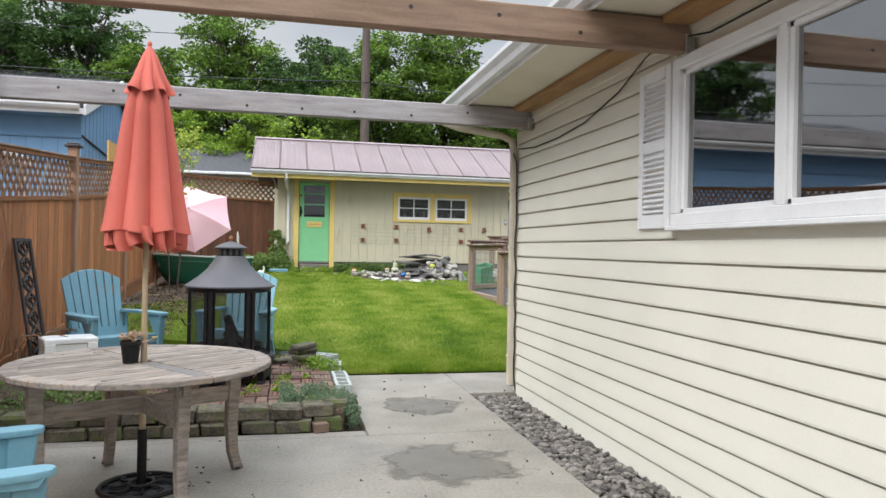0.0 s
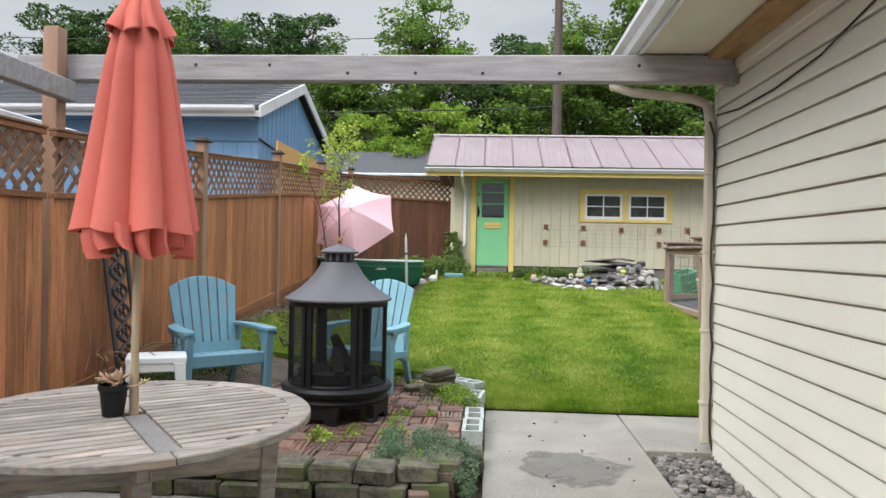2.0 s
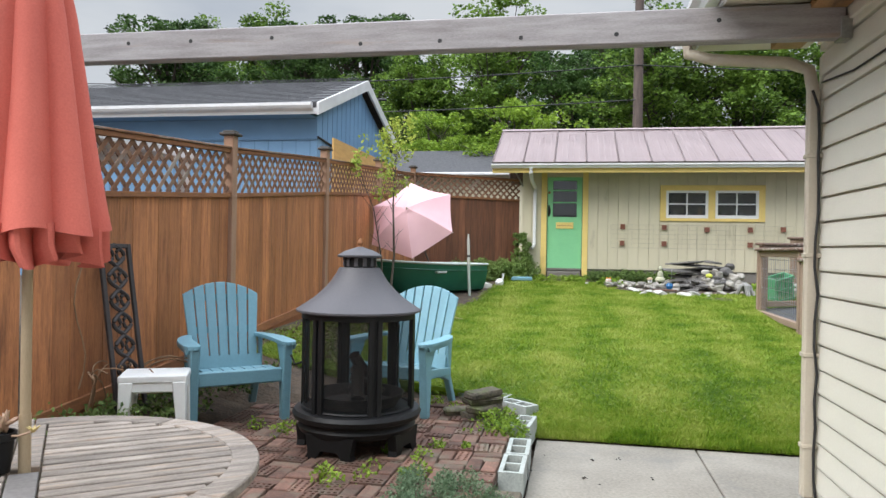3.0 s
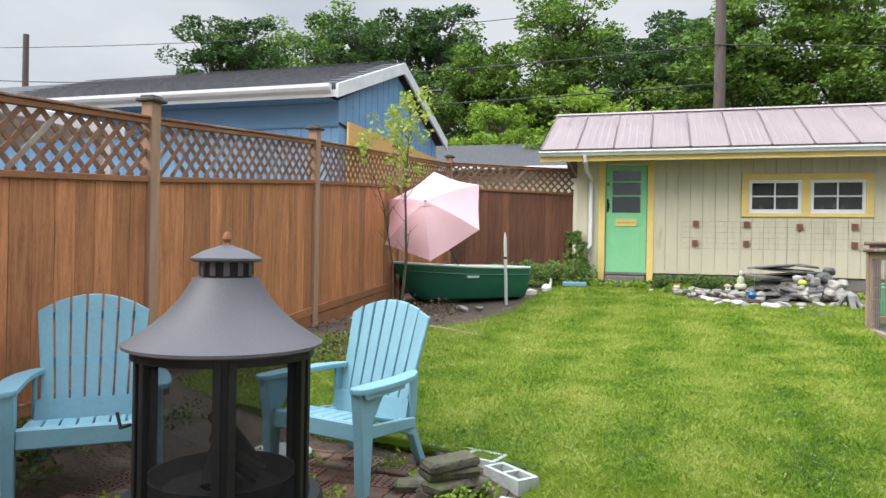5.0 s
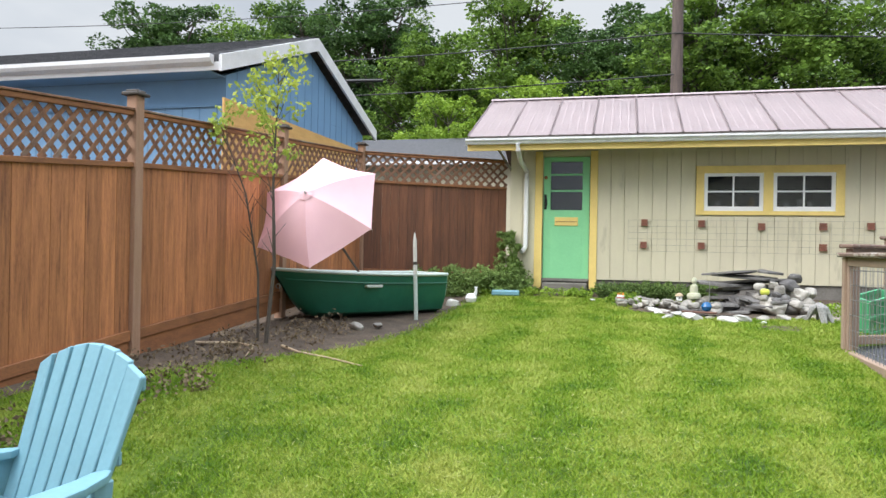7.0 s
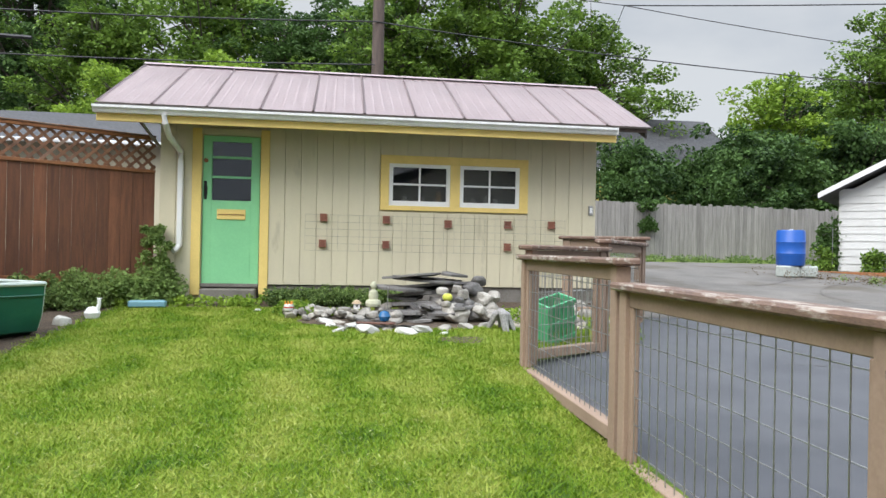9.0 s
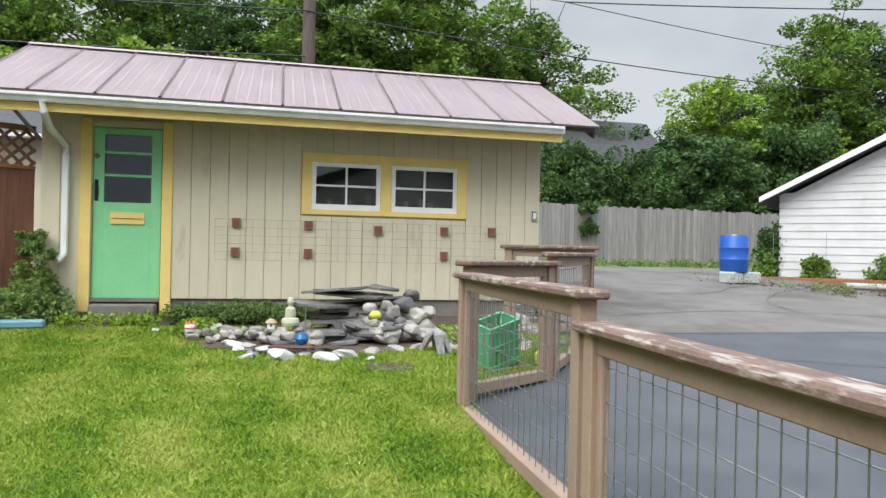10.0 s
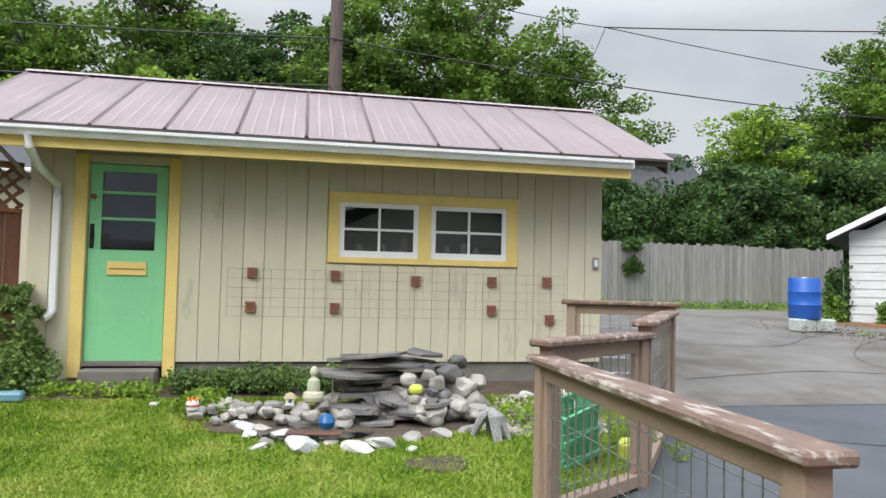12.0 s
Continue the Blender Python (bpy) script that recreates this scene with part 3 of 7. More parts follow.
def soil_patch(cx, cy, rx, ry, seed, label):
    rng = np.random.default_rng(seed)
    ph = rng.uniform(0, 6.28, 3)
    bm = bmesh.new()
    mid = bm.verts.new((cx, cy, ground_z(cy) + 0.024))
    vs = []
    for k in range(48):
        a = 2 * math.pi * k / 48
        r = 1 + 0.08 * math.sin(3 * a + ph[0]) + 0.06 * math.sin(7 * a + ph[1]) + 0.04 * math.sin(13 * a + ph[2])
        y = cy + ry * r * math.sin(a)
        vs.append(bm.verts.new((cx + rx * r * math.cos(a), y, ground_z(y) + 0.018)))
    for k in range(48):
        bm.faces.new((mid, vs[k], vs[(k + 1) % 48]))
    tagged(part("soil_patch", bm, M_soil, None, label), "", "soil", "bare soil patches", "structure")


soil_patch(2.95, 16.80, 1.20, 0.47, 4, "bare brown soil round the rock fountain")
soil_patch(3.5, 15.75, 0.24, 0.17, 9, "worn bare patch of soil in the lawn")

# driveway beyond the wire fence
def driveway_sheet():
    bm = bmesh.new()
    rows = []
    for i in range(41):
        y = 6 + 11.2 * i / 40
        a = max(3.93, lawn_right(y) + 0.03)
        rows.append([bm.verts.new((a + (16 - a) * j / 8, y, ground_z(y) + 0.01)) for j in range(9)])
    for r0, r1 in zip(rows, rows[1:]):
        for j in range(8):
            bm.faces.new((r0[j], r0[j + 1], r1[j + 1], r1[j]))
    tagged(part("driveway", bm, M_asphalt, None, "dark sealed asphalt driveway"), "", "driveway", "", "structure")


driveway_sheet()
sheet("back_driveway", 6.1, 19, 17.2, 26.6, 0.014, M_oldasphalt, "worn pale asphalt at the back of the driveway", "driveway")
sheet("verge", 6.1, 24, 26.6, 30.5, 0.012, M_underblade, "strip of grass before the grey board fence", "grass")


# cracks wandering over the asphalt
def crack(x, y, ang, length, width, seed, lift):
    rgx = random.Random(seed)
    bm = bmesh.new()
    prev = None
    for k in range(int(length / 0.12)):
        w = width * rgx.uniform(0.4, 1.2)
        z = ground_z(y) + lift
        pair = [bm.verts.new((x - w * math.sin(ang), y + w * math.cos(ang), z)), bm.verts.new((x + w * math.sin(ang), y - w * math.cos(ang), z))]
        if prev:
            bm.faces.new((prev[0], prev[1], pair[1], pair[0]))
        prev = pair
        ang += rgx.uniform(-0.16, 0.16)
        x, y = x + 0.12 * math.cos(ang), y + 0.12 * math.sin(ang)
    tagged(part("asphalt_crack", bm, M_cap, None, "thin dark crack in the driveway asphalt"), "", "crack", "asphalt cracks", "structure")


for k, (x, y, a, ln, w) in enumerate([(6.4, 14.6, -0.2, 5.0, 0.009), (7.2, 11.8, 0.5, 3.5, 0.008), (6.2, 16.1, 0.1, 6.0, 0.010)]):
    crack(x, y, a, ln, w, 300 + k, 0.016)
for k, (x, y, a, ln, w) in enumerate([(7.0, 18.4, 0.3, 6.0, 0.014), (8.5, 21.0, -0.3, 5.0, 0.014), (7.4, 24.0, 0.1, 7.0, 0.016), (10.2, 18.6, 1.2, 5.0, 0.012)]):
    crack(x, y, a, ln, w, 320 + k, 0.019)


# ---- the cream house ----
WX, CY = 2.40, 7.16   # face of the wall, far corner
house = empty("house", None, "cream vinyl-sided house with white trimmed window", "house", "", "structure")
WB = 1.647, 2.69      # window's sill and head
WY = 1.8, 4.02


def house_wall():
    bm = bmesh.new()
    for lo, hi in [((WX + 0.02, WY[1], -0.1), (WX + 0.2, CY - 0.02, 2.88)), ((WX + 0.02, -4, -0.1), (WX + 0.2, WY[0], 2.88)),
                   ((WX + 0.02, WY[0], -0.1), (WX + 0.2, WY[1], WB[0])), ((WX + 0.02, WY[0], WB[1]), (WX + 0.2, WY[1], 2.88))]:
        bm_box(bm, lo, hi)
    bm_box(bm, (WX + 0.2, CY - 0.2, -0.1), (10, CY - 0.02, 2.88))
    bm_box(bm, (WX + 0.2, -4, -0.1), (10, -3.8, 2.88))
    bm_box(bm, (9.8, -3.8, -0.1), (10, CY - 0.2, 2.88))
    bm_box(bm, (WX + 0.2, -3.8, 2.7), (9.8, CY - 0.2, 2.78))
    part("wall", bm, M_siding, house)
    # lapped courses: each leans out at its lower edge
    e, n = 0.147, 20
    for k in range(n):
        z = -0.047 + k * e
        for y0, y1 in ([(-4, CY)] if z + e < WB[0] - 0.05 else [(-4, WY[0] - 0.02), (WY[1] + 0.02, CY)]):
            prof = [(WX + 0.02, z + 0.004), (WX - 0.008, z + 0.004), (WX - 0.012, z), (WX - 0.014, z + 0.014), (WX - 0.002, z + e - 0.013), (WX + 0.017, z + e - 0.011), (WX + 0.02, z + e + 0.002)]
            part("clapboard", prism(prof, y0, y1, "y"), M_siding, house)
        # the short return round the corner
        prof = [(CY - 0.02, z), (CY + 0.004, z), (CY + 0.006, z + 0.012), (CY - 0.012, z + e - 0.001), (CY - 0.02, z + e - 0.001)]
        part("clapboard", prism(prof, WX + 0.02, 9.9, "x"), M_siding, house)
    part("corner_trim", box((WX - 0.012, CY - 0.045, -0.08), (WX + 0.03, CY + 0.012, 2.72), 0.004), M_siding, house)


house_wall()


def house_eaves():
    # soffit, bare rafter edge, fascia, gutter and roof
    ye = 7.62
    gx = 1.72
    part("soffit", box((gx + 0.02, -4, 2.90), (WX + 0.05, ye, 2.92)), M_soffit, house)
    part("frieze_board", box((WX - 0.03, -4, 2.79), (WX + 0.02, CY, 2.897), 0.004), M_siding, house)
    part("rafter_board", box((WX - 0.22, -4, 2.855), (WX - 0.035, CY + 0.3, 2.897), 0.004), M_rawwood, house)
    part("fascia", box((gx, -4, 2.895), (gx + 0.018, ye, 3.07), 0.003), M_white, house)
    g = [(gx - 0.004, 2.925), (gx - 0.07, 2.925), (gx - 0.085, 2.965), (gx - 0.12, 3.005), (gx - 0.12, 3.040), (gx - 0.105, 3.040), (gx - 0.105, 3.015), (gx - 0.07, 2.955), (gx - 0.004, 2.955)]
    part("gutter", prism(g, -4, ye + 0.01, "y"), M_gutter, house)
    part("gutter_end", box((gx - 0.12, ye + 0.01, 2.925), (gx, ye + 0.02, 3.045), 0.003), M_gutter, house)
    roof = prism([(gx - 0.06, 3.055), (gx - 0.06, 3.090), (6.2, 4.725), (10.6, 3.090), (10.6, 3.055), (6.2, 4.685)], -4.425, ye + 0.05, "y")
    part("roof", roof, M_shingle, house)
    part("gable", prism([(WX + 0.05, 2.925), (9.8, 2.925), (6.2, 4.625)], CY - 0.15, CY - 0.02, "y"), M_siding, house)
    # downspout: elbows from the gutter back to the corner, then down
    x, y = WX - 0.055, CY - 0.03
    bm = bmesh.new()
    bm_tube(bm, [(gx - 0.05, ye - 0.1, 2.93), (gx - 0.05, ye - 0.1, 2.86), (gx + 0.1, ye - 0.16, 2.80), (x - 0.12, y + 0.08, 2.70), (x - 0.02, y + 0.02, 2.64), (x, y, 2.5)], 0.038, 10)
    part("spout_elbow", bm, M_tan, house, "cream elbow pipe", True)
    bm = box((x - 0.036, y - 0.03, 0.05), (x + 0.036, y + 0.03, 2.52), 0.012)
    ds = part("downspout", bm, M_tan, house, "cream ribbed downspout")
    for z in (0.35, 0.9, 1.5, 2.1):
        part("strap", box((x - 0.042, y - 0.036, z), (x + 0.05, y + 0.036, z + 0.025), 0.003), M_tan, ds)
    rng = random.Random(3)
    pts = [(x - 0.02, y - 0.05, 2.5)] + [(x + 0.022 + rng.uniform(-0.012, 0.012), y - 0.045, 2.4 - 0.16 * k) for k in range(15)] + [(x + 0.05, y - 0.05, -0.05)]
    tagged(part("cable", tube(pts, 0.008, 6), M_cable, None, "black cable running down the house corner"), "", "cable")
    sag = [(WX - 0.02, 7.1, 2.55), (WX - 0.02, 6.6, 2.50), (WX - 0.02, 6.0, 2.50), (WX - 0.02, 5.4, 2.54), (WX - 0.02, 4.8, 2.66), (WX - 0.03, 4.4, 2.80), (WX - 0.04, 4.15, 2.85), (WX - 0.06, 3.6, 2.74), (WX - 0.05, 2.4, 2.76)]
    tagged(part("cable", tube(sag, 0.006, 6), M_cable, None, "thin black cable slung along the siding"), "", "cable")


house_eaves()


def house_window():
    w = empty("window_1", None, "white vinyl sliding window with two panes", "window", "", "structure")
    y0, y1, z0, z1 = WY[0], WY[1], WB[0], WB[1]
    f = 0.075
    x0, x1 = WX - 0.045, WX + 0.06
    part("frame_bottom", box((x0, y0, z0), (x1, y1, z0 + f), 0.006), M_white, w)
    part("frame_top", box((x0, y0, z1 - f), (x1, y1, z1), 0.006), M_white, w)
    for a, b in ((y1 - f, y1), (y0, y0 + f)):
        part("jamb", box((x0, a, z0 + f), (x1, b, z1 - f), 0.006), M_white, w)
    ym = 3.03
    part("mullion", box((x0 + 0.012, ym - 0.035, z0 + f), (x1, ym + 0.035, z1 - f), 0.005), M_white, w)
    part("sill", box((WX - 0.065, y0 - 0.05, z0 - 0.03), (WX + 0.02, y1 + 0.03, z0), 0.005), M_white, w)
    for a, b in ((ym + 0.035, y1 - f), (y0 + f, ym - 0.035)):
        for bx in ((x0 + 0.03, a, z0 + f, b, z0 + f + 0.03), (x0 + 0.03, a, z1 - f - 0.03, b, z1 - f), (x0 + 0.03, a, z0 + f, a + 0.03, z1 - f), (x0 + 0.03, b - 0.03, z0 + f, b, z1 - f)):
            part("sash", box((bx[0], bx[1], bx[2]), (bx[0] + 0.03, bx[3], bx[4]), 0.003), M_white, w)
        p = part("pane", box((WX + 0.012, a + 0.02, z0 + f + 0.02), (WX + 0.018, b - 0.02, z1 - f - 0.02)), M_pane, w)
        p.visible_shadow = False
    # louvred shutter
    s = empty("shutter", None, "white louvred plastic shutter beside the window", "shutter")
    a, b, xf = 4.06, 4.46, WX - 0.035
    for lo, hi in (((xf, a, z0 - 0.01), (WX, a + 0.06, z1)), ((xf, b - 0.06, z0 - 0.01), (WX, b, z1)), ((xf, a + 0.06, z0 - 0.01), (WX, b - 0.06, z0 + 0.08)), ((xf, a + 0.06, z1 - 0.08), (WX, b - 0.06, z1)), ((xf, a + 0.06, 2.14), (WX, b - 0.06, 2.22))):
        part("stile", box(lo, hi, 0.004), M_white, s)
    part("back", box((WX - 0.012, a + 0.06, z0 + 0.08), (WX - 0.006, b - 0.06, z1 - 0.08)), M_white, s)
    slat = meshed("slat", box((-0.02, -(b - a) / 2 + 0.062, -0.004), (0.012, (b - a) / 2 - 0.062, 0.004)), M_white)
    for lo, hi in ((z0 + 0.09, 2.13), (2.23, z1 - 0.09)):
        k = int((hi - lo) / 0.034)
        for i in range(k):
            piece("slat", slat, s, pose(WX - 0.018, (a + b) / 2, lo + (i + 0.5) * (hi - lo) / k, 0, -40, 0))
    # near-black block and wall, added to put dimness behind the panes
    r = part("shade_block", box((WX + 0.21, WY[0] - 0.6, 0.8), (WX + 0.24, WY[0] - 0.57, 0.83)), M_inshade, house)
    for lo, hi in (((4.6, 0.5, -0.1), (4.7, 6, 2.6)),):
        part("shade_wall", box(lo, hi), M_inshade, house)


house_window()


# ---- pergola beams ----
def beam(name, y, z0, z1, x0, x1, material, label):
    t = empty(name, None, label, "beam", "pergola beams")
    part("timber", box((x0, y - 0.045, z0), (x1, y + 0.045, z1), 0.008), material, t)
    hole = meshed("bolt_hole", tube([(0, -0.0015, 0), (0, 0.001, 0)], 0.013, 10), M_cable)
    rng = random.Random(int(y * 10))
    for k in range(9):
        piece("bolt_hole", hole, t, pose(x0 + 0.35 + k * (x1 - x0 - 0.5) / 9 + rng.uniform(-0.06, 0.06), y - 0.0455, rng.choice([0.3, 0.6]) * (z1 - z0) + z0))
    part("joist_hanger", box((x1 - 0.03, y - 0.052, z0 - 0.01), (x1 + 0.03, y + 0.052, z0 + 0.11), 0.003), M_wire, t, "grey steel hanger")
    return t


beam("pergola_beam", 6.70, 2.695, 2.885, -2.86, WX - 0.04, M_greywood, "weathered grey timber beam spanning the patio")
beam("pergola_beam", 3.88, 2.69, 2.885, -2.86, WX - 0.04, M_beam2, "weathered brown timber beam above the patio")
t = empty("pergola_post", None, "tall tan painted pergola post by the fence", "post")
part("shaft", box((-2.58, 6.53, 0.0), (-2.465, 6.645, 3.06), 0.006), M_post, t)
t = empty("pergola_side_beam", None, "weathered grey side beam of the pergola", "beam", "pergola beams")
part("timber", box((-2.46, 1.0, 2.52), (-2.37, 6.62, 2.67), 0.008), M_greywood, t)


# ---- cedar fence with lattice ----
def fence_line(y):
    return -2.45 - 0.004 * (y - 8.95)


def fence_run(name, pts, top_of, boards, material, lat_mat, label, post_tops=True, skip_posts=(), lift=0.0):
    """Posts at pts with board panels, lattice above, rails between. top_of gives the panel's top at a point."""
    f = empty(name, None, label, "fence", "", "structure")
    pm = meshed("post", box((-0.05, -0.05, 0), (0.05, 0.05, 1), 0.0), M_post)
    rng = random.Random(2)
    for i, (x, y) in enumerate(pts):
        if i in skip_posts:
            continue
        g = ground_z(y, x) - 0.12
        tp = top_of(x, y) + 0.13
        p = part("post", box((x - 0.052, y - 0.052, g), (x + 0.052, y + 0.052, tp), 0.006), M_post, f, "tan painted post")
        cap = bmesh.new()
        bm_box(cap, (x - 0.085, y - 0.085, tp), (x + 0.085, y + 0.085, tp + 0.028))
        bm_box(cap, (x - 0.06, y - 0.06, tp + 0.028), (x + 0.06, y + 0.06, tp + 0.05))
        part("post_cap", bevel_all(cap, 0.006), M_cap, p)
    for (xa, ya), (xb, yb) in zip(pts, pts[1:]):
        d = Vector((xb - xa, yb - ya, 0))
        L = d.length
        ang = math.degrees(math.atan2(d.y, d.x))
        ta, tb = top_of(xa, ya), top_of(xb, yb)
        slope = (tb - ta) / L
        base = Matrix.Translation((xa, ya, ta)) @ Matrix.Rotation(radians(ang), 4, "Z") @ Matrix(((1, 0, 0, 0), (0, 1, 0, 0), (slope, 0, 1, 0), (0, 0, 0, 1)))

        def pl(nm, lo, hi, mt, bev=0.004):
            bm = box(lo, hi, bev)
            bmesh.ops.transform(bm, matrix=base, verts=bm.verts)
            return part(nm, bm, mt, f)
        a, b = 0.055, L - 0.055
        H, LH = 1.88, 0.44   # below the top rail's top: panel foot, lattice foot
        pl("top_rail", (a, -0.03, -0.04), (b, 0.03, 0.0), M_rail)
        pl("top_strip", (a, -0.042, 0.002), (b, 0.042, 0.022), M_lattice)
        pl("middle_rail", (a, -0.035, -LH - 0.045), (b, 0.035, -LH), M_rail)
        pl("bottom_rail", (a, -0.035, -H - 0.09), (b, 0.035, -H), M_rail)
        pl("kick_board", (a, -0.018, -H - 0.26), (b, 0.018, -H - 0.092), M_rail)
        n = boards
        w = (b - a) / n
        for k in range(n):
            bm = box((a + k * w + 0.0015, -0.011 + 0.002 * (k % 2), -H), (a + (k + 1) * w - 0.0015, 0.011, -LH - 0.045), 0.002)
            bmesh.ops.transform(bm, matrix=base, verts=bm.verts)
            part("board", bm, material, f)
        # lattice
        hl = LH - 0.04
        st = 0.145
        for s, off in ((1, -0.005), (-1, 0.005)):
            k = int((b - a + hl) / st)
            for i in range(k + 1):
                x0 = a + i * st - (hl if s > 0 else 0)
                x1 = x0 + hl
                c0, c1 = max(x0, a), min(x1, b)
                if c1 - c0 < 0.03:
                    continue
                za = -LH + (c0 - x0) if s > 0 else -0.04 - (c0 - x0)
                zb = -LH + (c1 - x0) if s > 0 else -0.04 - (c1 - x0)
                ln = math.hypot(c1 - c0, zb - za)
                m = base @ Matrix.Translation(((c0 + c1) / 2, off, (za + zb) / 2)) @ Matrix.Rotation(-math.atan2(zb - za, c1 - c0), 4, "Y")
                bm = box((-ln / 2, -0.004, -0.019), (ln / 2, 0.004, 0.019))
                bmesh.ops.transform(bm, matrix=m, verts=bm.verts)
                part("lattice_slat", bm, lat_mat, f)
    return f


FY = [0.9, 3.63, 6.40, 9.07, 11.80, 14.55, 17.3]
fence_run("cedar_fence", [(fence_line(y), y) for y in FY], lambda x, y: float(np.interp(y, [0, 6.4, 9.07, 11.8, 14.55, 17.3], [2.10, 2.28, 2.47, 2.71, 2.90, 3.10])), 15, M_fence, M_lattice,
          "stained cedar board fence with lattice top", skip_posts=(2,))
fence_run("back_fence", [(fence_line(17.3), 17.3), (-0.24, 18.45)], lambda x, y: 3.08 + 0.04 * (x < -1), 17, M_fencedark, M_lattice,
          "dark brown cedar fence with lattice top beside the shed", skip_posts=(0, 1), lift=0.0)

# ---- the shed ----
SY = 18.40


def make_shed():
    s = empty("shed", None, "taupe garden shed with mauve metal roof", "shed")
    x0, x1, zb, zt = -0.22, 5.90, 1.12, 3.34
    D0, D1 = 0.33, 1.10
    for lo, hi in [((x0, SY + 0.02, zb - 0.3), (D0, SY + 0.14, zt)), ((D1, SY + 0.02, zb), (2.82, SY + 0.14, zt)), ((D0, SY + 0.02, 3.15), (D1, SY + 0.14, zt)),
                   ((2.82, SY + 0.02, zb), (4.80, SY + 0.14, 2.24)), ((2.82, SY + 0.02, 2.86), (4.80, SY + 0.14, zt)), ((4.80, SY + 0.02, zb), (x1, SY + 0.14, zt)),
                   ((x0, SY + 0.14, zb), (x0 + 0.12, 21.6, zt)), ((x1 - 0.12, SY + 0.14, zb), (x1, 21.6, zt)), ((x0 + 0.12, 21.48, zb), (x1 - 0.12, 21.6, zt))]:
        part("wall", box(lo, hi), M_shed, s)
    part("footing", box((D1 + 0.1, SY + 0.03, 0.7), (x1 - 0.01, SY + 0.15, zb - 0.004)), M_foundation, s, "rough concrete footing")
    part("side_footing", box((x0 + 0.02, SY + 0.15, 0.7), (x1 - 0.02, 21.5, zb - 0.004)), M_foundation, s)
    # added back sheet and ceiling; their near-black, and the floor's, paints the shade indoors
    part("shade_backing", box((x0 + 0.13, 19.3, zb + 0.04), (x1 - 0.13, 19.34, zt)), M_inshade, s)
    part("shade_ceiling", box((x0 + 0.13, SY + 0.15, zt - 0.03), (x1 - 0.13, 19.3, zt - 0.01)), M_inshade, s)
    part("floor", box((x0 + 0.12, SY + 0.14, zb), (x1 - 0.12, 21.48, zb + 0.03)), M_inshade, s)
    # grooved vertical boards of the front
    for a, b, lo, hi in [(x0, 0.20, zb - 0.22, zt), (1.22, 2.74, zb, zt), (2.74, 4.88, zb, 2.19), (2.74, 4.88, 2.965, zt), (4.88, x1 + 0.012, zb, zt)]:
        n = max(1, round((b - a) / 0.203))
        w = (b - a) / n
        for k in range(n):
            part("board", box((a + k * w + 0.0025, SY - 0.001, lo), (a + (k + 1) * w - 0.0025, SY + 0.019, hi - 0.02), 0.003), M_shed, s)
    for k in range(15):
        part("board", box((x1 + 0.001, SY + 0.02 + k * 0.205, zb), (x1 + 0.012, SY + 0.215 + k * 0.205, zt)), M_shed, s)
    for xx in (x0 + 0.001, x1 - 0.121):
        part("gable", prism([(SY + 0.03, zt + 0.001), (21.6, zt + 0.001), (20.0, 4.36)], xx, xx + 0.12, "x"), M_shed, s)
    # roof sheets with standing ribs, mauve metal
    ex0, ex1, ey, ez, ry, rz = -0.85, 6.45, 17.72, 3.40, 20.0, 4.46
    sl = math.atan2(rz - ez, ry - ey)
    ln = math.hypot(rz - ez, ry - ey)
    n = 11
    w = (ex1 - ex0) / n
    prof = []
    ribs = 5
    for i in range(ribs):
        u = i / ribs * w
        hgt = 0.016 if i == 0 else 0.0025
        prof += [(u, 0.0), (u + 0.012, hgt), (u + 0.03, hgt), (u + 0.045, 0.0)]
    prof.append((w, 0.0))
    bm = bmesh.new()
    lo = [bm.verts.new((u, 0, h)) for u, h in prof]
    hi = [bm.verts.new((u, ln + 0.03, h)) for u, h in prof]
    for i in range(len(prof) - 1):
        bm.faces.new((lo[i], lo[i + 1], hi[i + 1], hi[i]))
    bmesh.ops.solidify(bm, geom=bm.faces[:], thickness=-0.002)
    me = meshed("roof_sheet", bm, M_roof)
    for k in range(n):
        piece("roof_sheet", me, s, Matrix.Translation((ex0 + k * w, ey, ez)) @ Matrix.Rotation(sl, 4, "X"))
        piece("roof_sheet", me, s, Matrix.Translation((ex0 + (k + 1) * w, 2 * ry - ey, ez)) @ Matrix.Rotation(math.pi, 4, "Z") @ Matrix.Rotation(sl, 4, "X"))
    part("ridge_cap", prism([(ry - 0.13, rz - 0.03), (ry, rz + 0.026), (ry + 0.13, rz - 0.03), (ry, rz + 0.02)], ex0 - 0.01, ex1 + 0.01, "x"), M_roof, s)
    part("roof_deck", prism([(ey + 0.04, ez - 0.015), (ry, rz - 0.03), (2 * ry - ey, ez - 0.03), (2 * ry - ey, ez - 0.08), (ry, rz - 0.10), (ey + 0.04, ez - 0.075)], ex0 + 0.03, ex1 - 0.055, "x"), M_polewood, s)
    # near-black strip for the dark line along the eave
    part("eave_strip", box((ex0 + 0.01, ey - 0.02, 3.372), (ex1 - 0.03, ey + 0.03, 3.392)), M_cap, s, "thin dark strip under the metal edge")
    # fascia, gutter, downspout
    part("fascia", box((ex0 + 0.02, ey + 0.02, 3.17), (5.95, ey + 0.045, 3.335), 0.004), M_yellow, s, "yellow painted fascia board")
    part("gutter", prism([(ey + 0.015, 3.265), (ey - 0.045, 3.265), (ey - 0.065, 3.30), (ey - 0.09, 3.325), (ey - 0.09, 3.355), (ey - 0.078, 3.355), (ey - 0.07, 3.335), (ey + 0.015, 3.285)], ex0, 5.93, "x"), M_gutter, s, "white metal gutter")
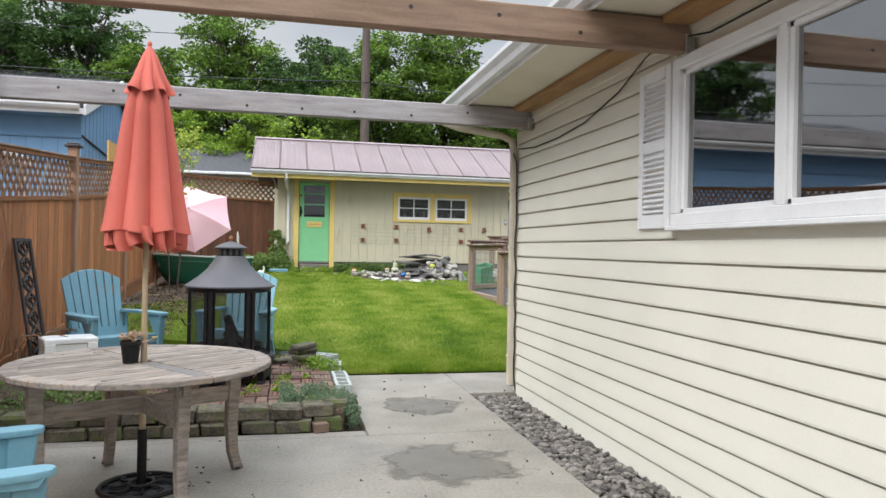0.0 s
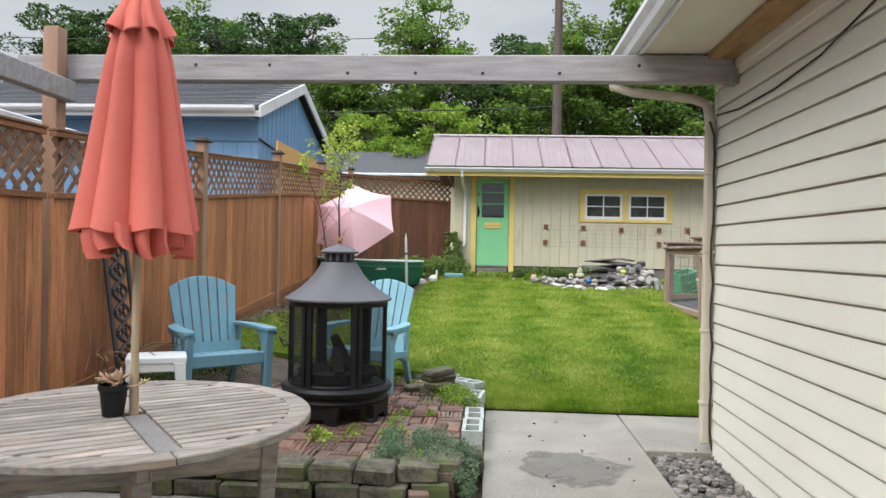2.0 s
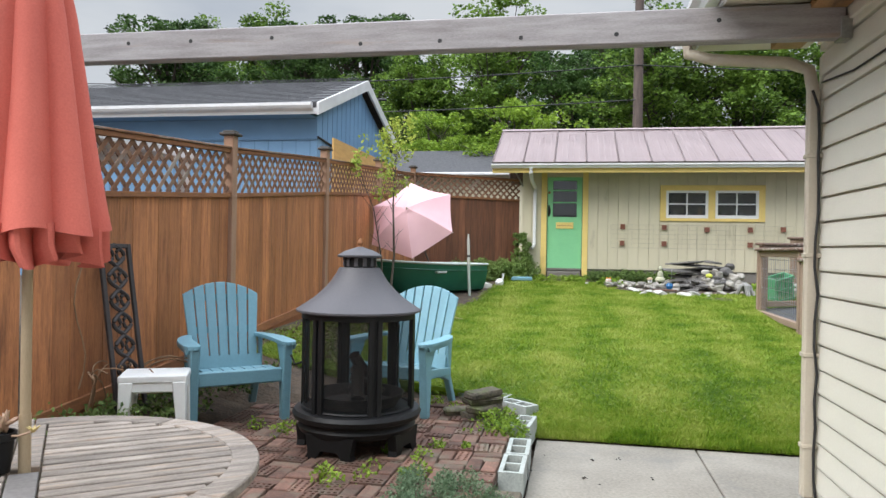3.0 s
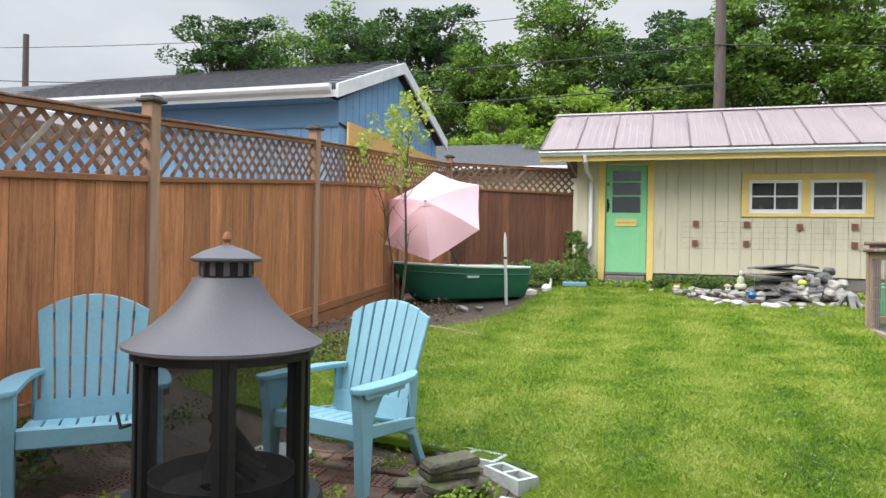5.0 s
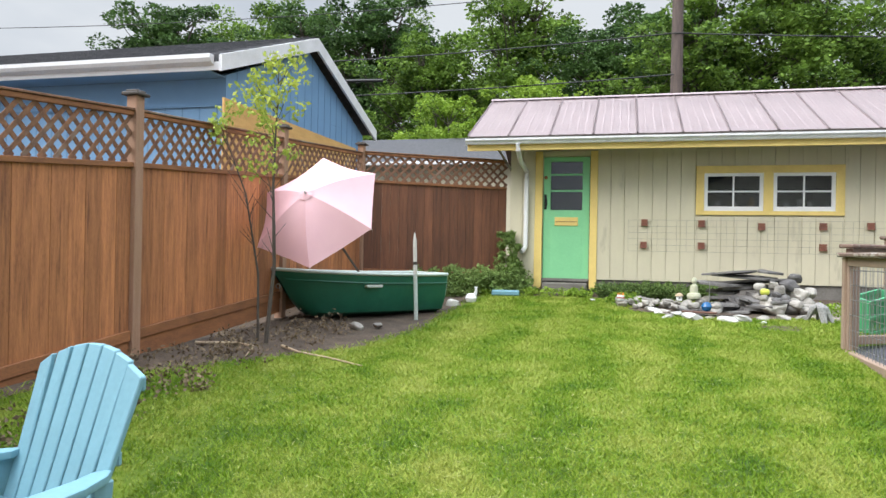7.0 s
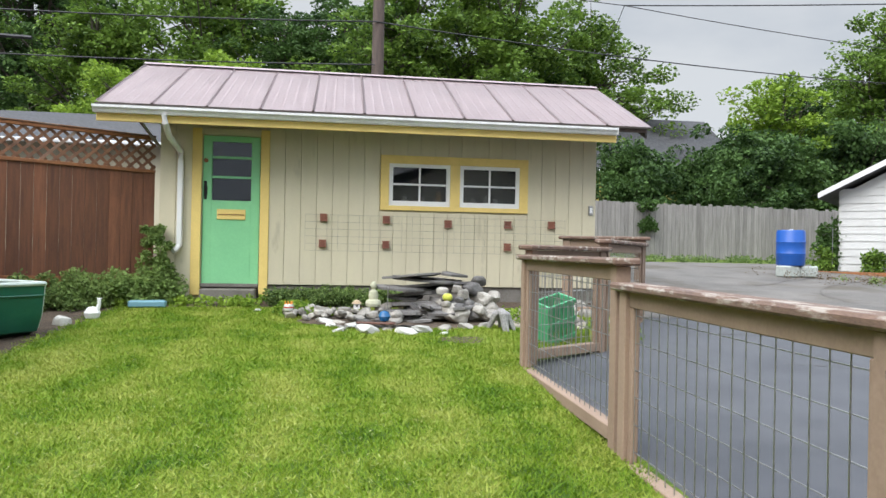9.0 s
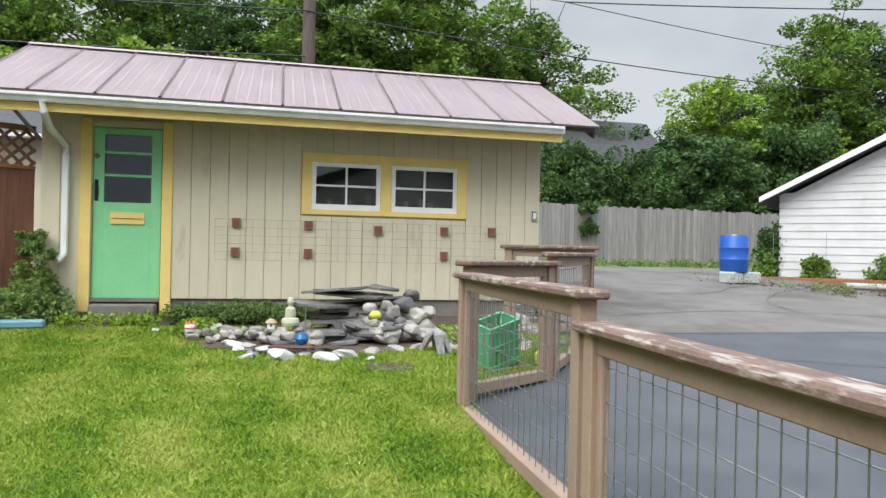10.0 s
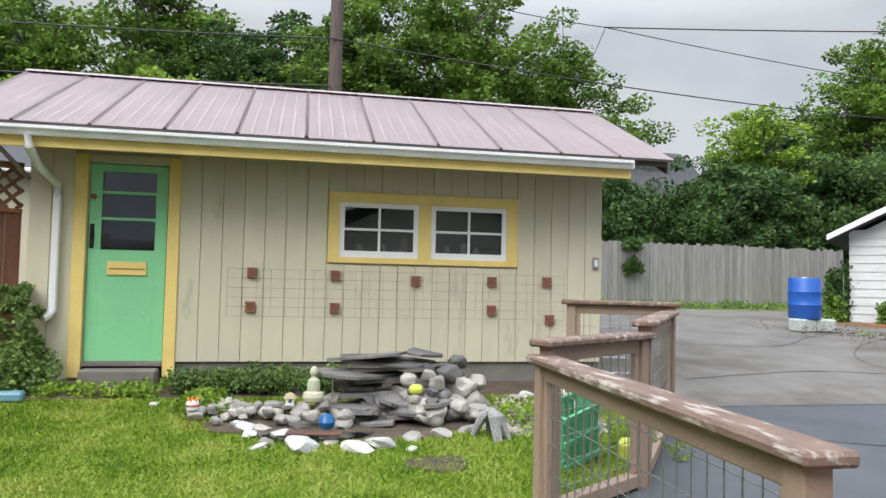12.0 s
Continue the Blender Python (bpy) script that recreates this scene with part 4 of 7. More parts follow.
    part("gutter_end", box((5.93, ey - 0.09, 3.265), (5.937, ey + 0.015, 3.36)), M_gutter, s)
    part("rake_board", prism([(ey + 0.1, 3.26), (ry, 4.30), (ry, 4.40), (ey + 0.1, 3.36)], ex1 - 0.05, ex1 - 0.025, "x"), M_cap, s)
    dx = 0.0
    bm = bmesh.new()
    bm_tube(bm, [(dx, ey - 0.04, 3.27), (dx, ey - 0.02, 3.17), (dx + 0.01, ey + 0.2, 3.02), (dx + 0.06, SY - 0.08, 2.90), (dx + 0.06, SY - 0.05, 2.78)], 0.04, 10)
    ds = part("downspout_elbow", bm, M_gutter, s, "white gutter elbow", True)
    part("downspout", box((dx + 0.025, SY - 0.085, 1.62), (dx + 0.095, SY - 0.015, 2.80), 0.01), M_white, s, "white downspout")
    part("spout_foot", tube([(dx + 0.06, SY - 0.05, 1.64), (dx + 0.03, SY - 0.09, 1.58), (dx - 0.0, SY - 0.13, 1.56)], 0.038, 10), M_white, s, "", True)
    # eave bracket at the corner
    part("brace", tube([(-0.22, SY - 0.02, 2.95), (-0.35, ey + 0.12, 3.22)], 0.022, 6), M_wire, s)
    # door
    part("door_trim", box((0.20, SY - 0.022, 0.96), (0.325, SY + 0.02, 3.235), 0.005), M_yellow, s)
    part("door_trim", box((1.105, SY - 0.022, 0.96), (1.225, SY + 0.02, 3.235), 0.005), M_yellow, s)
    part("door_head", box((0.325, SY - 0.02, 3.15), (1.105, SY + 0.02, 3.235), 0.005), M_shed, s)
    d = part("door", box((0.453, SY + 0.03, zb + 0.005), (0.977, SY + 0.075, 2.26), 0.002), M_green, s, "mint green half-glazed door")
    for lo, hi in (((0.338, SY + 0.03, zb + 0.005), (0.453, SY + 0.075, 3.14)), ((0.977, SY + 0.03, zb + 0.005), (1.092, SY + 0.075, 3.14))):
        part("stile", box(lo, hi), M_green, d)
    for lo, hi in ((2.565, 2.595), (2.835, 2.865), (3.065, 3.14)):
        part("rail", box((0.453, SY + 0.032, lo), (0.977, SY + 0.075, hi)), M_green, d)
    for za, zc in ((2.27, 2.56), (2.60, 2.83), (2.87, 3.06)):
        p = part("pane", box((0.46, SY + 0.055, za), (0.98, SY + 0.06, zc)), M_shedpane, d)
        p.visible_shadow = False
    part("mail_slot", box((0.53, SY + 0.014, 2.00), (0.91, SY + 0.029, 2.14), 0.004), M_yellow, d, "tan wooden mail slot cover")
    part("mail_flap", box((0.55, SY + 0.006, 2.065), (0.89, SY + 0.014, 2.072)), M_rail, d)
    part("lock", tube([(0.375, SY + 0.03, 2.80), (0.375, SY + 0.0, 2.80)], 0.028, 12), M_rail, d, "brass lock")
    part("handle_plate", box((0.352, SY + 0.018, 2.27), (0.392, SY + 0.03, 2.52), 0.004), M_black, d, "black iron latch plate")
    part("handle", tube([(0.372, SY + 0.02, 2.46), (0.40, SY - 0.03, 2.44), (0.40, SY - 0.03, 2.33), (0.372, SY + 0.02, 2.31)], 0.009, 8), M_black, d)
    part("threshold", box((D0, SY - 0.01, zb - 0.045), (D1, SY + 0.12, zb + 0.003), 0.005), M_foundation, s)
    # windows
    for lo, hi in (((2.75, 2.19), (4.88, 2.255)), ((2.75, 2.85), (4.88, 2.965)), ((2.75, 2.255), (2.87, 2.85)), ((3.74, 2.255), (3.88, 2.85)), ((4.755, 2.255), (4.88, 2.85))):
        part("window_casing", box((lo[0], SY - 0.024, lo[1]), (hi[0], SY + 0.02, hi[1]), 0.002), M_yellow, s)
    for a, b in ((2.87, 3.74), (3.88, 4.755)):
        w = part("window", casing(a, b, 2.255, 2.85, [(a + 0.055, b - 0.055)], 2.325, 2.80, SY - 0.008, SY + 0.03), M_white, s, "white four-light sash")
        mx = (a + b) / 2
        part("bar", box((mx - 0.013, SY + 0.0, 2.325), (mx + 0.013, SY + 0.025, 2.80)), M_white, w)
        part("bar", box((a + 0.055, SY + 0.003, 2.548), (b - 0.055, SY + 0.024, 2.574)), M_white, w)
        for u, v in ((a + 0.055, mx - 0.013), (mx + 0.013, b - 0.055)):
            for z0, z1 in ((2.325, 2.548), (2.574, 2.80)):
                p = part("pane", box((u, SY + 0.012, z0), (v, SY + 0.016, z1)), M_shedpane, w)
                p.visible_shadow = False
    return s


def casing(x0, x1, z0, z1, holes, h0, h1, ya=None, yb=None):
    bm = bmesh.new()
    ya, yb = (SY - 0.024, SY + 0.02) if ya is None else (ya, yb)
    bm_box(bm, (x0, ya, z0), (x1, yb, h0))
    bm_box(bm, (x0, ya, h1), (x1, yb, z1))
    xs = [x0] + [v for h in holes for v in h] + [x1]
    for i in range(0, len(xs), 2):
        bm_box(bm, (xs[i], ya, h0), (xs[i + 1], yb, h1))
    return bm


make_shed()
rg5 = random.Random(23)
for k in range(9):
    x = 2.98 + rg5.uniform(0, 0.68) + (1.0 if k > 4 else 0.0)
    h = rg5.uniform(0.06, 0.20)
    t = empty("jar", pose(x, SY + 0.22 + 0.05 * (k % 3), 2.30), "small pale jar on the shed window shelf", "jar", "jars on the shed shelf")
    part("body", lathe([(0.001, 0), (0.032, 0.0), (0.036, 0.02), (0.036, h * 0.8), (0.022, h * 0.9), (0.022, h), (0.001, h)], 14), M_plastic_white if k % 3 else M_ply, t, "", True)
t = empty("window_shelf", None, "plain wooden shelf inside the shed windows", "shelf")
part("board", box((2.84, SY + 0.142, 2.27), (4.78, SY + 0.40, 2.298), 0.003), M_ply, t)
t = empty("door_step", None, "low grey concrete door step", "step")
part("tread", box((0.36, SY - 0.22, 0.78), (1.08, SY - 0.012, 1.06), 0.015), M_foundation, t)


def shed_grid():
    # red squares that hold a thin wire trellis on the shed front
    g = empty("wire_trellis", None, "thin wire trellis held by small terracotta squares", "trellis")
    for x, z in [(1.97, 2.06), (2.84, 2.05), (3.72, 2.01), (4.59, 2.02), (5.24, 2.03), (1.96, 1.70), (2.84, 1.70), (4.59, 1.70), (5.28, 1.60)]:
        bm = bmesh.new()
        for i in range(3):
            bm_box(bm, (x - 0.05, SY - 0.04, z - 0.052 + i * 0.038), (x + 0.05, SY - 0.002, z - 0.052 + i * 0.038 + 0.03))
        bm_box(bm, (x - 0.035, SY - 0.03, z - 0.05), (x + 0.035, SY - 0.0015, z + 0.05))
        part("square", bm, M_terracotta, g)
    for i in range(6):
        z = 1.60 + 0.10 * i
        part("wire", tube([(1.72, SY - 0.03, z), (5.45, SY - 0.03, z)], 0.0018, 4), M_shedwire, g)
    for i in range(26):
        x = 1.72 + 0.149 * i
        part("wire", tube([(x, SY - 0.028, 1.60), (x, SY - 0.028, 2.10)], 0.0015, 4), M_shedwire, g)
    t = empty("door_bell", None, "small grey box on the shed corner", "box")
    part("body", box((5.80, SY - 0.03, 2.19), (5.865, SY - 0.002, 2.33), 0.006), M_wire, t)
    part("panel", box((5.812, SY - 0.034, 2.225), (5.853, SY - 0.03, 2.30), 0.002), M_white, t)


M_shedwire = mat("pale wire", (0.28, 0.27, 0.22), (0.22, 0.21, 0.17), 0.5, bump=0)
shed_grid()


# ---- neighbouring buildings ----
def blue_house():
    b = empty("blue_house", None, "blue neighbouring house with white fascia and dark roof", "house")
    x0, x1, y0, y1, ze, yr, zr = -18, -4.20, 16.05, 21.8, 4.22, 18.9, 5.42
    part("wall", box((x0, y0, 0), (x1, y1, ze - 0.132)), M_blue, b)
    part("gable", prism([(y0, ze - 0.131), (y1, ze - 0.131), (y1, ze - 0.08), (yr, zr - 0.16), (y0, ze - 0.08)], x1 - 0.15, x1 + 0.002, "x"), M_blue, b)
    # thin raised strips drawn for the wall's grooves, shade put into their blue
    for k in range(44):
        part("groove_line", box((x1 - 0.15 - k * 0.3, y0 - 0.006, 1.5), (x1 - 0.135 - k * 0.3, y0 + 0.002, ze - 0.55)), M_groove_shade, b)
    for k in range(1, 19):
        y = y0 + k * 0.3
        top = ze - 0.16 + (zr - ze) * (1 - abs(y - yr) / (yr - 15.6))
        part("groove_line", box((x1 + 0.002, y - 0.006, 1.5), (x1 + 0.008, y + 0.006, top)), M_groove_shade, b)
    part("band", box((x0, y0 - 0.03, ze - 0.56), (x1 + 0.01, y0 + 0.0, ze - 0.53)), M_groove_shade, b)
    part("cable", tube([(x1 + 0.02, y0, ze - 0.5), (x1 + 0.02, y0 + 3, ze - 0.72), (x1 + 0.02, y1 - 0.5, ze - 1.15)], 0.02, 6), M_cable, b)
    ov = x1 + 0.18
    ye = 15.6
    yf = 2 * yr - ye
    t = 0.10
    for k, (ya, yb) in enumerate(((ye, yr), (yf, yr))):
        part("roof", prism([(ya, ze), (yb, zr), (yb, zr + t), (ya, ze + t)], x0, ov - 0.03, "x"), M_shingle, b)
        part("rake_board", prism([(ya, ze - 0.14), (yb, zr - 0.14), (yb, zr + t), (ya, ze + t)], ov - 0.028, ov + 0.02, "x"), M_gutter, b, "white rake board")
    part("gutter", prism([(ye - 0.01, ze - 0.06), (ye - 0.09, ze - 0.02), (ye - 0.12, ze + 0.03), (ye - 0.12, ze + 0.09), (ye - 0.01, ze + 0.09)], x0, ov - 0.1, "x"), M_gutter, b, "white gutter")
    part("fascia", box((x0, ye, ze - 0.12), (ov - 0.03, ye + 0.03, ze - 0.002)), M_white, b)
    part("soffit", box((x0, ye + 0.03, ze - 0.13), (x1, y0, ze - 0.115)), M_blue, b)
    rng = random.Random(4)
    sh = meshed("shingle", box((0, 0, 0), (0.95, 0.02, 0.012)), M_shingle)
    sl = math.atan2(zr - ze, yr - ye)
    for r in range(20):
        for k in range(9):
            piece("shingle", sh, b, Matrix.Translation((ov - 0.98 - k * 0.96 - (r % 2) * 0.4, ye + 0.02 + r * 0.20, ze + t + 0.001 + (0.02 + r * 0.2) * math.tan(sl))) @ Matrix.Rotation(sl, 4, "X"))
    t = empty("plywood_fence", None, "raw yellow plywood screen beyond the fence", "screen")
    part("sheet", box((-3.36, 14.6, 0.4), (-3.33, 19.2, 3.46)), M_ply, t)
    t = empty("white_awning", None, "white metal patio cover beyond the fence", "awning")
    part("panel", prism([(-3.1, 2.42), (-6.5, 2.22), (-6.5, 2.27), (-3.1, 2.48)], 2.5, 9.4, "y"), M_white, t)
    part("gutter", box((-3.1, 2.5, 2.38), (-2.98, 9.4, 2.48), 0.01), M_gutter, t)
    for y in (3.0, 9.2):
        part("post", box((-3.1, y, -0.1), (-3.02, y + 0.08, 2.38)), M_white, t)


# house blue darkened to stand for shade in grooves and siding line
M_groove_shade = mat("blue with groove shade", (0.125, 0.24, 0.385), (0.105, 0.205, 0.335), 0.7)
blue_house()


def simple_house(name, x0, x1, y0, y1, zb, ze, zr, wall, roof, label, along="x"):
    h = empty(name, None, label, "house")
    part("wall", box((x0, y0, zb), (x1, y1, ze)), wall, h)
    o = 0.4
    if along == "x":
        ym = (y0 + y1) / 2
        part("roof", prism([(y0 - o, ze - 0.1), (ym, zr), (y1 + o, ze - 0.1), (y1 + o, ze), (ym, zr + 0.12), (y0 - o, ze)], x0 - o, x1 + o, "x"), roof, h)
        part("gable", prism([(y0, ze), (y1, ze), (ym, zr - 0.05)], x0, x1, "x"), wall, h)
        part("gutter", box((x0 - o, y0 - o - 0.08, ze - 0.1), (x1 + o, y0 - o, ze), 0.02), M_gutter, h)
    else:
        xm = (x0 + x1) / 2
        part("roof", prism([(x0 - o, ze - 0.1), (xm, zr), (x1 + o, ze - 0.1), (x1 + o, ze), (xm, zr + 0.12), (x0 - o, ze)], y0 - o, y1 + o, "y"), roof, h)
        part("gable", prism([(x0, ze), (x1, ze), (xm, zr - 0.05)], y0, y1, "y"), wall, h)
        part("rake_board", prism([(x0 - o, ze - 0.08), (xm, zr - 0.02), (x1 + o, ze - 0.08), (x1 + o, ze + 0.04), (xm, zr + 0.14), (x0 - o, ze + 0.04)], y0 - o - 0.04, y0 - o, "y"), M_white, h)
    return h


M_whiteside = mat("weathered white siding", (0.62, 0.62, 0.61), (0.54, 0.54, 0.53), 0.6, 3, 60, 0.1, stain=(0.42, 0.41, 0.38), stain_at=(0.58, 0.8))
M_yellowhouse = mat("yellow house paint", (0.62, 0.52, 0.13), (0.56, 0.46, 0.11), 0.7)
simple_house("grey_roof_house", -7, 0.4, 27, 33, 0, 4.15, 5.25, M_shed, M_shingle, "low house with grey shingle roof behind the yard")
y = simple_house("yellow_house", 11.2, 18, 35, 42, 0, 4.9, 7.6, M_yellowhouse, M_shingle, "yellow house with grey roof beyond the board fence")
part("window", box((12.6, 34.95, 3.8), (14.0, 35.0, 4.6)), M_white, y)
wh = simple_house("white_house", 14.4, 22.5, 23.6, 33, 0.8, 3.30, 5.55, M_whiteside, M_shingle, "white house with lapped siding", "y")
TURNED = Matrix.Translation((14.07, 23.9, -0.15)) @ Matrix.Rotation(radians(-46), 4, "Z") @ Matrix.Translation((-14.4, -23.6, 0))
wh.matrix_basis = TURNED
for k in range(22):
    z = 1.3 + k * 0.18
    hw = 4.05 if z < 3.3 else 4.05 * (5.4 - z) / 2.1 - 0.4
    if hw > 0.3:
        part("clapboard", prism([(23.6, z), (23.575, z), (23.59, z + 0.176), (23.6, z + 0.176)], 18.45 - hw, 18.45 + hw, "x"), M_whiteside, wh)
for k in range(12):
    part("clapboard", prism([(14.4, 1.3 + k * 0.18), (14.375, 1.3 + k * 0.18), (14.39, 1.476 + k * 0.18), (14.4, 1.476 + k * 0.18)], 23.6, 33, "y"), M_whiteside, wh)


def grey_fence():
    f = empty("grey_board_fence", None, "weathered grey vertical board fence", "fence")
    a, b = Vector((6.2, 27.2, 0)), Vector((19.5, 30.4, 0))
    d = b - a
    n = 88
    w = d.length / n
    m0 = math.atan2(d.y, d.x)
    me = [meshed("board", box((0.004, -0.012, 0), (w - 0.004, 0.012, h), 0.003), M_greyfence) for h in (1.74, 1.77, 1.71)]
    rng = random.Random(9)
    for k in range(n):
        p = a + d * (k / n)
        piece("board", me[rng.randrange(3)], f, Matrix.Translation((p.x, p.y + rng.uniform(-0.008, 0.008), ground_z(p.y) - 0.05)) @ Matrix.Rotation(m0, 4, "Z"))
    for z in (0.4, 1.4):
        bm = box((0, 0.014, z), (d.length, 0.06, z + 0.09))
        bmesh.ops.transform(bm, matrix=Matrix.Translation((a.x, a.y, ground_z(28.8) - 0.05)) @ Matrix.Rotation(m0, 4, "Z"), verts=bm.verts)
        part("rail", bm, M_greyfence, f)


grey_fence()


# ---- utility pole and wires ----
def wire(p, q, sag, r, label):
    p, q = Vector(p), Vector(q)
    pts = [p.lerp(q, i / 16) - Vector((0, 0, sag * 4 * (i / 16) * (1 - i / 16))) for i in range(17)]
    tagged(part("power_line", tube(pts, r, 5), M_cable, None, label), "", "power line", "power lines")


t = empty("utility_pole", None, "tall brown wooden utility pole behind the shed", "utility pole")
part("pole", tube([(3.2, 30, 0.5), (3.2, 30, 6), (3.2, 30, 13)], [0.21, 0.19, 0.15], 12), M_polewood, t, "", True)
part("crossarm", box((2.1, 29.85, 11.9), (4.3, 29.95, 12.05)), M_polewood, t)
t = empty("utility_pole", None, "grey wooden utility pole far behind the blue house", "utility pole")
part("pole", tube([(-26.7, 30, 0.5), (-26.7, 30, 11)], [0.17, 0.13], 12), M_polewood, t, "", True)
wire((-30, 29.5, 9.0), (3.1, 29.8, 8.5), 0.6, 0.022, "black power line strung behind the yard")
wire((3.1, 29.8, 8.5), (34, 37.0, 9.6), 0.4, 0.022, "black power line strung behind the yard")
wire((-30, 29.5, 7.6), (3.1, 29.8, 7.2), 0.5, 0.022, "black power line strung behind the yard")
wire((-10, 29.6, 7.45), (-6.5, 29.7, 7.38), 0.0, 0.06, "thick black splice sleeve on a power line")
JOINT = (10.65, 29.05, 9.25)
wire((3.3, 29.8, 10.6), JOINT, 0.2, 0.014, "thin service wire to the houses")
wire(JOINT, (36.6, 23.5, 10.0), 0.25, 0.02, "black service wire to the houses")
wire(JOINT, (30, 30.2, 8.4), 0.2, 0.014, "thin service wire to the houses")
wire(JOINT, (10.1, 29.1, 8.0), 0.05, 0.012, "short slack wire hanging from a joint")
wire((-40, 26, 10.5), (-3, 30, 10.0), 0.7, 0.015, "thin service wire to the houses")


# ---- trees ----
def make_tree(name, seed, h, spread, nleaf, size, material, label, low=0.12, m=None, lumps=36, layer=0.6, droop=0.1):
    """Tapered trunk, forking limbs and a crown of flat leaf sprays with gaps between them."""
    rng = np.random.default_rng(seed)
    t = empty(name, m, label, "tree")
    bm = bmesh.new()
    bm_tube(bm, [(0, 0, -0.5), (0.05 * h * rng.normal() * 0.3, 0, h * 0.3), (0.03 * h * rng.normal(), 0.03 * h * rng.normal(), h * 0.9)], [0.028 * h, 0.02 * h, 0.004 * h], 8)
    cs, rs = [], []
    for k in range(lumps):
        f = (k + 0.5) / lumps
        z = h * (low + (0.97 - low) * f)
        env = spread * (math.sin(math.pi * min(1, 0.16 + 0.80 * f)) ** 0.7)
        a = k * 2.4 + rng.uniform(-0.6, 0.6)
        r = env * rng.uniform(0.45, 1.05)
        c = Vector((r * math.cos(a), r * math.sin(a), z + rng.uniform(-0.35, 0.35)))
        bm_tube(bm, [(0, 0, z * 0.72), (c.x * 0.5, c.y * 0.5, z * 0.86), c], [0.008 * h, 0.005 * h, 0.0015 * h], 5)
        for j in range(7):
            g = rng.uniform(0.35, 1.1)
            q = Vector((c.x * g, c.y * g, z * (0.80 + 0.2 * g))) + Vector(rng.normal(size=3)) * 0.17 * spread
            bm_tube(bm, [c * 0.5 + Vector((0, 0, z * 0.42)), q], [0.003 * h, 0.001 * h], 4)
            cs.append(q[:])
            rs.append(spread * rng.uniform(0.10, 0.235))
    part("trunk", bm, M_bark, t)
    ob = new("crown", leaf_mesh("crown", nleaf, cs, rs, size, rng, material, 0.55, droop, layer))
    ob.parent = t
    return t


trees = [make_tree("maple_tree", 1, 13.5, 4.4, 52000, 0.20, M_leaf, "tall green maple tree behind the shed", m=pose(-3, 40, 1)),
         make_tree("maple_tree", 2, 12.5, 4.2, 52000, 0.20, M_leaf, "tall green maple tree behind the yard", m=pose(8.2, 37, 1)),
         make_tree("maple_tree", 3, 14.5, 4.2, 40000, 0.22, M_leaf2, "tall dark green tree behind the houses", m=pose(-11, 42, 1)),
         make_tree("small_tree", 4, 6.5, 2.6, 24000, 0.15, M_leaf3, "yellow-green bushy tree behind the shed", low=0.05, m=pose(-1.5, 31, 1)),
         make_tree("cherry_tree", 5, 5.6, 2.9, 34000, 0.17, M_leaf2, "drooping dark green cherry tree behind the board fence", low=0.1, m=pose(17.8, 33.5, 1.2), layer=0.8, droop=0.9)]
trees[4].scale = (1.1, 1.1, 0.92)
for i, x, y, r, s in [(1, -20, 50, 10, 1.3), (0, -26, 52, 100, 1.2), (2, 3.0, 45, 40, 0.95), (1, -7, 37.5, 130, 0.80), (0, 12.9, 39.5, 200, 0.86), (2, -15.5, 44, 60, 1.0), (2, -23, 41, 20, 1.0),
                      (2, 0.6, 37, 10, 0.72), (0, 4.6, 36, 88, 0.84), (0, -28, 46, 260, 0.7), (2, 31.5, 40, 30, 0.9), (1, 27.5, 38, 200, 0.95), (3, -5.2, 33, 70, 1.0), (3, 20.8, 36.5, 160, 1.25), (4, 22.5, 34, 120, 1.05), (4, 15.6, 33, 220, 0.78), (4, 12.1, 31.6, 40, 0.78),
                      (0, -34, 52, 20, 0.75), (2, 30, 48, 75, 0.8), (3, 25, 36, 20, 1.0)]:
    ob = copy_thing(trees[i], pose(x, y, 1.0, 0, 0, r))
    ob.scale = (s, s, s)


def hedge():
    rng = np.random.default_rng(21)
    cs, rs = [], []
    for k in range(150):
        cs.append((rng.uniform(-45, 22), rng.uniform(54, 60), rng.uniform(1, 6.0)))
        rs.append(rng.uniform(1.5, 2.6))
    tagged(new("far_woods", leaf_mesh("far_woods", 40000, cs, rs, 0.5, rng, M_leaf2)), "far dark green woods behind the gardens", "woods", "", "stuff")


hedge()

# ---- brick terrace, retaining wall, cinder blocks ----
def stone_mesh(name, rng, sx, sy, sz, material, sub=2, rough=0.18, cuts=7):
    """A worn stone: a squashed ball pushed in and out."""
    bm = bmesh.new()
    bmesh.ops.create_icosphere(bm, subdivisions=sub, radius=1)
    off = Vector(rng.uniform(-50, 50, 3))
    facets = [Vector(rng.normal(size=3)).normalized() for k in range(cuts)]
    for v in bm.verts:
        d = 1 + rough * 2 * noise.noise(v.co * 1.3 + off) + rough * 0.5 * noise.noise(v.co * 4 + off)
        c = v.co * d
        for f in facets:
            over = c.dot(f) - 0.70
            if over > 0:
                c = c - f * over * 0.9
        v.co = (max(-0.92, min(0.92, c.x)) * sx, max(-0.92, min(0.92, c.y)) * sy, max(-0.9, min(0.86, c.z)) * sz)
    return meshed(name, bm, material, True)


def block_mesh(name, rng, sx, sy, sz, material, jag=0.012):
    bm = box((-sx / 2, -sy / 2, 0), (sx / 2, sy / 2, sz), 0.014)
    for v in bm.verts:
        v.co += Vector(rng.normal(0, jag, 3)) * 0.45
    return meshed(name, bm, material)


TZ = 0.14   # top of the brick terrace
rng = np.random.default_rng(17)
terrace = empty("brick_terrace", None, "raised terrace of worn reddish patio bricks with moss", "terrace", "", "structure")
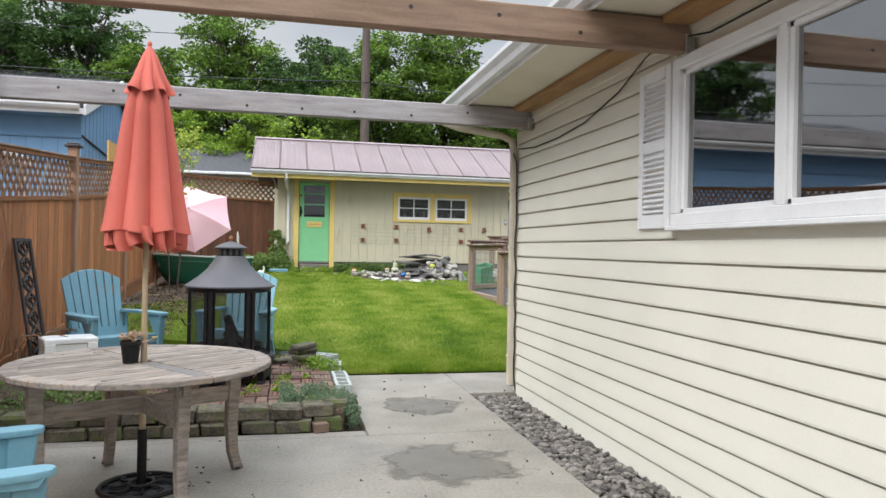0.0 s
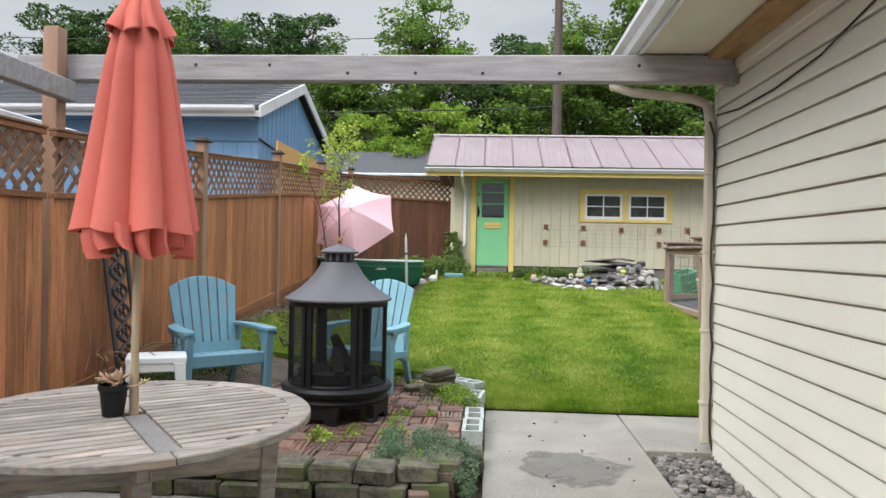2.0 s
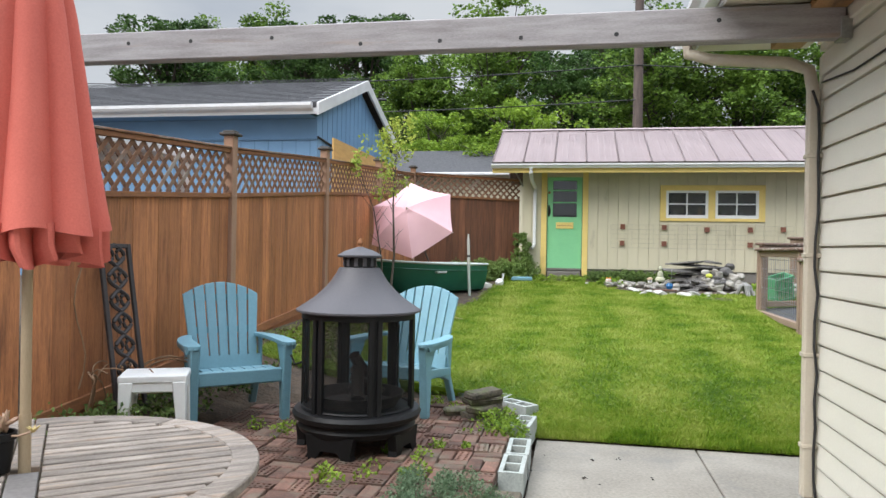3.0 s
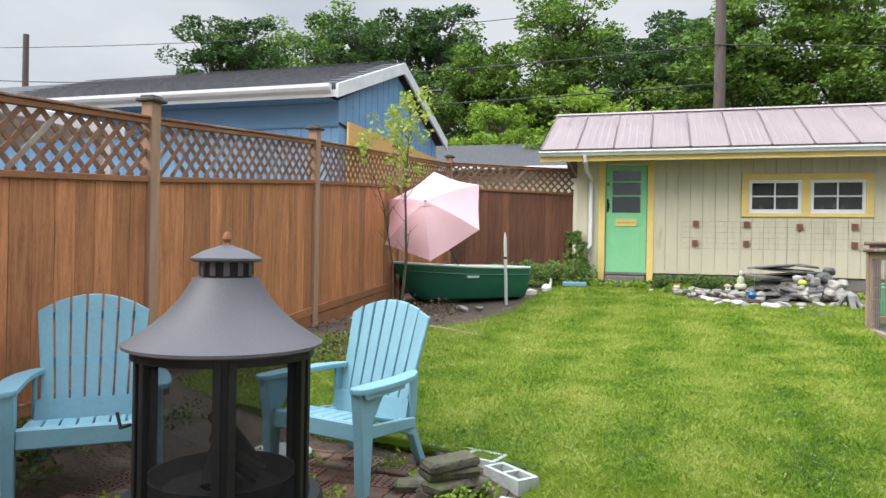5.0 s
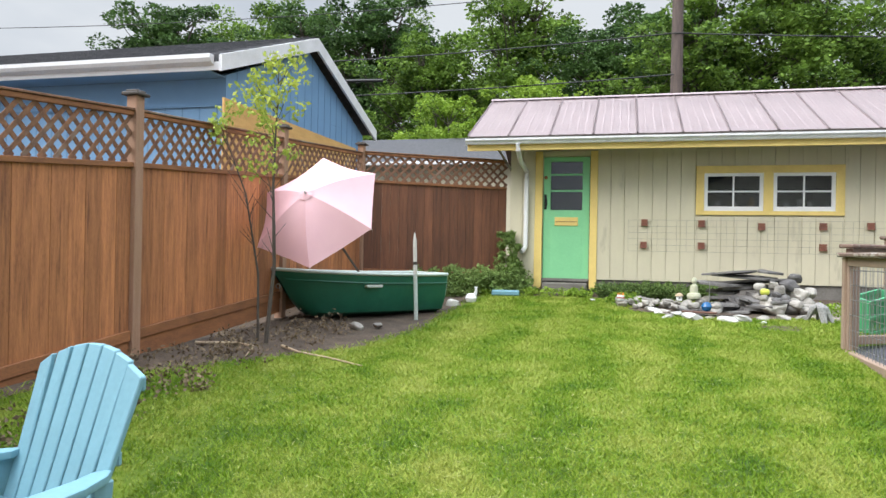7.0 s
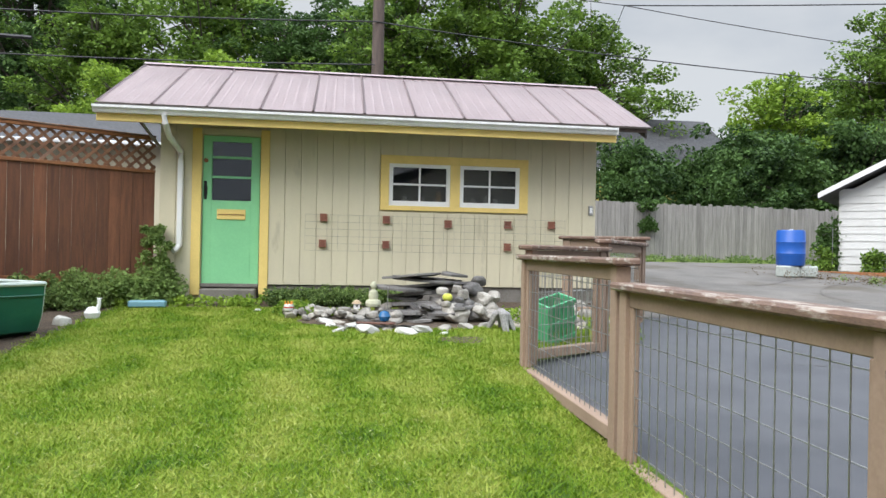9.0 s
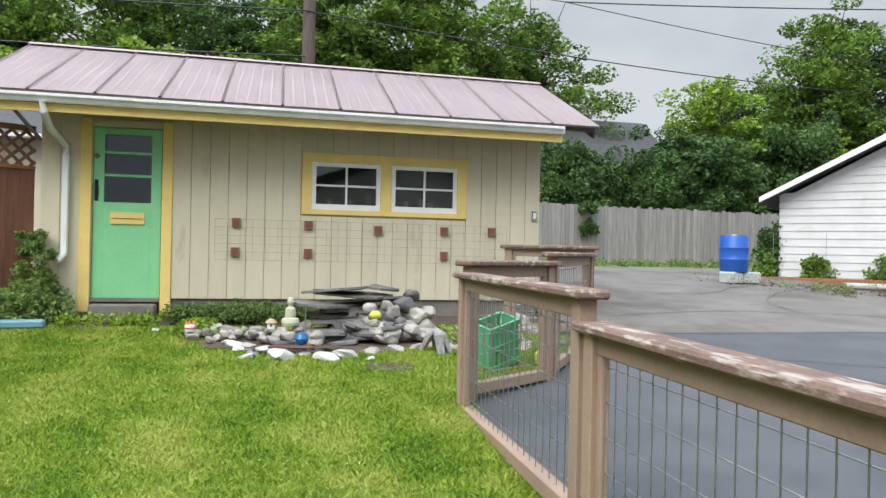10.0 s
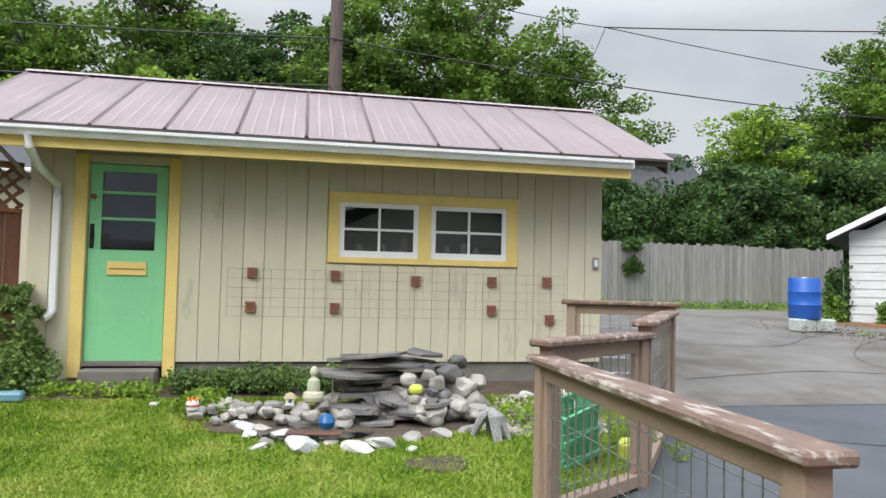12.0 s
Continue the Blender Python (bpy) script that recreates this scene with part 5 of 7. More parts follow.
part("bed", box((-1.75, 5.84, -0.1), (0.50, 8.95, TZ - 0.035)), M_soil, terrace)
bricks = [meshed("brick", box((-0.098, -0.046, -0.05), (0.098, 0.046, 0.0), 0.006), M_brick) for k in range(1)]


def cored_brick():
    """A brick laid with its three rows of core holes up."""
    bm = box((-0.098, -0.046, -0.05), (0.098, 0.046, -0.012), 0.0)
    for y0, y1 in ((-0.046, -0.032), (-0.012, 0.012), (0.032, 0.046)):
        bm_box(bm, (-0.098, y0, -0.012), (0.098, y1, 0.0))
    for k in range(6):
        x = -0.098 + k * 0.0364
        bm_box(bm, (x, -0.032, -0.012), (x + 0.014, -0.012, -0.0005))
        bm_box(bm, (x, 0.012, -0.012), (x + 0.014, 0.032, -0.0005))
    return meshed("brick", bm, M_brick)


cored = cored_brick()
count = 0
for i in range(11):
    for j in range(15):
        cx, cy = -1.65 + i * 0.204, 5.96 + j * 0.204
        flip = (i + j) % 2
        for k in (-1, 1):
            u, v = (cx, cy + k * 0.051) if not flip else (cx + k * 0.051, cy)
            if count < 320:
                m = pose(u + rng.normal(0, 0.004), v + rng.normal(0, 0.004), TZ + rng.normal(0, 0.005), rng.normal(0, 1.2), rng.normal(0, 1.2), (90 if flip else 0) + rng.normal(0, 2))
                piece("brick", cored if rng.uniform() < 0.42 else bricks[0], terrace, m)
                count += 1

rw = empty("retaining_wall", None, "low mossy retaining wall of stacked concrete blocks", "retaining wall", "", "structure")
for course in range(2):
    x = -2.45 + 0.13 * course
    while x < 0.26 - 0.06 * course:
        w = rng.uniform(0.24, 0.31)
        me = block_mesh("block", rng, w - 0.012, 0.22, 0.098, M_block)
        dy = 0.35 * max(0, x + 0.05) if course else 0.25 * max(0, x)
        piece("block", me, rw, pose(x + w / 2, 5.79 + 0.03 * course + dy + rng.normal(0, 0.006), 0.0 + 0.1 * course, 0, 0, rng.normal(0, 2)))
        x += w
for k, (x, y) in enumerate([(0.43, 6.02), (0.52, 6.26), (0.56, 6.52)]):
    for c in range(2):
        if c == 0 or k == 0:
            piece("block", block_mesh("block", rng, 0.22, 0.25, 0.098, M_block), rw, pose(x, y, 0.1 * c, 0, 0, rng.normal(0, 3)))
t = empty("loose_brick", pose(0.30, 5.72, 0.0, 0, 0, 12), "single red brick lying at the wall's corner", "brick")
part("body", box((-0.06, -0.05, 0), (0.06, 0.05, 0.075), 0.006), M_brick, t)


def cinder_block(m, L=0.40, W=0.155, H=0.17, holes=3):
    t = empty("cinder_block", m, "pale green-white cinder block with open cores", "cinder block", "cinder blocks")
    bm = bmesh.new()
    bm_box(bm, (-L / 2, -W / 2, 0), (L / 2, -W / 2 + 0.028, H))
    bm_box(bm, (-L / 2, W / 2 - 0.028, 0), (L / 2, W / 2, H))
    for k in range(holes + 1):
        x = -L / 2 + 0.014 + k * (L - 0.028) / holes
        bm_box(bm, (x - 0.014, -W / 2 + 0.028, 0), (x + 0.014, W / 2 - 0.028, H))
    part("shell", bm, M_cinder, t)
    part("soil_fill", box((-L / 2 + 0.02, -W / 2 + 0.03, 0), (L / 2 - 0.02, W / 2 - 0.03, H - 0.05)), M_soil, t)
    return t


cinder_block(pose(0.58, 7.05, -0.02, 0, 0, 90), holes=2)
cinder_block(pose(0.585, 7.46, -0.02, 0, 0, 91), holes=2)
cinder_block(pose(0.57, 8.12, 0.0, 0, 0, 84), L=0.36, holes=2)
cinder_block(pose(0.16, 8.98, 0.02, 0, 0, -16), L=0.46, W=0.2, holes=2)
cinder_block(pose(0.48, 8.72, 0.01, 0, 0, -40), L=0.34, holes=2)
cinder_block(pose(-0.28, 9.10, 0.02, 0, 0, -10), L=0.34, W=0.17, holes=2)
for k, (x, y, z, r) in enumerate([(0.20, 8.28, TZ, 50), (0.24, 8.26, TZ + 0.055, 60), (0.22, 8.28, TZ + 0.11, 38), (0.05, 8.34, TZ, 20), (0.30, 8.40, TZ, 70), (0.23, 8.27, TZ + 0.165, 48)]):
    t = empty("paving_stone", pose(x, y, z, 0, 0, r), "loose worn paving stone stacked on the terrace", "paving stone", "stacked paving stones")
    ob = piece("slab", block_mesh("slab", rng, 0.32, 0.15, 0.052, M_block), t, pose(0, 0, 0))
t = empty("stepping_disc", pose(-1.02, 8.62, TZ), "round pale concrete disc behind the fire pit", "disc")
part("disc", lathe([(0.001, 0), (0.2, 0), (0.205, 0.01), (0.205, 0.03), (0.195, 0.04), (0.001, 0.04)], 28), M_cinder, t)


def cover(name, n, spots, size, material, label, cat, seed, kind="stuff", flat=0.2):
    rg = np.random.default_rng(seed)
    return tagged(new(name, leaf_mesh(name, n, [s[:3] for s in spots], [s[3] for s in spots], size, rg, material, flat)), label, cat, "", kind)


rg = np.random.default_rng(31)
cover("ground_cover", 9000, [(rg.uniform(0.0, 0.55), rg.uniform(5.95, 6.6), TZ + 0.035 + rg.uniform(0, 0.02), 0.06) for k in range(40)] + [(0.54 + rg.uniform(-0.05, 0.07), rg.uniform(5.85, 6.45), rg.uniform(0.02, 0.15), 0.05) for k in range(22)],
      0.017, M_sedum, "silvery green creeping ground cover spilling over the wall", "ground cover", 41)
cover("weeds", 3500, [(rg.uniform(-1.7, 0.45), rg.uniform(6, 8.8), TZ + 0.005, rg.uniform(0.03, 0.09)) for k in range(34)] + [(0.45 + rg.uniform(-0.2, 0.1), 7.95 + rg.uniform(-0.2, 0.25), TZ + 0.02, 0.10) for k in range(14)],
      0.03, M_leaf3, "small green weeds between the bricks", "weeds", 42)
cover("border_weeds", 5000, [(rg.uniform(-2.4, -1.75), rg.uniform(6.0, 9.0), ground_z(7.0, -2.1) + 0.0, rg.uniform(0.05, 0.15)) for k in range(60)] + [(rg.uniform(-2.4, -1.0), rg.uniform(5.9, 6.4), 0.2, rg.uniform(0.05, 0.12)) for k in range(25)],
      0.04, M_ivy, "tangled weeds along the fence foot", "weeds", 43)
cover("litter", 5000, [(rg.uniform(-2.35, -1.4), yy, ground_z(yy, -1.9) + 0.0, rg.uniform(0.08, 0.2)) for yy in rg.uniform(9.2, 14.5, 90)], 0.035, mat("dry leaf litter", (0.23, 0.17, 0.10), (0.08, 0.055, 0.035), 0.9, world_space=True), "dry twigs and leaf litter under the fence", "leaf litter", 44)


# ---- patio table, umbrella ----
def patio_table():
    m = pose(-0.82, 4.55, 0, 0, 0, 38)
    t = empty("patio_table", m, "round weathered teak patio table with slatted top", "table")
    t.scale = (0.97, 0.97, 1.03)
    R, z0, z1 = 0.77, 0.712, 0.745
    n = 19
    w = 2 * (R - 0.10) / n
    r = R - 0.105
    for k in range(n):
        y = -r + (k + 0.5) * 2 * r / n
        h = math.sqrt(max(0.0, r * r - y * y)) + 0.01
        w = 2 * r / n
        spans = [(-h, -0.052), (0.052, h)] if h > 0.08 else []
        for a, b in spans:
            part("slat", box((a, y - w / 2 + 0.0085, z0 + 0.006), (b, y + w / 2 - 0.0085, z1 - 0.002), 0.003), M_tablewood, t)
    part("centre_board", box((-0.045, -r, z0 + 0.004), (0.045, -0.03, z1 - 0.004), 0.003), M_greytable, t, "dark grey centre board")
    part("far_board", box((-0.045, 0.03, z0 + 0.004), (0.045, r, z1 - 0.004), 0.003), M_tablewood, t)
    for k in range(8):
        a0, a1 = 2 * math.pi * k / 8 + 0.004, 2 * math.pi * (k + 1) / 8 - 0.004
        out = [(R * math.cos(a0 + (a1 - a0) * i / 8), R * math.sin(a0 + (a1 - a0) * i / 8)) for i in range(9)]
        inn = [((R - 0.10) * math.cos(a0 + (a1 - a0) * i / 8), (R - 0.10) * math.sin(a0 + (a1 - a0) * i / 8)) for i in range(8, -1, -1)]
        bm = prism(out + inn, z0, z1, "z")
        bmesh.ops.bevel(bm, geom=[e for e in bm.edges if abs(e.verts[0].co.z - e.verts[1].co.z) < 1e-5], offset=0.005, segments=1, affect="EDGES")
        part("rim_segment", bm, M_tablewood, t)
    for k in range(4):
        a = radians(-8 + 90 * k)
        d = Vector((math.cos(a), math.sin(a), 0))
        bm = bmesh.new()
        prev = None
        for z, rad, s in ((0.712, 0.60, 0.042), (0.55, 0.60, 0.040), (0.3, 0.585, 0.036), (0.12, 0.60, 0.034), (0.0, 0.64, 0.034)):
            ring = [bm.verts.new(d * (rad + s * sx) + Vector((-d.y, d.x, 0)) * s * sy * 0.85 + Vector((0, 0, z))) for sx, sy in ((-1, -1), (1, -1), (1, 1), (-1, 1))]
            if prev:
                for i in range(4):
                    bm.faces.new((prev[i], prev[(i + 1) % 4], ring[(i + 1) % 4], ring[i]))
            else:
                bm.faces.new(ring)
            prev = ring
        bm.faces.new(prev[::-1])
        bmesh.ops.recalc_face_normals(bm, faces=bm.faces)
        bevel_all(bm, 0.005)
        lg = part("leg", bm, M_tablewood, t)
        part("foot", box((d.x * 0.638 - 0.03, d.y * 0.638 - 0.03, 0.0), (d.x * 0.638 + 0.03, d.y * 0.638 + 0.03, 0.02), 0.004), M_cable, lg)
    for a in (-8, 82):
        bm = box((-0.60, -0.016, 0.45), (0.60, 0.016, 0.545), 0.005)
        if a == 82:
            bm.free()
            bm = bmesh.new()
            bm_box(bm, (-0.60, -0.016, 0.45), (-0.02, 0.016, 0.545))
            bm_box(bm, (0.02, -0.016, 0.45), (0.60, 0.016, 0.545))
        bmesh.ops.transform(bm, matrix=Matrix.Rotation(radians(a), 4, "Z"), verts=bm.verts)
        part("stretcher", bm, M_tablewood, t)
        bm = box((-0.66, -0.02, 0.645), (0.66, 0.02, 0.70), 0.004)
        bmesh.ops.transform(bm, matrix=Matrix.Rotation(radians(a), 4, "Z") @ Matrix.Translation((0, 0, -0.003 * (a > 0))), verts=bm.verts)
        part("apron", bm, M_tablewood, t)


M_greytable = mat("grey table board", (0.20, 0.185, 0.175), (0.13, 0.12, 0.112), 0.8, 4, 50, 0.2)
patio_table()


def closed_umbrella():
    t = empty("patio_umbrella", pose(-0.82, 4.55, 0), "closed coral canvas patio umbrella on a wooden pole", "umbrella")
    part("pole", tube([(0, 0, 0.06), (0, 0, 0.95)], 0.019, 12), M_pole, t, "", True)
    part("upper_pole", tube([(0, 0, 0.95), (0, 0, 2.64)], 0.0165, 12), M_pole, t, "", True)
    part("base_tube", tube([(0, 0, 0.03), (0, 0, 0.36)], 0.028, 12), M_black, t, "black steel tube", True)
    # folded canopy: deep pleats, pushed out where folds overlap
    def folds(prof, pleats, depth, seed):
        rgx = np.random.default_rng(seed)
        ph = rgx.uniform(0, 6.28, 4)
        bm = bmesh.new()
        seg = 112
        rings = []
        for r, z, dp in prof:
            ring = []
            for k in range(seg):
                a = 2 * math.pi * k / seg
                s = math.sin(pleats * a / 2 + ph[0] + 0.35 * math.sin(2 * a + ph[1]))
                f = 1 + dp * depth * (abs(s) * 2 - 1) + 0.05 * dp * math.sin(3 * a + ph[2] + z)
                ring.append(bm.verts.new((r * f * math.cos(a + 0.10 * dp), r * f * math.sin(a + 0.10 * dp), z + 0.012 * dp * math.sin(5 * a + ph[3]))))
            rings.append(ring)
        for a, b in zip(rings, rings[1:]):
            for k in range(seg):
                bm.faces.new((a[k], a[(k + 1) % seg], b[(k + 1) % seg], b[k]))
        bmesh.ops.recalc_face_normals(bm, faces=bm.faces)
        return bm
    c = part("canopy", folds([(0.03, 2.60, 0.1), (0.085, 2.46, 0.5), (0.125, 2.25, 0.8), (0.155, 2.0, 1), (0.185, 1.78, 1), (0.212, 1.60, 1), (0.222, 1.545, 1.0), (0.19, 1.545, 1.0)], 9, 0.16, 1), M_coral, t, "coral pleated canvas", True)
    part("vent", folds([(0.012, 2.665, 0.0), (0.045, 2.60, 0.4), (0.085, 2.48, 0.8), (0.125, 2.385, 1.2), (0.122, 2.38, 1.2)], 8, 0.16, 2), M_coral, c, "", True)
    part("valance", folds([(0.20, 1.57, 1), (0.195, 1.50, 1.2), (0.17, 1.455, 2.2), (0.165, 1.46, 2.2)], 15, 0.16, 3), M_coral, c, "frilled hem", True)
    part("finial", lathe([(0.001, 2.70), (0.012, 2.69), (0.014, 2.675), (0.008, 2.66), (0.001, 2.66)], 12), M_coral, t)
    b = empty("umbrella_stand", pose(-0.82, 4.55, 0), "black cast iron umbrella stand with scrolls", "umbrella stand")
    def ring(R, r, z):
        return tube([(R * math.cos(2 * math.pi * k / 32), R * math.sin(2 * math.pi * k / 32), z) for k in range(33)], r, 6)
    part("outer_ring", ring(0.235, 0.016, 0.018), M_black, b, "", True)
    part("inner_ring", ring(0.07, 0.012, 0.035), M_black, b, "", True)
    part("plate", lathe([(0.001, 0.0), (0.23, 0.0), (0.23, 0.008), (0.06, 0.022), (0.001, 0.022)], 32), M_black, b)
    for k in range(8):
        a = 2 * math.pi * k / 8
        part("scroll", tube([(0.07 * math.cos(a), 0.07 * math.sin(a), 0.032), (0.12 * math.cos(a + 0.25), 0.12 * math.sin(a + 0.25), 0.028), (0.17 * math.cos(a + 0.15), 0.17 * math.sin(a + 0.15), 0.024), (0.19 * math.cos(a - 0.12), 0.19 * math.sin(a - 0.12), 0.022), (0.235 * math.cos(a), 0.235 * math.sin(a), 0.02)], 0.008, 6), M_black, b, "", True)


closed_umbrella()


def succulent_pot():
    t = empty("plant_pot", pose(-0.885, 4.50, 0.767), "black plastic pot with a pinkish succulent", "potted plant")
    part("pot", lathe([(0.001, 0.0), (0.043, 0.0), (0.055, 0.105), (0.061, 0.108), (0.061, 0.13), (0.054, 0.13), (0.052, 0.112), (0.001, 0.112)], 24), M_black, t, "", True)
    rgx = random.Random(6)
    leaf = []
    for k in range(46):
        a, e = rgx.uniform(0, 6.28), rgx.uniform(0.15, 1.3)
        c = Vector((0.03 * math.cos(a * 3), 0.03 * math.sin(a * 3), 0.125 + rgx.uniform(0, 0.03)))
        d = Vector((math.cos(a) * math.cos(e), math.sin(a) * math.cos(e), math.sin(e)))
        part("leaf", tube([c, c + d * 0.028, c + d * 0.05], [0.006, 0.008, 0.001], 5), M_succ, t)
    part("stem", tube([(0.04, 0, 0.12), (0.09, 0.0, 0.125), (0.13, 0.01, 0.14)], 0.004, 5), M_succ, t)
    for k in range(8):
        part("leaf", tube([(0.13, 0.01, 0.14), (0.13 + 0.02 * math.cos(k), 0.01 + 0.02 * math.sin(k), 0.155)], [0.006, 0.001], 5), M_succ2, t)


M_succ2 = mat("pale yellow succulent", (0.58, 0.46, 0.20), (0.42, 0.32, 0.13), 0.6)
succulent_pot()


# ---- chairs and stool ----
def adirondack(m, material, label):
    """Moulded plastic garden chair; faces -y, foot of the front legs at y = -0.3."""
    t = empty("adirondack_chair", m, label, "chair", "blue garden chairs")
    t.scale = (1.09, 1.05, 1.09)
    # seat: curved slab with slots
    n = 6
    for k in range(7):
        x0, x1 = -0.25 + k * 0.0725, -0.25 + (k + 1) * 0.0725 - 0.009
        prof = [(-0.31, 0.345), (-0.29, 0.372), (-0.12, 0.365), (0.08, 0.31), (0.22, 0.265), (0.22, 0.245), (0.08, 0.29), (-0.12, 0.343), (-0.29, 0.348)]
        part("seat_slat", bevel_all(prism(prof, x0, x1, "x"), 0.003), material, t)
    part("seat_front", box((-0.29, -0.325, 0.27), (0.29, -0.295, 0.372), 0.010), material, t)
    part("seat_base", prism([(-0.30, 0.335), (0.22, 0.235), (0.22, 0.22), (-0.30, 0.30)], -0.27, 0.27, "x"), material, t)
    # back: fan of slats with arched top
    back = part("backrest", prism([(0.155, 0.262), (0.185, 0.258), (0.225, 0.40), (0.198, 0.405)], -0.265, 0.265, "x"), material, t)
    hgts = [0.86, 0.905, 0.93, 0.94, 0.93, 0.905, 0.86]
    for k in range(7):
        u = k - 3
        bm = bmesh.new()
        pts = []
        for z, sp, w in ((0.26, 0.068, 0.060), (0.55, 0.074, 0.065), (hgts[k] - 0.02, 0.082, 0.072)):
            y = 0.17 + (z - 0.26) * 0.36
            pts.append((u * sp, y, z, w, 0.0))
        prev = None
        for i, (x, y, z, w, _) in enumerate(pts):
            za, zc = (0.945 - 1.15 * (x - w / 2) ** 2, 0.945 - 1.15 * (x + w / 2) ** 2) if i == 2 else (z, z)
            ring = [bm.verts.new(p) for p in ((x - w / 2, y, za), (x + w / 2, y, zc), (x + w / 2, y + 0.024, zc), (x - w / 2, y + 0.024, za))]
            if prev:
                for j in range(4):
                    bm.faces.new((prev[j], prev[(j + 1) % 4], ring[(j + 1) % 4], ring[j]))
            else:
                bm.faces.new(ring)
            prev = ring
        bm.faces.new(prev[::-1])
        bmesh.ops.recalc_face_normals(bm, faces=bm.faces)
        bevel_all(bm, 0.004)
        part("back_slat", bm, material, t)
    for z, w in ((0.56, 0.50), (0.80, 0.52)):
        y = 0.17 + (z - 0.26) * 0.36
        part("back_bar", box((-w / 2, y + 0.036, z), (w / 2, y + 0.058, z + 0.05), 0.006), material, t)
    for s in (-1, 1):
        # flat arm that bows outwards from the back to a rounded end
        out = [(0.245, 0.30), (0.30, 0.24), (0.352, 0.12), (0.378, -0.02), (0.385, -0.18), (0.382, -0.33), (0.365, -0.39), (0.33, -0.41), (0.295, -0.40), (0.275, -0.36), (0.272, -0.18), (0.268, 0.0), (0.252, 0.14), (0.225, 0.24)]
        bm = prism([(s * x, y) for x, y in out], 0.532, 0.560, "z")
        part("arm", bevel_all(bm, 0.008, 2), material, t)
        part("arm_lip", bevel_all(prism([(-0.375, 0.54), (0.0, 0.535), (0.0, 0.51), (-0.35, 0.50)], s * 0.345, s * 0.372, "x"), 0.004), material, t)
        leg = [(-0.385, 0.535), (-0.265, 0.535), (-0.255, 0.30), (-0.275, 0.0), (-0.335, 0.0), (-0.355, 0.30)]
        part("front_leg", bevel_all(prism(leg, s * 0.285, s * 0.345, "x"), 0.008), material, t)
        part("leg_flare", bevel_all(prism([(-0.345, 0.44), (-0.30, 0.53), (-0.12, 0.53), (-0.24, 0.36)], s * 0.30, s * 0.33, "x"), 0.005), material, t)
        rear = [(0.12, 0.30), (0.24, 0.30), (0.40, 0.0), (0.34, 0.0), (0.24, 0.19), (0.10, 0.24)]
        part("rear_leg", bevel_all(prism(rear, s * 0.225, s * 0.275, "x"), 0.006), material, t)
        part("side_rail", bevel_all(prism([(-0.28, 0.345), (0.24, 0.30), (0.24, 0.24), (-0.28, 0.27)], s * 0.268, s * 0.292, "x"), 0.005), material, t)
        part("arm_stay", bevel_all(prism([(0.20, 0.535), (0.28, 0.535), (0.26, 0.30), (0.20, 0.30)], s * 0.262, s * 0.282, "x"), 0.005), material, t)
    return t


adirondack(pose(-1.72, 7.72, 0.17, 0, 0, 40), M_chair, "dusty blue plastic slatted garden chair by the fence")
adirondack(pose(-0.48, 8.50, TZ, 0, 0, -14), M_chair2, "light blue plastic slatted garden chair beside the fire pit")
adirondack(pose(-1.37, 3.17, 0.0, 0, 0, 110), M_chair, "dusty blue plastic garden chair at the patio table")


def stool():
    t = empty("plastic_stool", pose(-1.90, 6.98, 0.17, 0, 0, 25), "white moulded plastic step stool with draped top", "stool")
    bm = box((-0.22, -0.16, 0.40), (0.22, 0.16, 0.455), 0.0)
    bevel_all(bm, 0.022, 3)
    part("top", bm, M_plastic_white, t, "", True)
    part("apron", bevel_all(box((-0.205, -0.15, 0.335), (0.205, 0.15, 0.41)), 0.01), M_plastic_white, t)
    for sx in (-1, 1):
        for sy in (-1, 1):
            bm = bmesh.new()
            prev = None
            for z, o, w in ((0.41, 0.0, 0.045), (0.2, 0.012, 0.035), (0.0, 0.022, 0.028)):
                cx, cy = sx * (0.168 + o), sy * (0.118 + o)
                ring = [bm.verts.new((cx + w * a, cy + w * b, z)) for a, b in ((-1, -1), (1, -1), (1, 1), (-1, 1))]
                if prev:
                    for j in range(4):
                        bm.faces.new((prev[j], prev[(j + 1) % 4], ring[(j + 1) % 4], ring[j]))
                else:
                    bm.faces.new(ring)
                prev = ring
            bm.faces.new(prev[::-1])
            bmesh.ops.recalc_face_normals(bm, faces=bm.faces)
            part("leg", bevel_all(bm, 0.006), M_plastic_white, t)


stool()


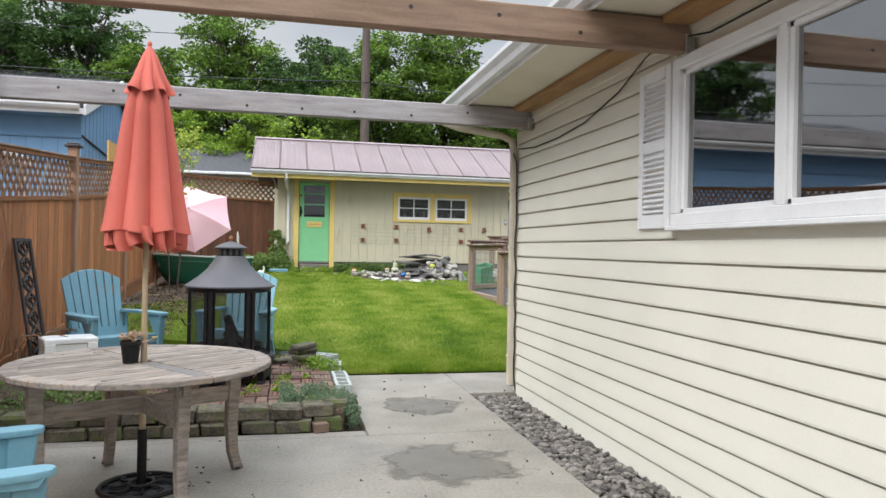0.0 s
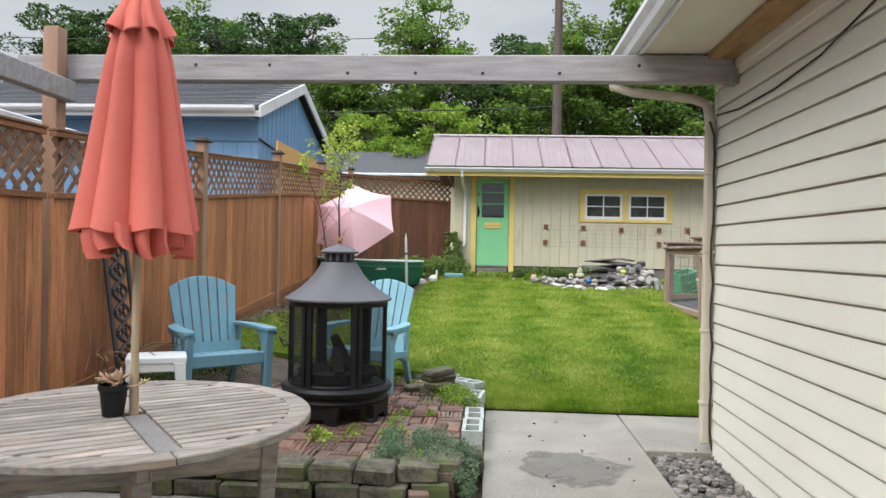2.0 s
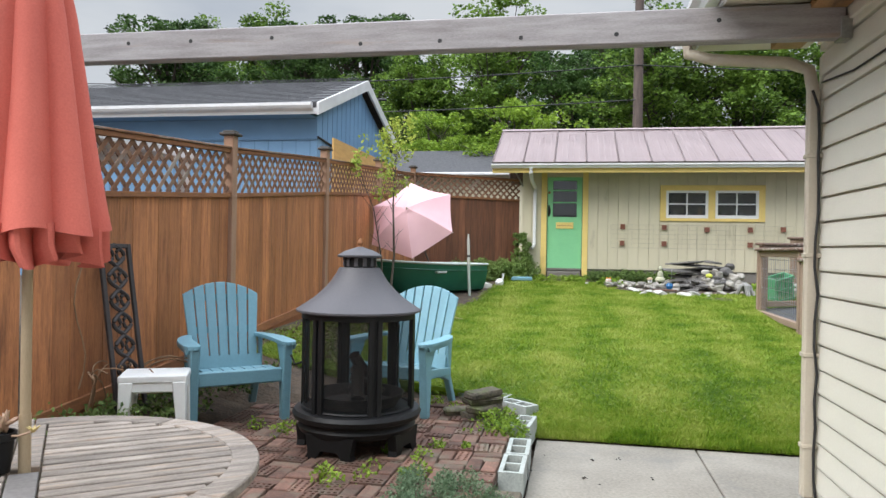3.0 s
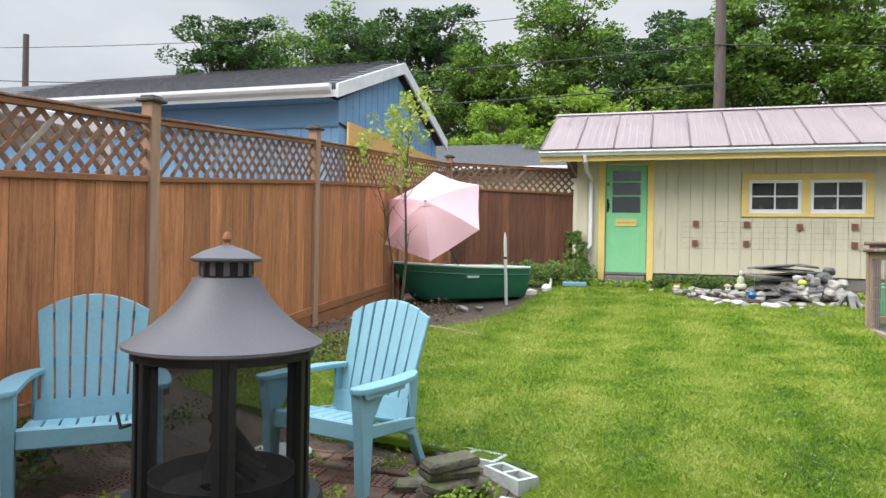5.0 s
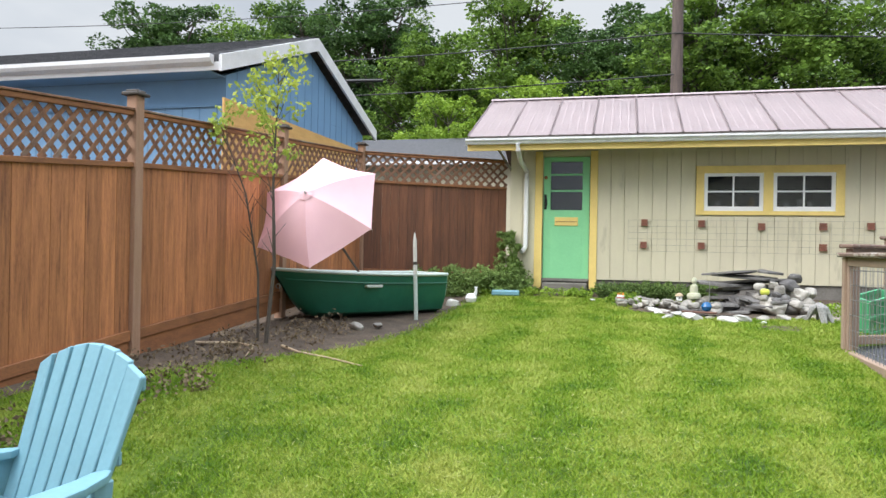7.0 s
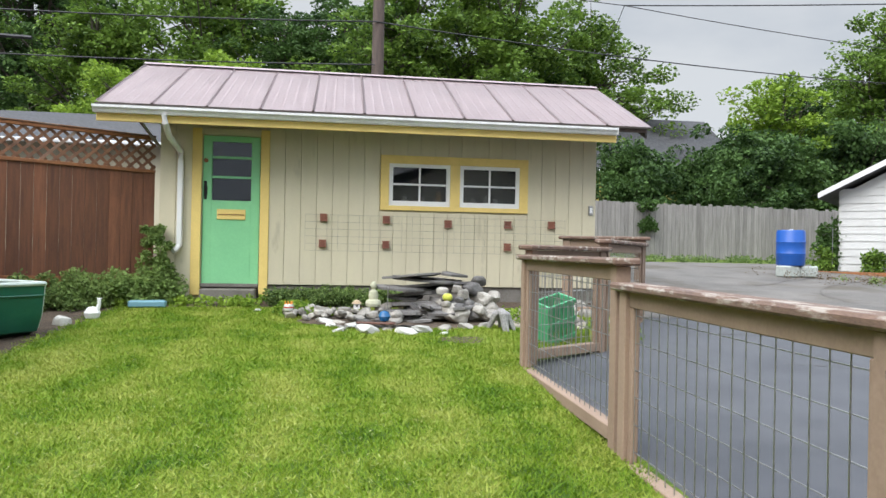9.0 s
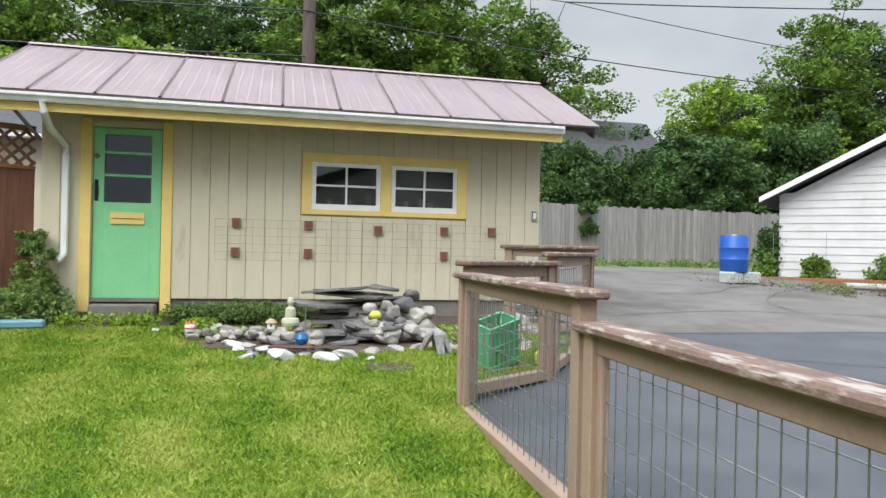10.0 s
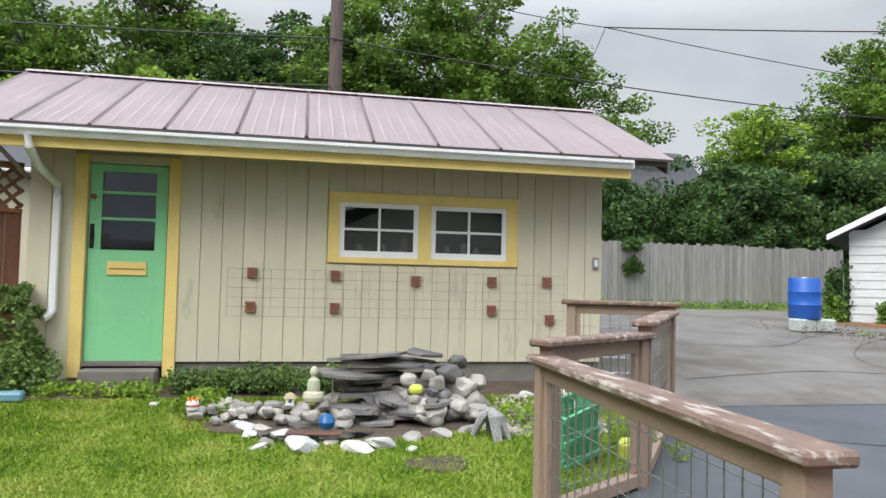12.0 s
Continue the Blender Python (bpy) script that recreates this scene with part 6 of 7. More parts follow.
# ---- fire pit ----
def fire_pit():
    t = empty("fire_pit", pose(-0.52, 7.23, TZ - 0.02, 0, 0, 34), "black steel outdoor fireplace with charcoal hood", "fire pit")
    t.scale = (1.04, 1.04, 0.99)
    part("base_ring", lathe([(0.001, 0.14), (0.34, 0.14), (0.375, 0.155), (0.39, 0.19), (0.375, 0.215), (0.38, 0.23), (0.415, 0.245), (0.425, 0.275), (0.41, 0.30), (0.36, 0.305), (0.001, 0.30)], 48), M_black, t, "", True)
    for k in range(4):
        a = radians(45 + 90 * k)
        bm = prism([(-0.17, 0.17), (0.17, 0.17), (0.15, 0.06), (0.17, 0.0), (0.10, 0.0), (0.06, 0.07), (-0.06, 0.07), (-0.10, 0.0), (-0.17, 0.0), (-0.15, 0.06)], -0.03, 0.03, "y")
        bmesh.ops.transform(bm, matrix=Matrix.Rotation(a, 4, "Z") @ Matrix.Translation((0, -0.335, 0)), verts=bm.verts)
        part("leg", bm, M_black, t)
    part("top_ring", lathe([(0.345, 0.92), (0.375, 0.92), (0.375, 0.975), (0.345, 0.975), (0.345, 0.92)], 48, False), M_black, t, "", True)
    for k in range(6):
        a = radians(30 + 60 * k)
        for off in (-0.075, 0.075):
            b = a + off
            bm = box((-0.016, -0.014, 0.30), (0.016, 0.014, 0.95), 0.003)
            bmesh.ops.transform(bm, matrix=Matrix.Rotation(b, 4, "Z") @ Matrix.Translation((0.362, 0, 0)) @ Matrix.Rotation(radians(90), 4, "Z"), verts=bm.verts)
            part("upright", bm, M_black, t)
        bm = box((-0.02, -0.008, 0.30), (0.02, 0.008, 0.95), 0.003)
        bmesh.ops.transform(bm, matrix=Matrix.Rotation(a, 4, "Z") @ Matrix.Translation((0.352, 0, 0)) @ Matrix.Rotation(radians(90), 4, "Z"), verts=bm.verts)
        part("upright_panel", bm, M_black, t)
        # curved screens of fine mesh between the uprights
        a0, a1 = a + 0.11, a + radians(60) - 0.11
        p = part("screen", curved(0.352, a0, a1, 0.31, 0.935, 8), M_meshscreen, t, "fine black spark mesh")
        for z in (0.305, 0.925):
            part("screen_bar", tube([(0.356 * math.cos(a0 + (a1 - a0) * i / 8), 0.356 * math.sin(a0 + (a1 - a0) * i / 8), z + 0.008) for i in range(9)], 0.010, 6), M_black, t)
    part("hood", lathe([(0.385, 0.955), (0.41, 0.965), (0.41, 0.978), (0.37, 1.005), (0.30, 1.055), (0.235, 1.115), (0.185, 1.175), (0.15, 1.235), (0.135, 1.265), (0.10, 1.268)], 56, False), M_hood, t, "charcoal flared hood", True)
    part("neck", lathe([(0.105, 1.262), (0.105, 1.345), (0.001, 1.345)], 32, False), M_black, t, "", True)
    for k in range(12):
        bm = box((0.105, -0.012, 1.275), (0.112, 0.012, 1.335))
        bmesh.ops.transform(bm, matrix=Matrix.Rotation(radians(30 * k), 4, "Z"), verts=bm.verts)
        part("vent_rib", bm, M_hood, t)
    part("cap", lathe([(0.135, 1.335), (0.148, 1.342), (0.148, 1.352), (0.09, 1.385), (0.03, 1.405), (0.02, 1.41), (0.001, 1.41)], 40), M_hood, t, "grey cap", True)
    part("finial", lathe([(0.001, 1.405), (0.014, 1.41), (0.01, 1.42), (0.02, 1.435), (0.018, 1.452), (0.008, 1.468), (0.001, 1.47)], 16), M_rail, t, "", True)
    part("fire_bowl", lathe([(0.001, 0.31), (0.25, 0.33), (0.30, 0.40), (0.31, 0.40), (0.26, 0.315), (0.001, 0.304)], 32), M_ember, t)
    rgx = random.Random(8)
    for k in range(5):
        a = rgx.uniform(0, 6.28)
        p = Vector((0.16 * math.cos(a), 0.16 * math.sin(a), 0.38))
        part("log", tube([p, Vector((-0.04 * math.cos(a), -0.04 * math.sin(a), 0.46 + 0.05 * k))], [0.045, 0.038], 9), M_ember, t)
    part("latch", tube([(-0.37, 0.02, 0.62), (-0.41, 0.05, 0.60), (-0.43, 0.09, 0.66)], 0.008, 6), M_black, t)


def curved(R, a0, a1, z0, z1, n):
    bm = bmesh.new()
    lo = [bm.verts.new((R * math.cos(a0 + (a1 - a0) * i / n), R * math.sin(a0 + (a1 - a0) * i / n), z0)) for i in range(n + 1)]
    hi = [bm.verts.new((v.co.x, v.co.y, z1)) for v in lo]
    for i in range(n):
        bm.faces.new((lo[i], lo[i + 1], hi[i + 1], hi[i]))
    return bm


def mesh_screen_mat():
    m = bpy.data.materials.new("spark mesh")
    m.use_nodes = True
    n, l = m.node_tree.nodes, m.node_tree.links
    b = n["Principled BSDF"]
    b.inputs["Base Color"].default_value = (0.02, 0.02, 0.02, 1)
    b.inputs["Roughness"].default_value = 0.5
    tr = n.new("ShaderNodeBsdfTransparent")
    mx = n.new("ShaderNodeMixShader")
    mx.inputs[0].default_value = 0.52
    b.inputs["Specular IOR Level"].default_value = 0.1
    l.new(b.outputs[0], mx.inputs[1]), l.new(tr.outputs[0], mx.inputs[2])
    l.new(mx.outputs[0], n["Material Output"].inputs[0])
    return m


M_meshscreen = mesh_screen_mat()
fire_pit()


def iron_trellis():
    # tall scrolled panel leaning on the fence
    t = empty("iron_panel", pose(-2.16, 7.10, 0.32, -9, 0, 82), "dark scrolled iron panel leaning on the fence", "iron panel")
    W, H = 0.27, 1.20
    for x in (-W / 2, W / 2):
        part("side_bar", box((x - 0.018, -0.012, 0), (x + 0.018, 0.012, H), 0.003), M_iron, t)
    for z in (0.0, H - 0.03):
        part("cross_bar", box((-W / 2 + 0.018, -0.012, z), (W / 2 - 0.018, 0.012, z + 0.03), 0.003), M_iron, t)
    for k in range(7):
        z0 = 0.05 + k * 0.165
        for s in (-1, 1):
            pts = [(s * 0.085 * math.sin(math.pi * i / 10), 0, z0 + 0.155 * i / 10) for i in range(11)]
            part("scroll", tube(pts, 0.015, 6), M_iron, t)
            pts = [(s * (0.05 + 0.035 * math.cos(2 * math.pi * i / 10)), 0.004, z0 + 0.08 + 0.04 * math.sin(2 * math.pi * i / 10)) for i in range(9)]
            part("scroll", tube(pts, 0.013, 6), M_iron, t)


M_iron = mat("weathered dark iron", (0.045, 0.036, 0.034), (0.022, 0.018, 0.018), 0.7, 9, 60, 0.3)
iron_trellis()


def dry_vines():
    rgx = random.Random(12)
    t = empty("dry_vine", None, "dry brown vine stems trailing at the fence foot", "vine")
    for k in range(14):
        x, y = rgx.uniform(-2.36, -2.2), rgx.uniform(6.7, 7.5)
        z = ground_z(y, x)
        pts = [Vector((x, y, z))]
        d = Vector((rgx.uniform(-0.01, 0.05), rgx.uniform(-0.05, 0.05), 0.09))
        for i in range(7):
            pts.append(pts[-1] + d)
            d = d + Vector((rgx.uniform(-0.02, 0.03), rgx.uniform(-0.03, 0.03), -0.018))
        part("stem", tube([(max(-2.41, p.x), p.y, max(z, p.z)) for p in pts], 0.005, 5), M_vine, t)
    pts = [(-2.40 + 0.01 * math.sin(i), 6.85 + 0.05 * math.sin(i * 0.9), 0.5 + i * 0.12) for i in range(16)]
    part("stem", tube(pts, 0.006, 5), M_vine, t)


M_vine = mat("dry vine", (0.30, 0.18, 0.10), (0.19, 0.11, 0.06), 0.8)
dry_vines()

# ---- rock fountain by the shed ----
def strewn_rocks(specs, seed, group):
    """Separate stones at (x, y, z, sx, sy, sz, kind)."""
    rgx = np.random.default_rng(seed)
    for x, y, z, sx, sy, sz, kind in specs:
        mt = {"p": M_rock, "s": M_slate, "w": M_paleRock}[kind]
        t = new("rock", stone_mesh("rock", rgx, sx, sy, sz, mt, 3 if sx > 0.07 else 2))
        t.matrix_basis = pose(x, y, z, rgx.normal(0, 8), rgx.normal(0, 8), rgx.uniform(0, 360))
        tagged(t, {"p": "grey rounded river rock beside the fountain", "s": "dark slate rock of the fountain", "w": "white pale rock edging the fountain"}[kind], "rock", group)


M_paleRock = mat("white rocks", (0.58, 0.575, 0.53), (0.36, 0.355, 0.325), 0.8, 5, 50, 0.3, rand=0.2)


def slate_slab(x, y, z, sx, sy, sz, rot, tilt, seed):
    rgx = np.random.default_rng(seed)
    n = 7
    sz *= 0.62
    tilt *= 1.8
    out = []
    for k in range(n):
        a = 2 * math.pi * (k + rgx.uniform(-0.3, 0.3)) / n
        r = rgx.uniform(0.55, 1.18)
        out.append((sx * r * math.cos(a), sy * r * math.sin(a)))
    bm = prism(out, 0, sz, "z")
    bmesh.ops.bevel(bm, geom=[e for e in bm.edges], offset=sz * 0.08, segments=1, affect="EDGES")
    for v in bm.verts:
        v.co.z += 0.012 * noise.noise(v.co * 6 + Vector((seed, 0, 0)))
    t = new("slate_slab", meshed("slate_slab", bm, M_slate))
    t.matrix_basis = pose(x, y, z, tilt, tilt * 0.7, rot)
    tagged(t, "flat dark slate slab stacked in the rock fountain", "stone slab", "stacked slate slabs")


def fountain():
    gz = 0.78
    # stacked slabs, widest at the top
    for k, (x, y, z, sx, sy, sz, rot, tl) in enumerate([
            (3.30, 17.2, 0.80, 0.40, 0.30, 0.07, 10, 2), (2.95, 17.0, 0.80, 0.35, 0.25, 0.07, 60, -2), (3.35, 17.25, 0.88, 0.42, 0.3, 0.08, -20, 3), (3.0, 17.1, 0.88, 0.33, 0.25, 0.06, 30, 0),
            (3.25, 17.3, 0.97, 0.45, 0.3, 0.07, 5, -2), (3.5, 17.2, 1.0, 0.30, 0.26, 0.09, 80, 3), (3.0, 17.25, 1.04, 0.36, 0.26, 0.06, -15, 2), (3.4, 17.3, 1.10, 0.42, 0.28, 0.07, 15, -3),
            (3.05, 17.2, 1.16, 0.44, 0.30, 0.05, 8, 2), (3.45, 17.3, 1.20, 0.5, 0.3, 0.05, -5, -4), (3.30, 17.25, 1.265, 0.55, 0.32, 0.045, 3, 2), (3.2, 17.2, 1.325, 0.42, 0.26, 0.045, 12, -3), (3.62, 17.3, 1.34, 0.2, 0.18, 0.05, 20, 4)]):
        slate_slab(x, y, z - 0.02, sx, sy, sz, rot, tl, 100 + k)
    rgx = np.random.default_rng(55)
    for k in range(22):
        a = rgx.uniform(0, 1)
        slate_slab(2.55 + 1.2 * a, 16.95 + rgx.uniform(-0.22, 0.12), 0.76 + 0.34 * a * rgx.uniform(0.1, 1), rgx.uniform(0.14, 0.30), rgx.uniform(0.10, 0.18), 0.055, rgx.uniform(0, 360), rgx.normal(0, 7), 200 + k)
    sp = []
    # large stones heaped on the right shoulder
    for x, y, z, s in [(3.85, 17.2, 1.15, 0.15), (4.0, 17.2, 1.02, 0.17), (3.75, 17.0, 0.98, 0.14), (4.1, 17.15, 0.88, 0.18), (3.85, 16.9, 0.88, 0.17), (3.65, 17.05, 1.15, 0.10), (3.95, 17.25, 1.26, 0.11), (4.15, 17.3, 1.05, 0.13),
                       (3.6, 16.75, 0.88, 0.19), (4.05, 16.85, 0.86, 0.13), (3.7, 16.95, 1.1, 0.09), (3.45, 16.95, 1.0, 0.1)]:
        sp.append((x, y, z, s * 1.0, s * 0.85, s * 0.75, "s" if rgx.uniform() < 0.3 else "p"))
    for k in range(26):
        a = rgx.uniform(0, 1)
        s = rgx.uniform(0.05, 0.09)
        sp.append((3.45 + 0.7 * a, 16.85 + rgx.uniform(-0.15, 0.15), 0.84 + (1 - a) * rgx.uniform(0, 0.3), s * 1.2, s, s * 0.8, "s" if rgx.uniform() < 0.4 else "p"))
    # pale edging in front
    for x, y, s, kd in [(2.52, 16.2, 0.20, "w"), (2.95, 16.1, 0.16, "w"), (3.15, 16.2, 0.17, "w"), (2.25, 16.35, 0.10, "p"), (2.12, 16.55, 0.11, "w"), (2.2, 16.7, 0.10, "p"), (2.35, 16.55, 0.10, "w"), (2.05, 16.75, 0.12, "w"), (2.2, 16.2, 0.09, "w"),
                        (3.4, 16.35, 0.13, "p"), (3.65, 16.45, 0.15, "p"), (3.9, 16.55, 0.13, "p"), (2.75, 16.3, 0.09, "p"), (3.35, 16.1, 0.07, "w")]:
        s *= 0.85
        sp.append((x, y, ground_z(y) + s * 0.18, s * 1.15, s * 0.8, s * 0.42, kd))
    # small rounded stones along the back left
    for k in range(80):
        x = rgx.uniform(1.5, 2.95)
        y = 17.0 + 0.15 * rgx.normal() + (2.9 - x) * 0.12
        s = rgx.uniform(0.035, 0.085)
        sp.append((x, y, ground_z(y) + s * 0.4 + rgx.uniform(0, 0.08), s * 1.2, s, s * 0.75, "p"))
    for k in range(16):
        x, y = rgx.uniform(4.1, 5.6), rgx.uniform(16.6, 17.9)
        s = rgx.uniform(0.06, 0.15)
        sp.append((x, y, ground_z(y) + s * 0.3, s * 1.2, s, s * 0.7, "p" if rgx.uniform() < 0.7 else "w"))
    strewn_rocks(sp, 77, "fountain rocks")
    # pond liner between the stones
    bm = bmesh.new()
    vs = [bm.verts.new((2.62 + 0.52 * math.cos(a), 16.62 + 0.34 * math.sin(a), 0.765)) for a in [2 * math.pi * k / 24 for k in range(24)]]
    bm.faces.new(vs)
    tagged(part("pond", bm, mat("dark pond water", (0.012, 0.013, 0.014), (0.008, 0.009, 0.01), 0.06, bump=0.02), None, "small dark pond in front of the rock stack"), "", "pond", "", "structure")
    # pebbles right of the heap
    n = 1500
    base = bmesh.new()
    bmesh.ops.create_icosphere(base, subdivisions=1, radius=1)
    bv = np.array([v.co[:] for v in base.verts])
    bf = np.array([[v.index for v in f.verts] for f in base.faces])
    base.free()
    x, y = rgx.uniform(4.05, 5.2, n), rgx.uniform(16.2, 17.6, n)
    keep = (x - 4.65) ** 2 / 0.5 + (y - 16.9) ** 2 / 0.42 < 1
    x, y = x[keep], y[keep]
    n = len(x)
    p = np.column_stack([x, y, [ground_z(v) + 0.02 for v in y]])
    s = rgx.uniform(0.014, 0.04, n)[:, None] * rgx.uniform(0.7, 1.3, (n, 3)) * np.array([1.1, 1.1, 0.7])
    V = bv[None] * s[:, None] + p[:, None]
    F = (bf[None] + (np.arange(n) * len(bv))[:, None, None]).reshape(-1, 3)
    tagged(new("pebbles", soup("pebbles", V.reshape(-1, 3).tolist(), F.tolist(), island_mat("mixed pebbles", (0.52, 0.46, 0.38), (0.14, 0.12, 0.10)))), "mixed brown and white pebbles beside the fountain", "pebbles", "", "stuff")
    # ornaments
    b = lathe([(0.001, 0), (0.12, 0.0), (0.135, 0.04), (0.12, 0.085), (0.075, 0.10), (0.082, 0.15), (0.07, 0.21), (0.035, 0.235), (0.03, 0.25), (0.05, 0.275), (0.052, 0.31), (0.03, 0.345), (0.001, 0.355)], 24)
    st = part("garden_statue", b, mat("mossy pale stone", (0.52, 0.52, 0.38), (0.38, 0.38, 0.27), 0.9), None, "small pale seated stone statue on the rocks", True)
    st.matrix_basis = pose(2.62, 17.05, 0.94)
    st.scale = (0.72, 0.72, 0.85)
    tagged(st, "", "statue")
    o = empty("garden_pot", pose(1.62, 16.95, 0.89), "small white and red pot with orange spikes", "pot")
    o.scale = (0.75, 0.75, 0.75)
    part("body", lathe([(0.001, 0), (0.06, 0.0), (0.075, 0.05), (0.065, 0.10), (0.001, 0.10)], 16), M_white, o, "", True)
    part("band", lathe([(0.074, 0.04), (0.079, 0.05), (0.074, 0.06)], 16, False), M_redpaint, o)
    for k in range(7):
        a = 0.9 * k
        part("spike", tube([(0.05 * math.cos(a), 0.05 * math.sin(a), 0.10), (0.062 * math.cos(a), 0.062 * math.sin(a), 0.15)], [0.015, 0.002], 6), M_orange, o)
    o = empty("bird_house", pose(2.42, 17.0, 0.91), "tiny white bird house with straw roof", "bird house")
    o.scale = (0.75, 0.75, 0.75)
    part("body", box((-0.05, -0.05, 0), (0.05, 0.05, 0.09), 0.006), M_white, o)
    part("roof", lathe([(0.085, 0.085), (0.05, 0.13), (0.001, 0.15)], 8, False), M_pole, o, "straw coloured roof")
    part("hole", tube([(0, -0.053, 0.05), (0, -0.045, 0.05)], 0.016, 10), M_cable, o)
    o = new("yellow_ball", stone_mesh("yellow_ball", np.random.default_rng(3), 0.065, 0.058, 0.05, M_lime, 2, 0.05, 0))
    o.matrix_basis = pose(3.48, 16.72, 1.08)
    tagged(o, "lime yellow painted stone on the rocks", "stone")
    o = empty("garden_ornament", pose(2.72, 16.42, 0.79), "blue glass ornament on a thin stake", "ornament")
    part("globe", lathe([(0.001, 0.02), (0.05, 0.04), (0.07, 0.09), (0.05, 0.14), (0.001, 0.155)], 16), M_blueglass, o, "", True)
    part("stake", tube([(0.03, 0, 0.0), (0.035, 0, 0.42)], 0.006, 5), M_wire, o)
    o = empty("rust_tray", pose(2.62, 16.32, 0.80, 0, 0, -12), "flat rusty metal tray by the pond", "tray")
    part("pan", bevel_all(box((-0.22, -0.05, 0), (0.22, 0.05, 0.02)), 0.008), M_rust, o)
    # draped grey cloth-like driftwood
    rg2 = random.Random(4)
    o = empty("driftwood", pose(4.05, 16.35, ground_z(16.35)), "grey weathered driftwood stump among the rocks", "driftwood")
    for k in range(9):
        a = rg2.uniform(0, 6.28)
        part("root", tube([(0, 0, 0.24), (0.07 * math.cos(a), 0.06 * math.sin(a), 0.18), (0.17 * math.cos(a), 0.13 * math.sin(a), 0.0)], [0.025, 0.045, 0.02], 7), M_drift, o)


M_redpaint = mat("red paint", (0.45, 0.05, 0.03))
M_orange = mat("orange paint", (0.75, 0.25, 0.03))
M_lime = mat("lime paint", (0.55, 0.58, 0.08))
M_blueglass = mat("blue glass", (0.02, 0.13, 0.32), rough=0.15)
M_drift = mat("silver driftwood", (0.36, 0.35, 0.34), (0.16, 0.155, 0.15), 0.85, 8, 50, 0.5)
fountain()

# ivy and plants along the shed and back fence
rg = np.random.default_rng(61)
cover("ivy", 16000, [(rg.uniform(1.28, 3.0), rg.uniform(17.85, 18.33), rg.uniform(0.88, 1.04), rg.uniform(0.05, 0.11)) for k in range(130)], 0.04, M_ivy, "dark green ivy along the shed foot", "ivy", 62)
sp = [(x, 17.12 + (x + 2.48) * 0.513 - 0.45 * rg.uniform(0, 1), 0, rg.uniform(0.07, 0.17)) for x in rg.uniform(-1.6, 0.12, 95)]
sp = [(x, y, ground_z(y) + rg.uniform(0.02, 0.34), r) for x, y, z, r in sp] + [(rg.uniform(-0.38, -0.02), rg.uniform(18.0, 18.3), rg.uniform(0.9, 1.85), rg.uniform(0.03, 0.10)) for k in range(34)]
cover("ivy_bush", 26000, sp, 0.045, M_ivy, "tangled green ivy and brambles by the fence corner", "ivy", 63)
cover("bed_weeds", 5000, [(rg.uniform(-0.6, 1.2), rg.uniform(17.75, 18.15), ground_z(18) + 0.02, rg.uniform(0.05, 0.12)) for k in range(26)] + [(rg.uniform(1.3, 1.8), rg.uniform(17.0, 17.9), ground_z(17.5) + 0.03, 0.12) for k in range(14)] + [(rg.uniform(4.2, 5.0), rg.uniform(16.3, 17.2), ground_z(16.8) + 0.05, 0.14) for k in range(12)],
      0.05, M_leaf3, "green weeds at the lawn's far border", "weeds", 64)
t = empty("blue_tray", pose(-0.15, 17.65, ground_z(17.6) + 0.02, 0, 0, 8), "faded blue plastic tray on the grass", "tray")
part("body", bevel_all(box((-0.22, -0.08, 0), (0.22, 0.08, 0.09)), 0.02), M_chair, t)


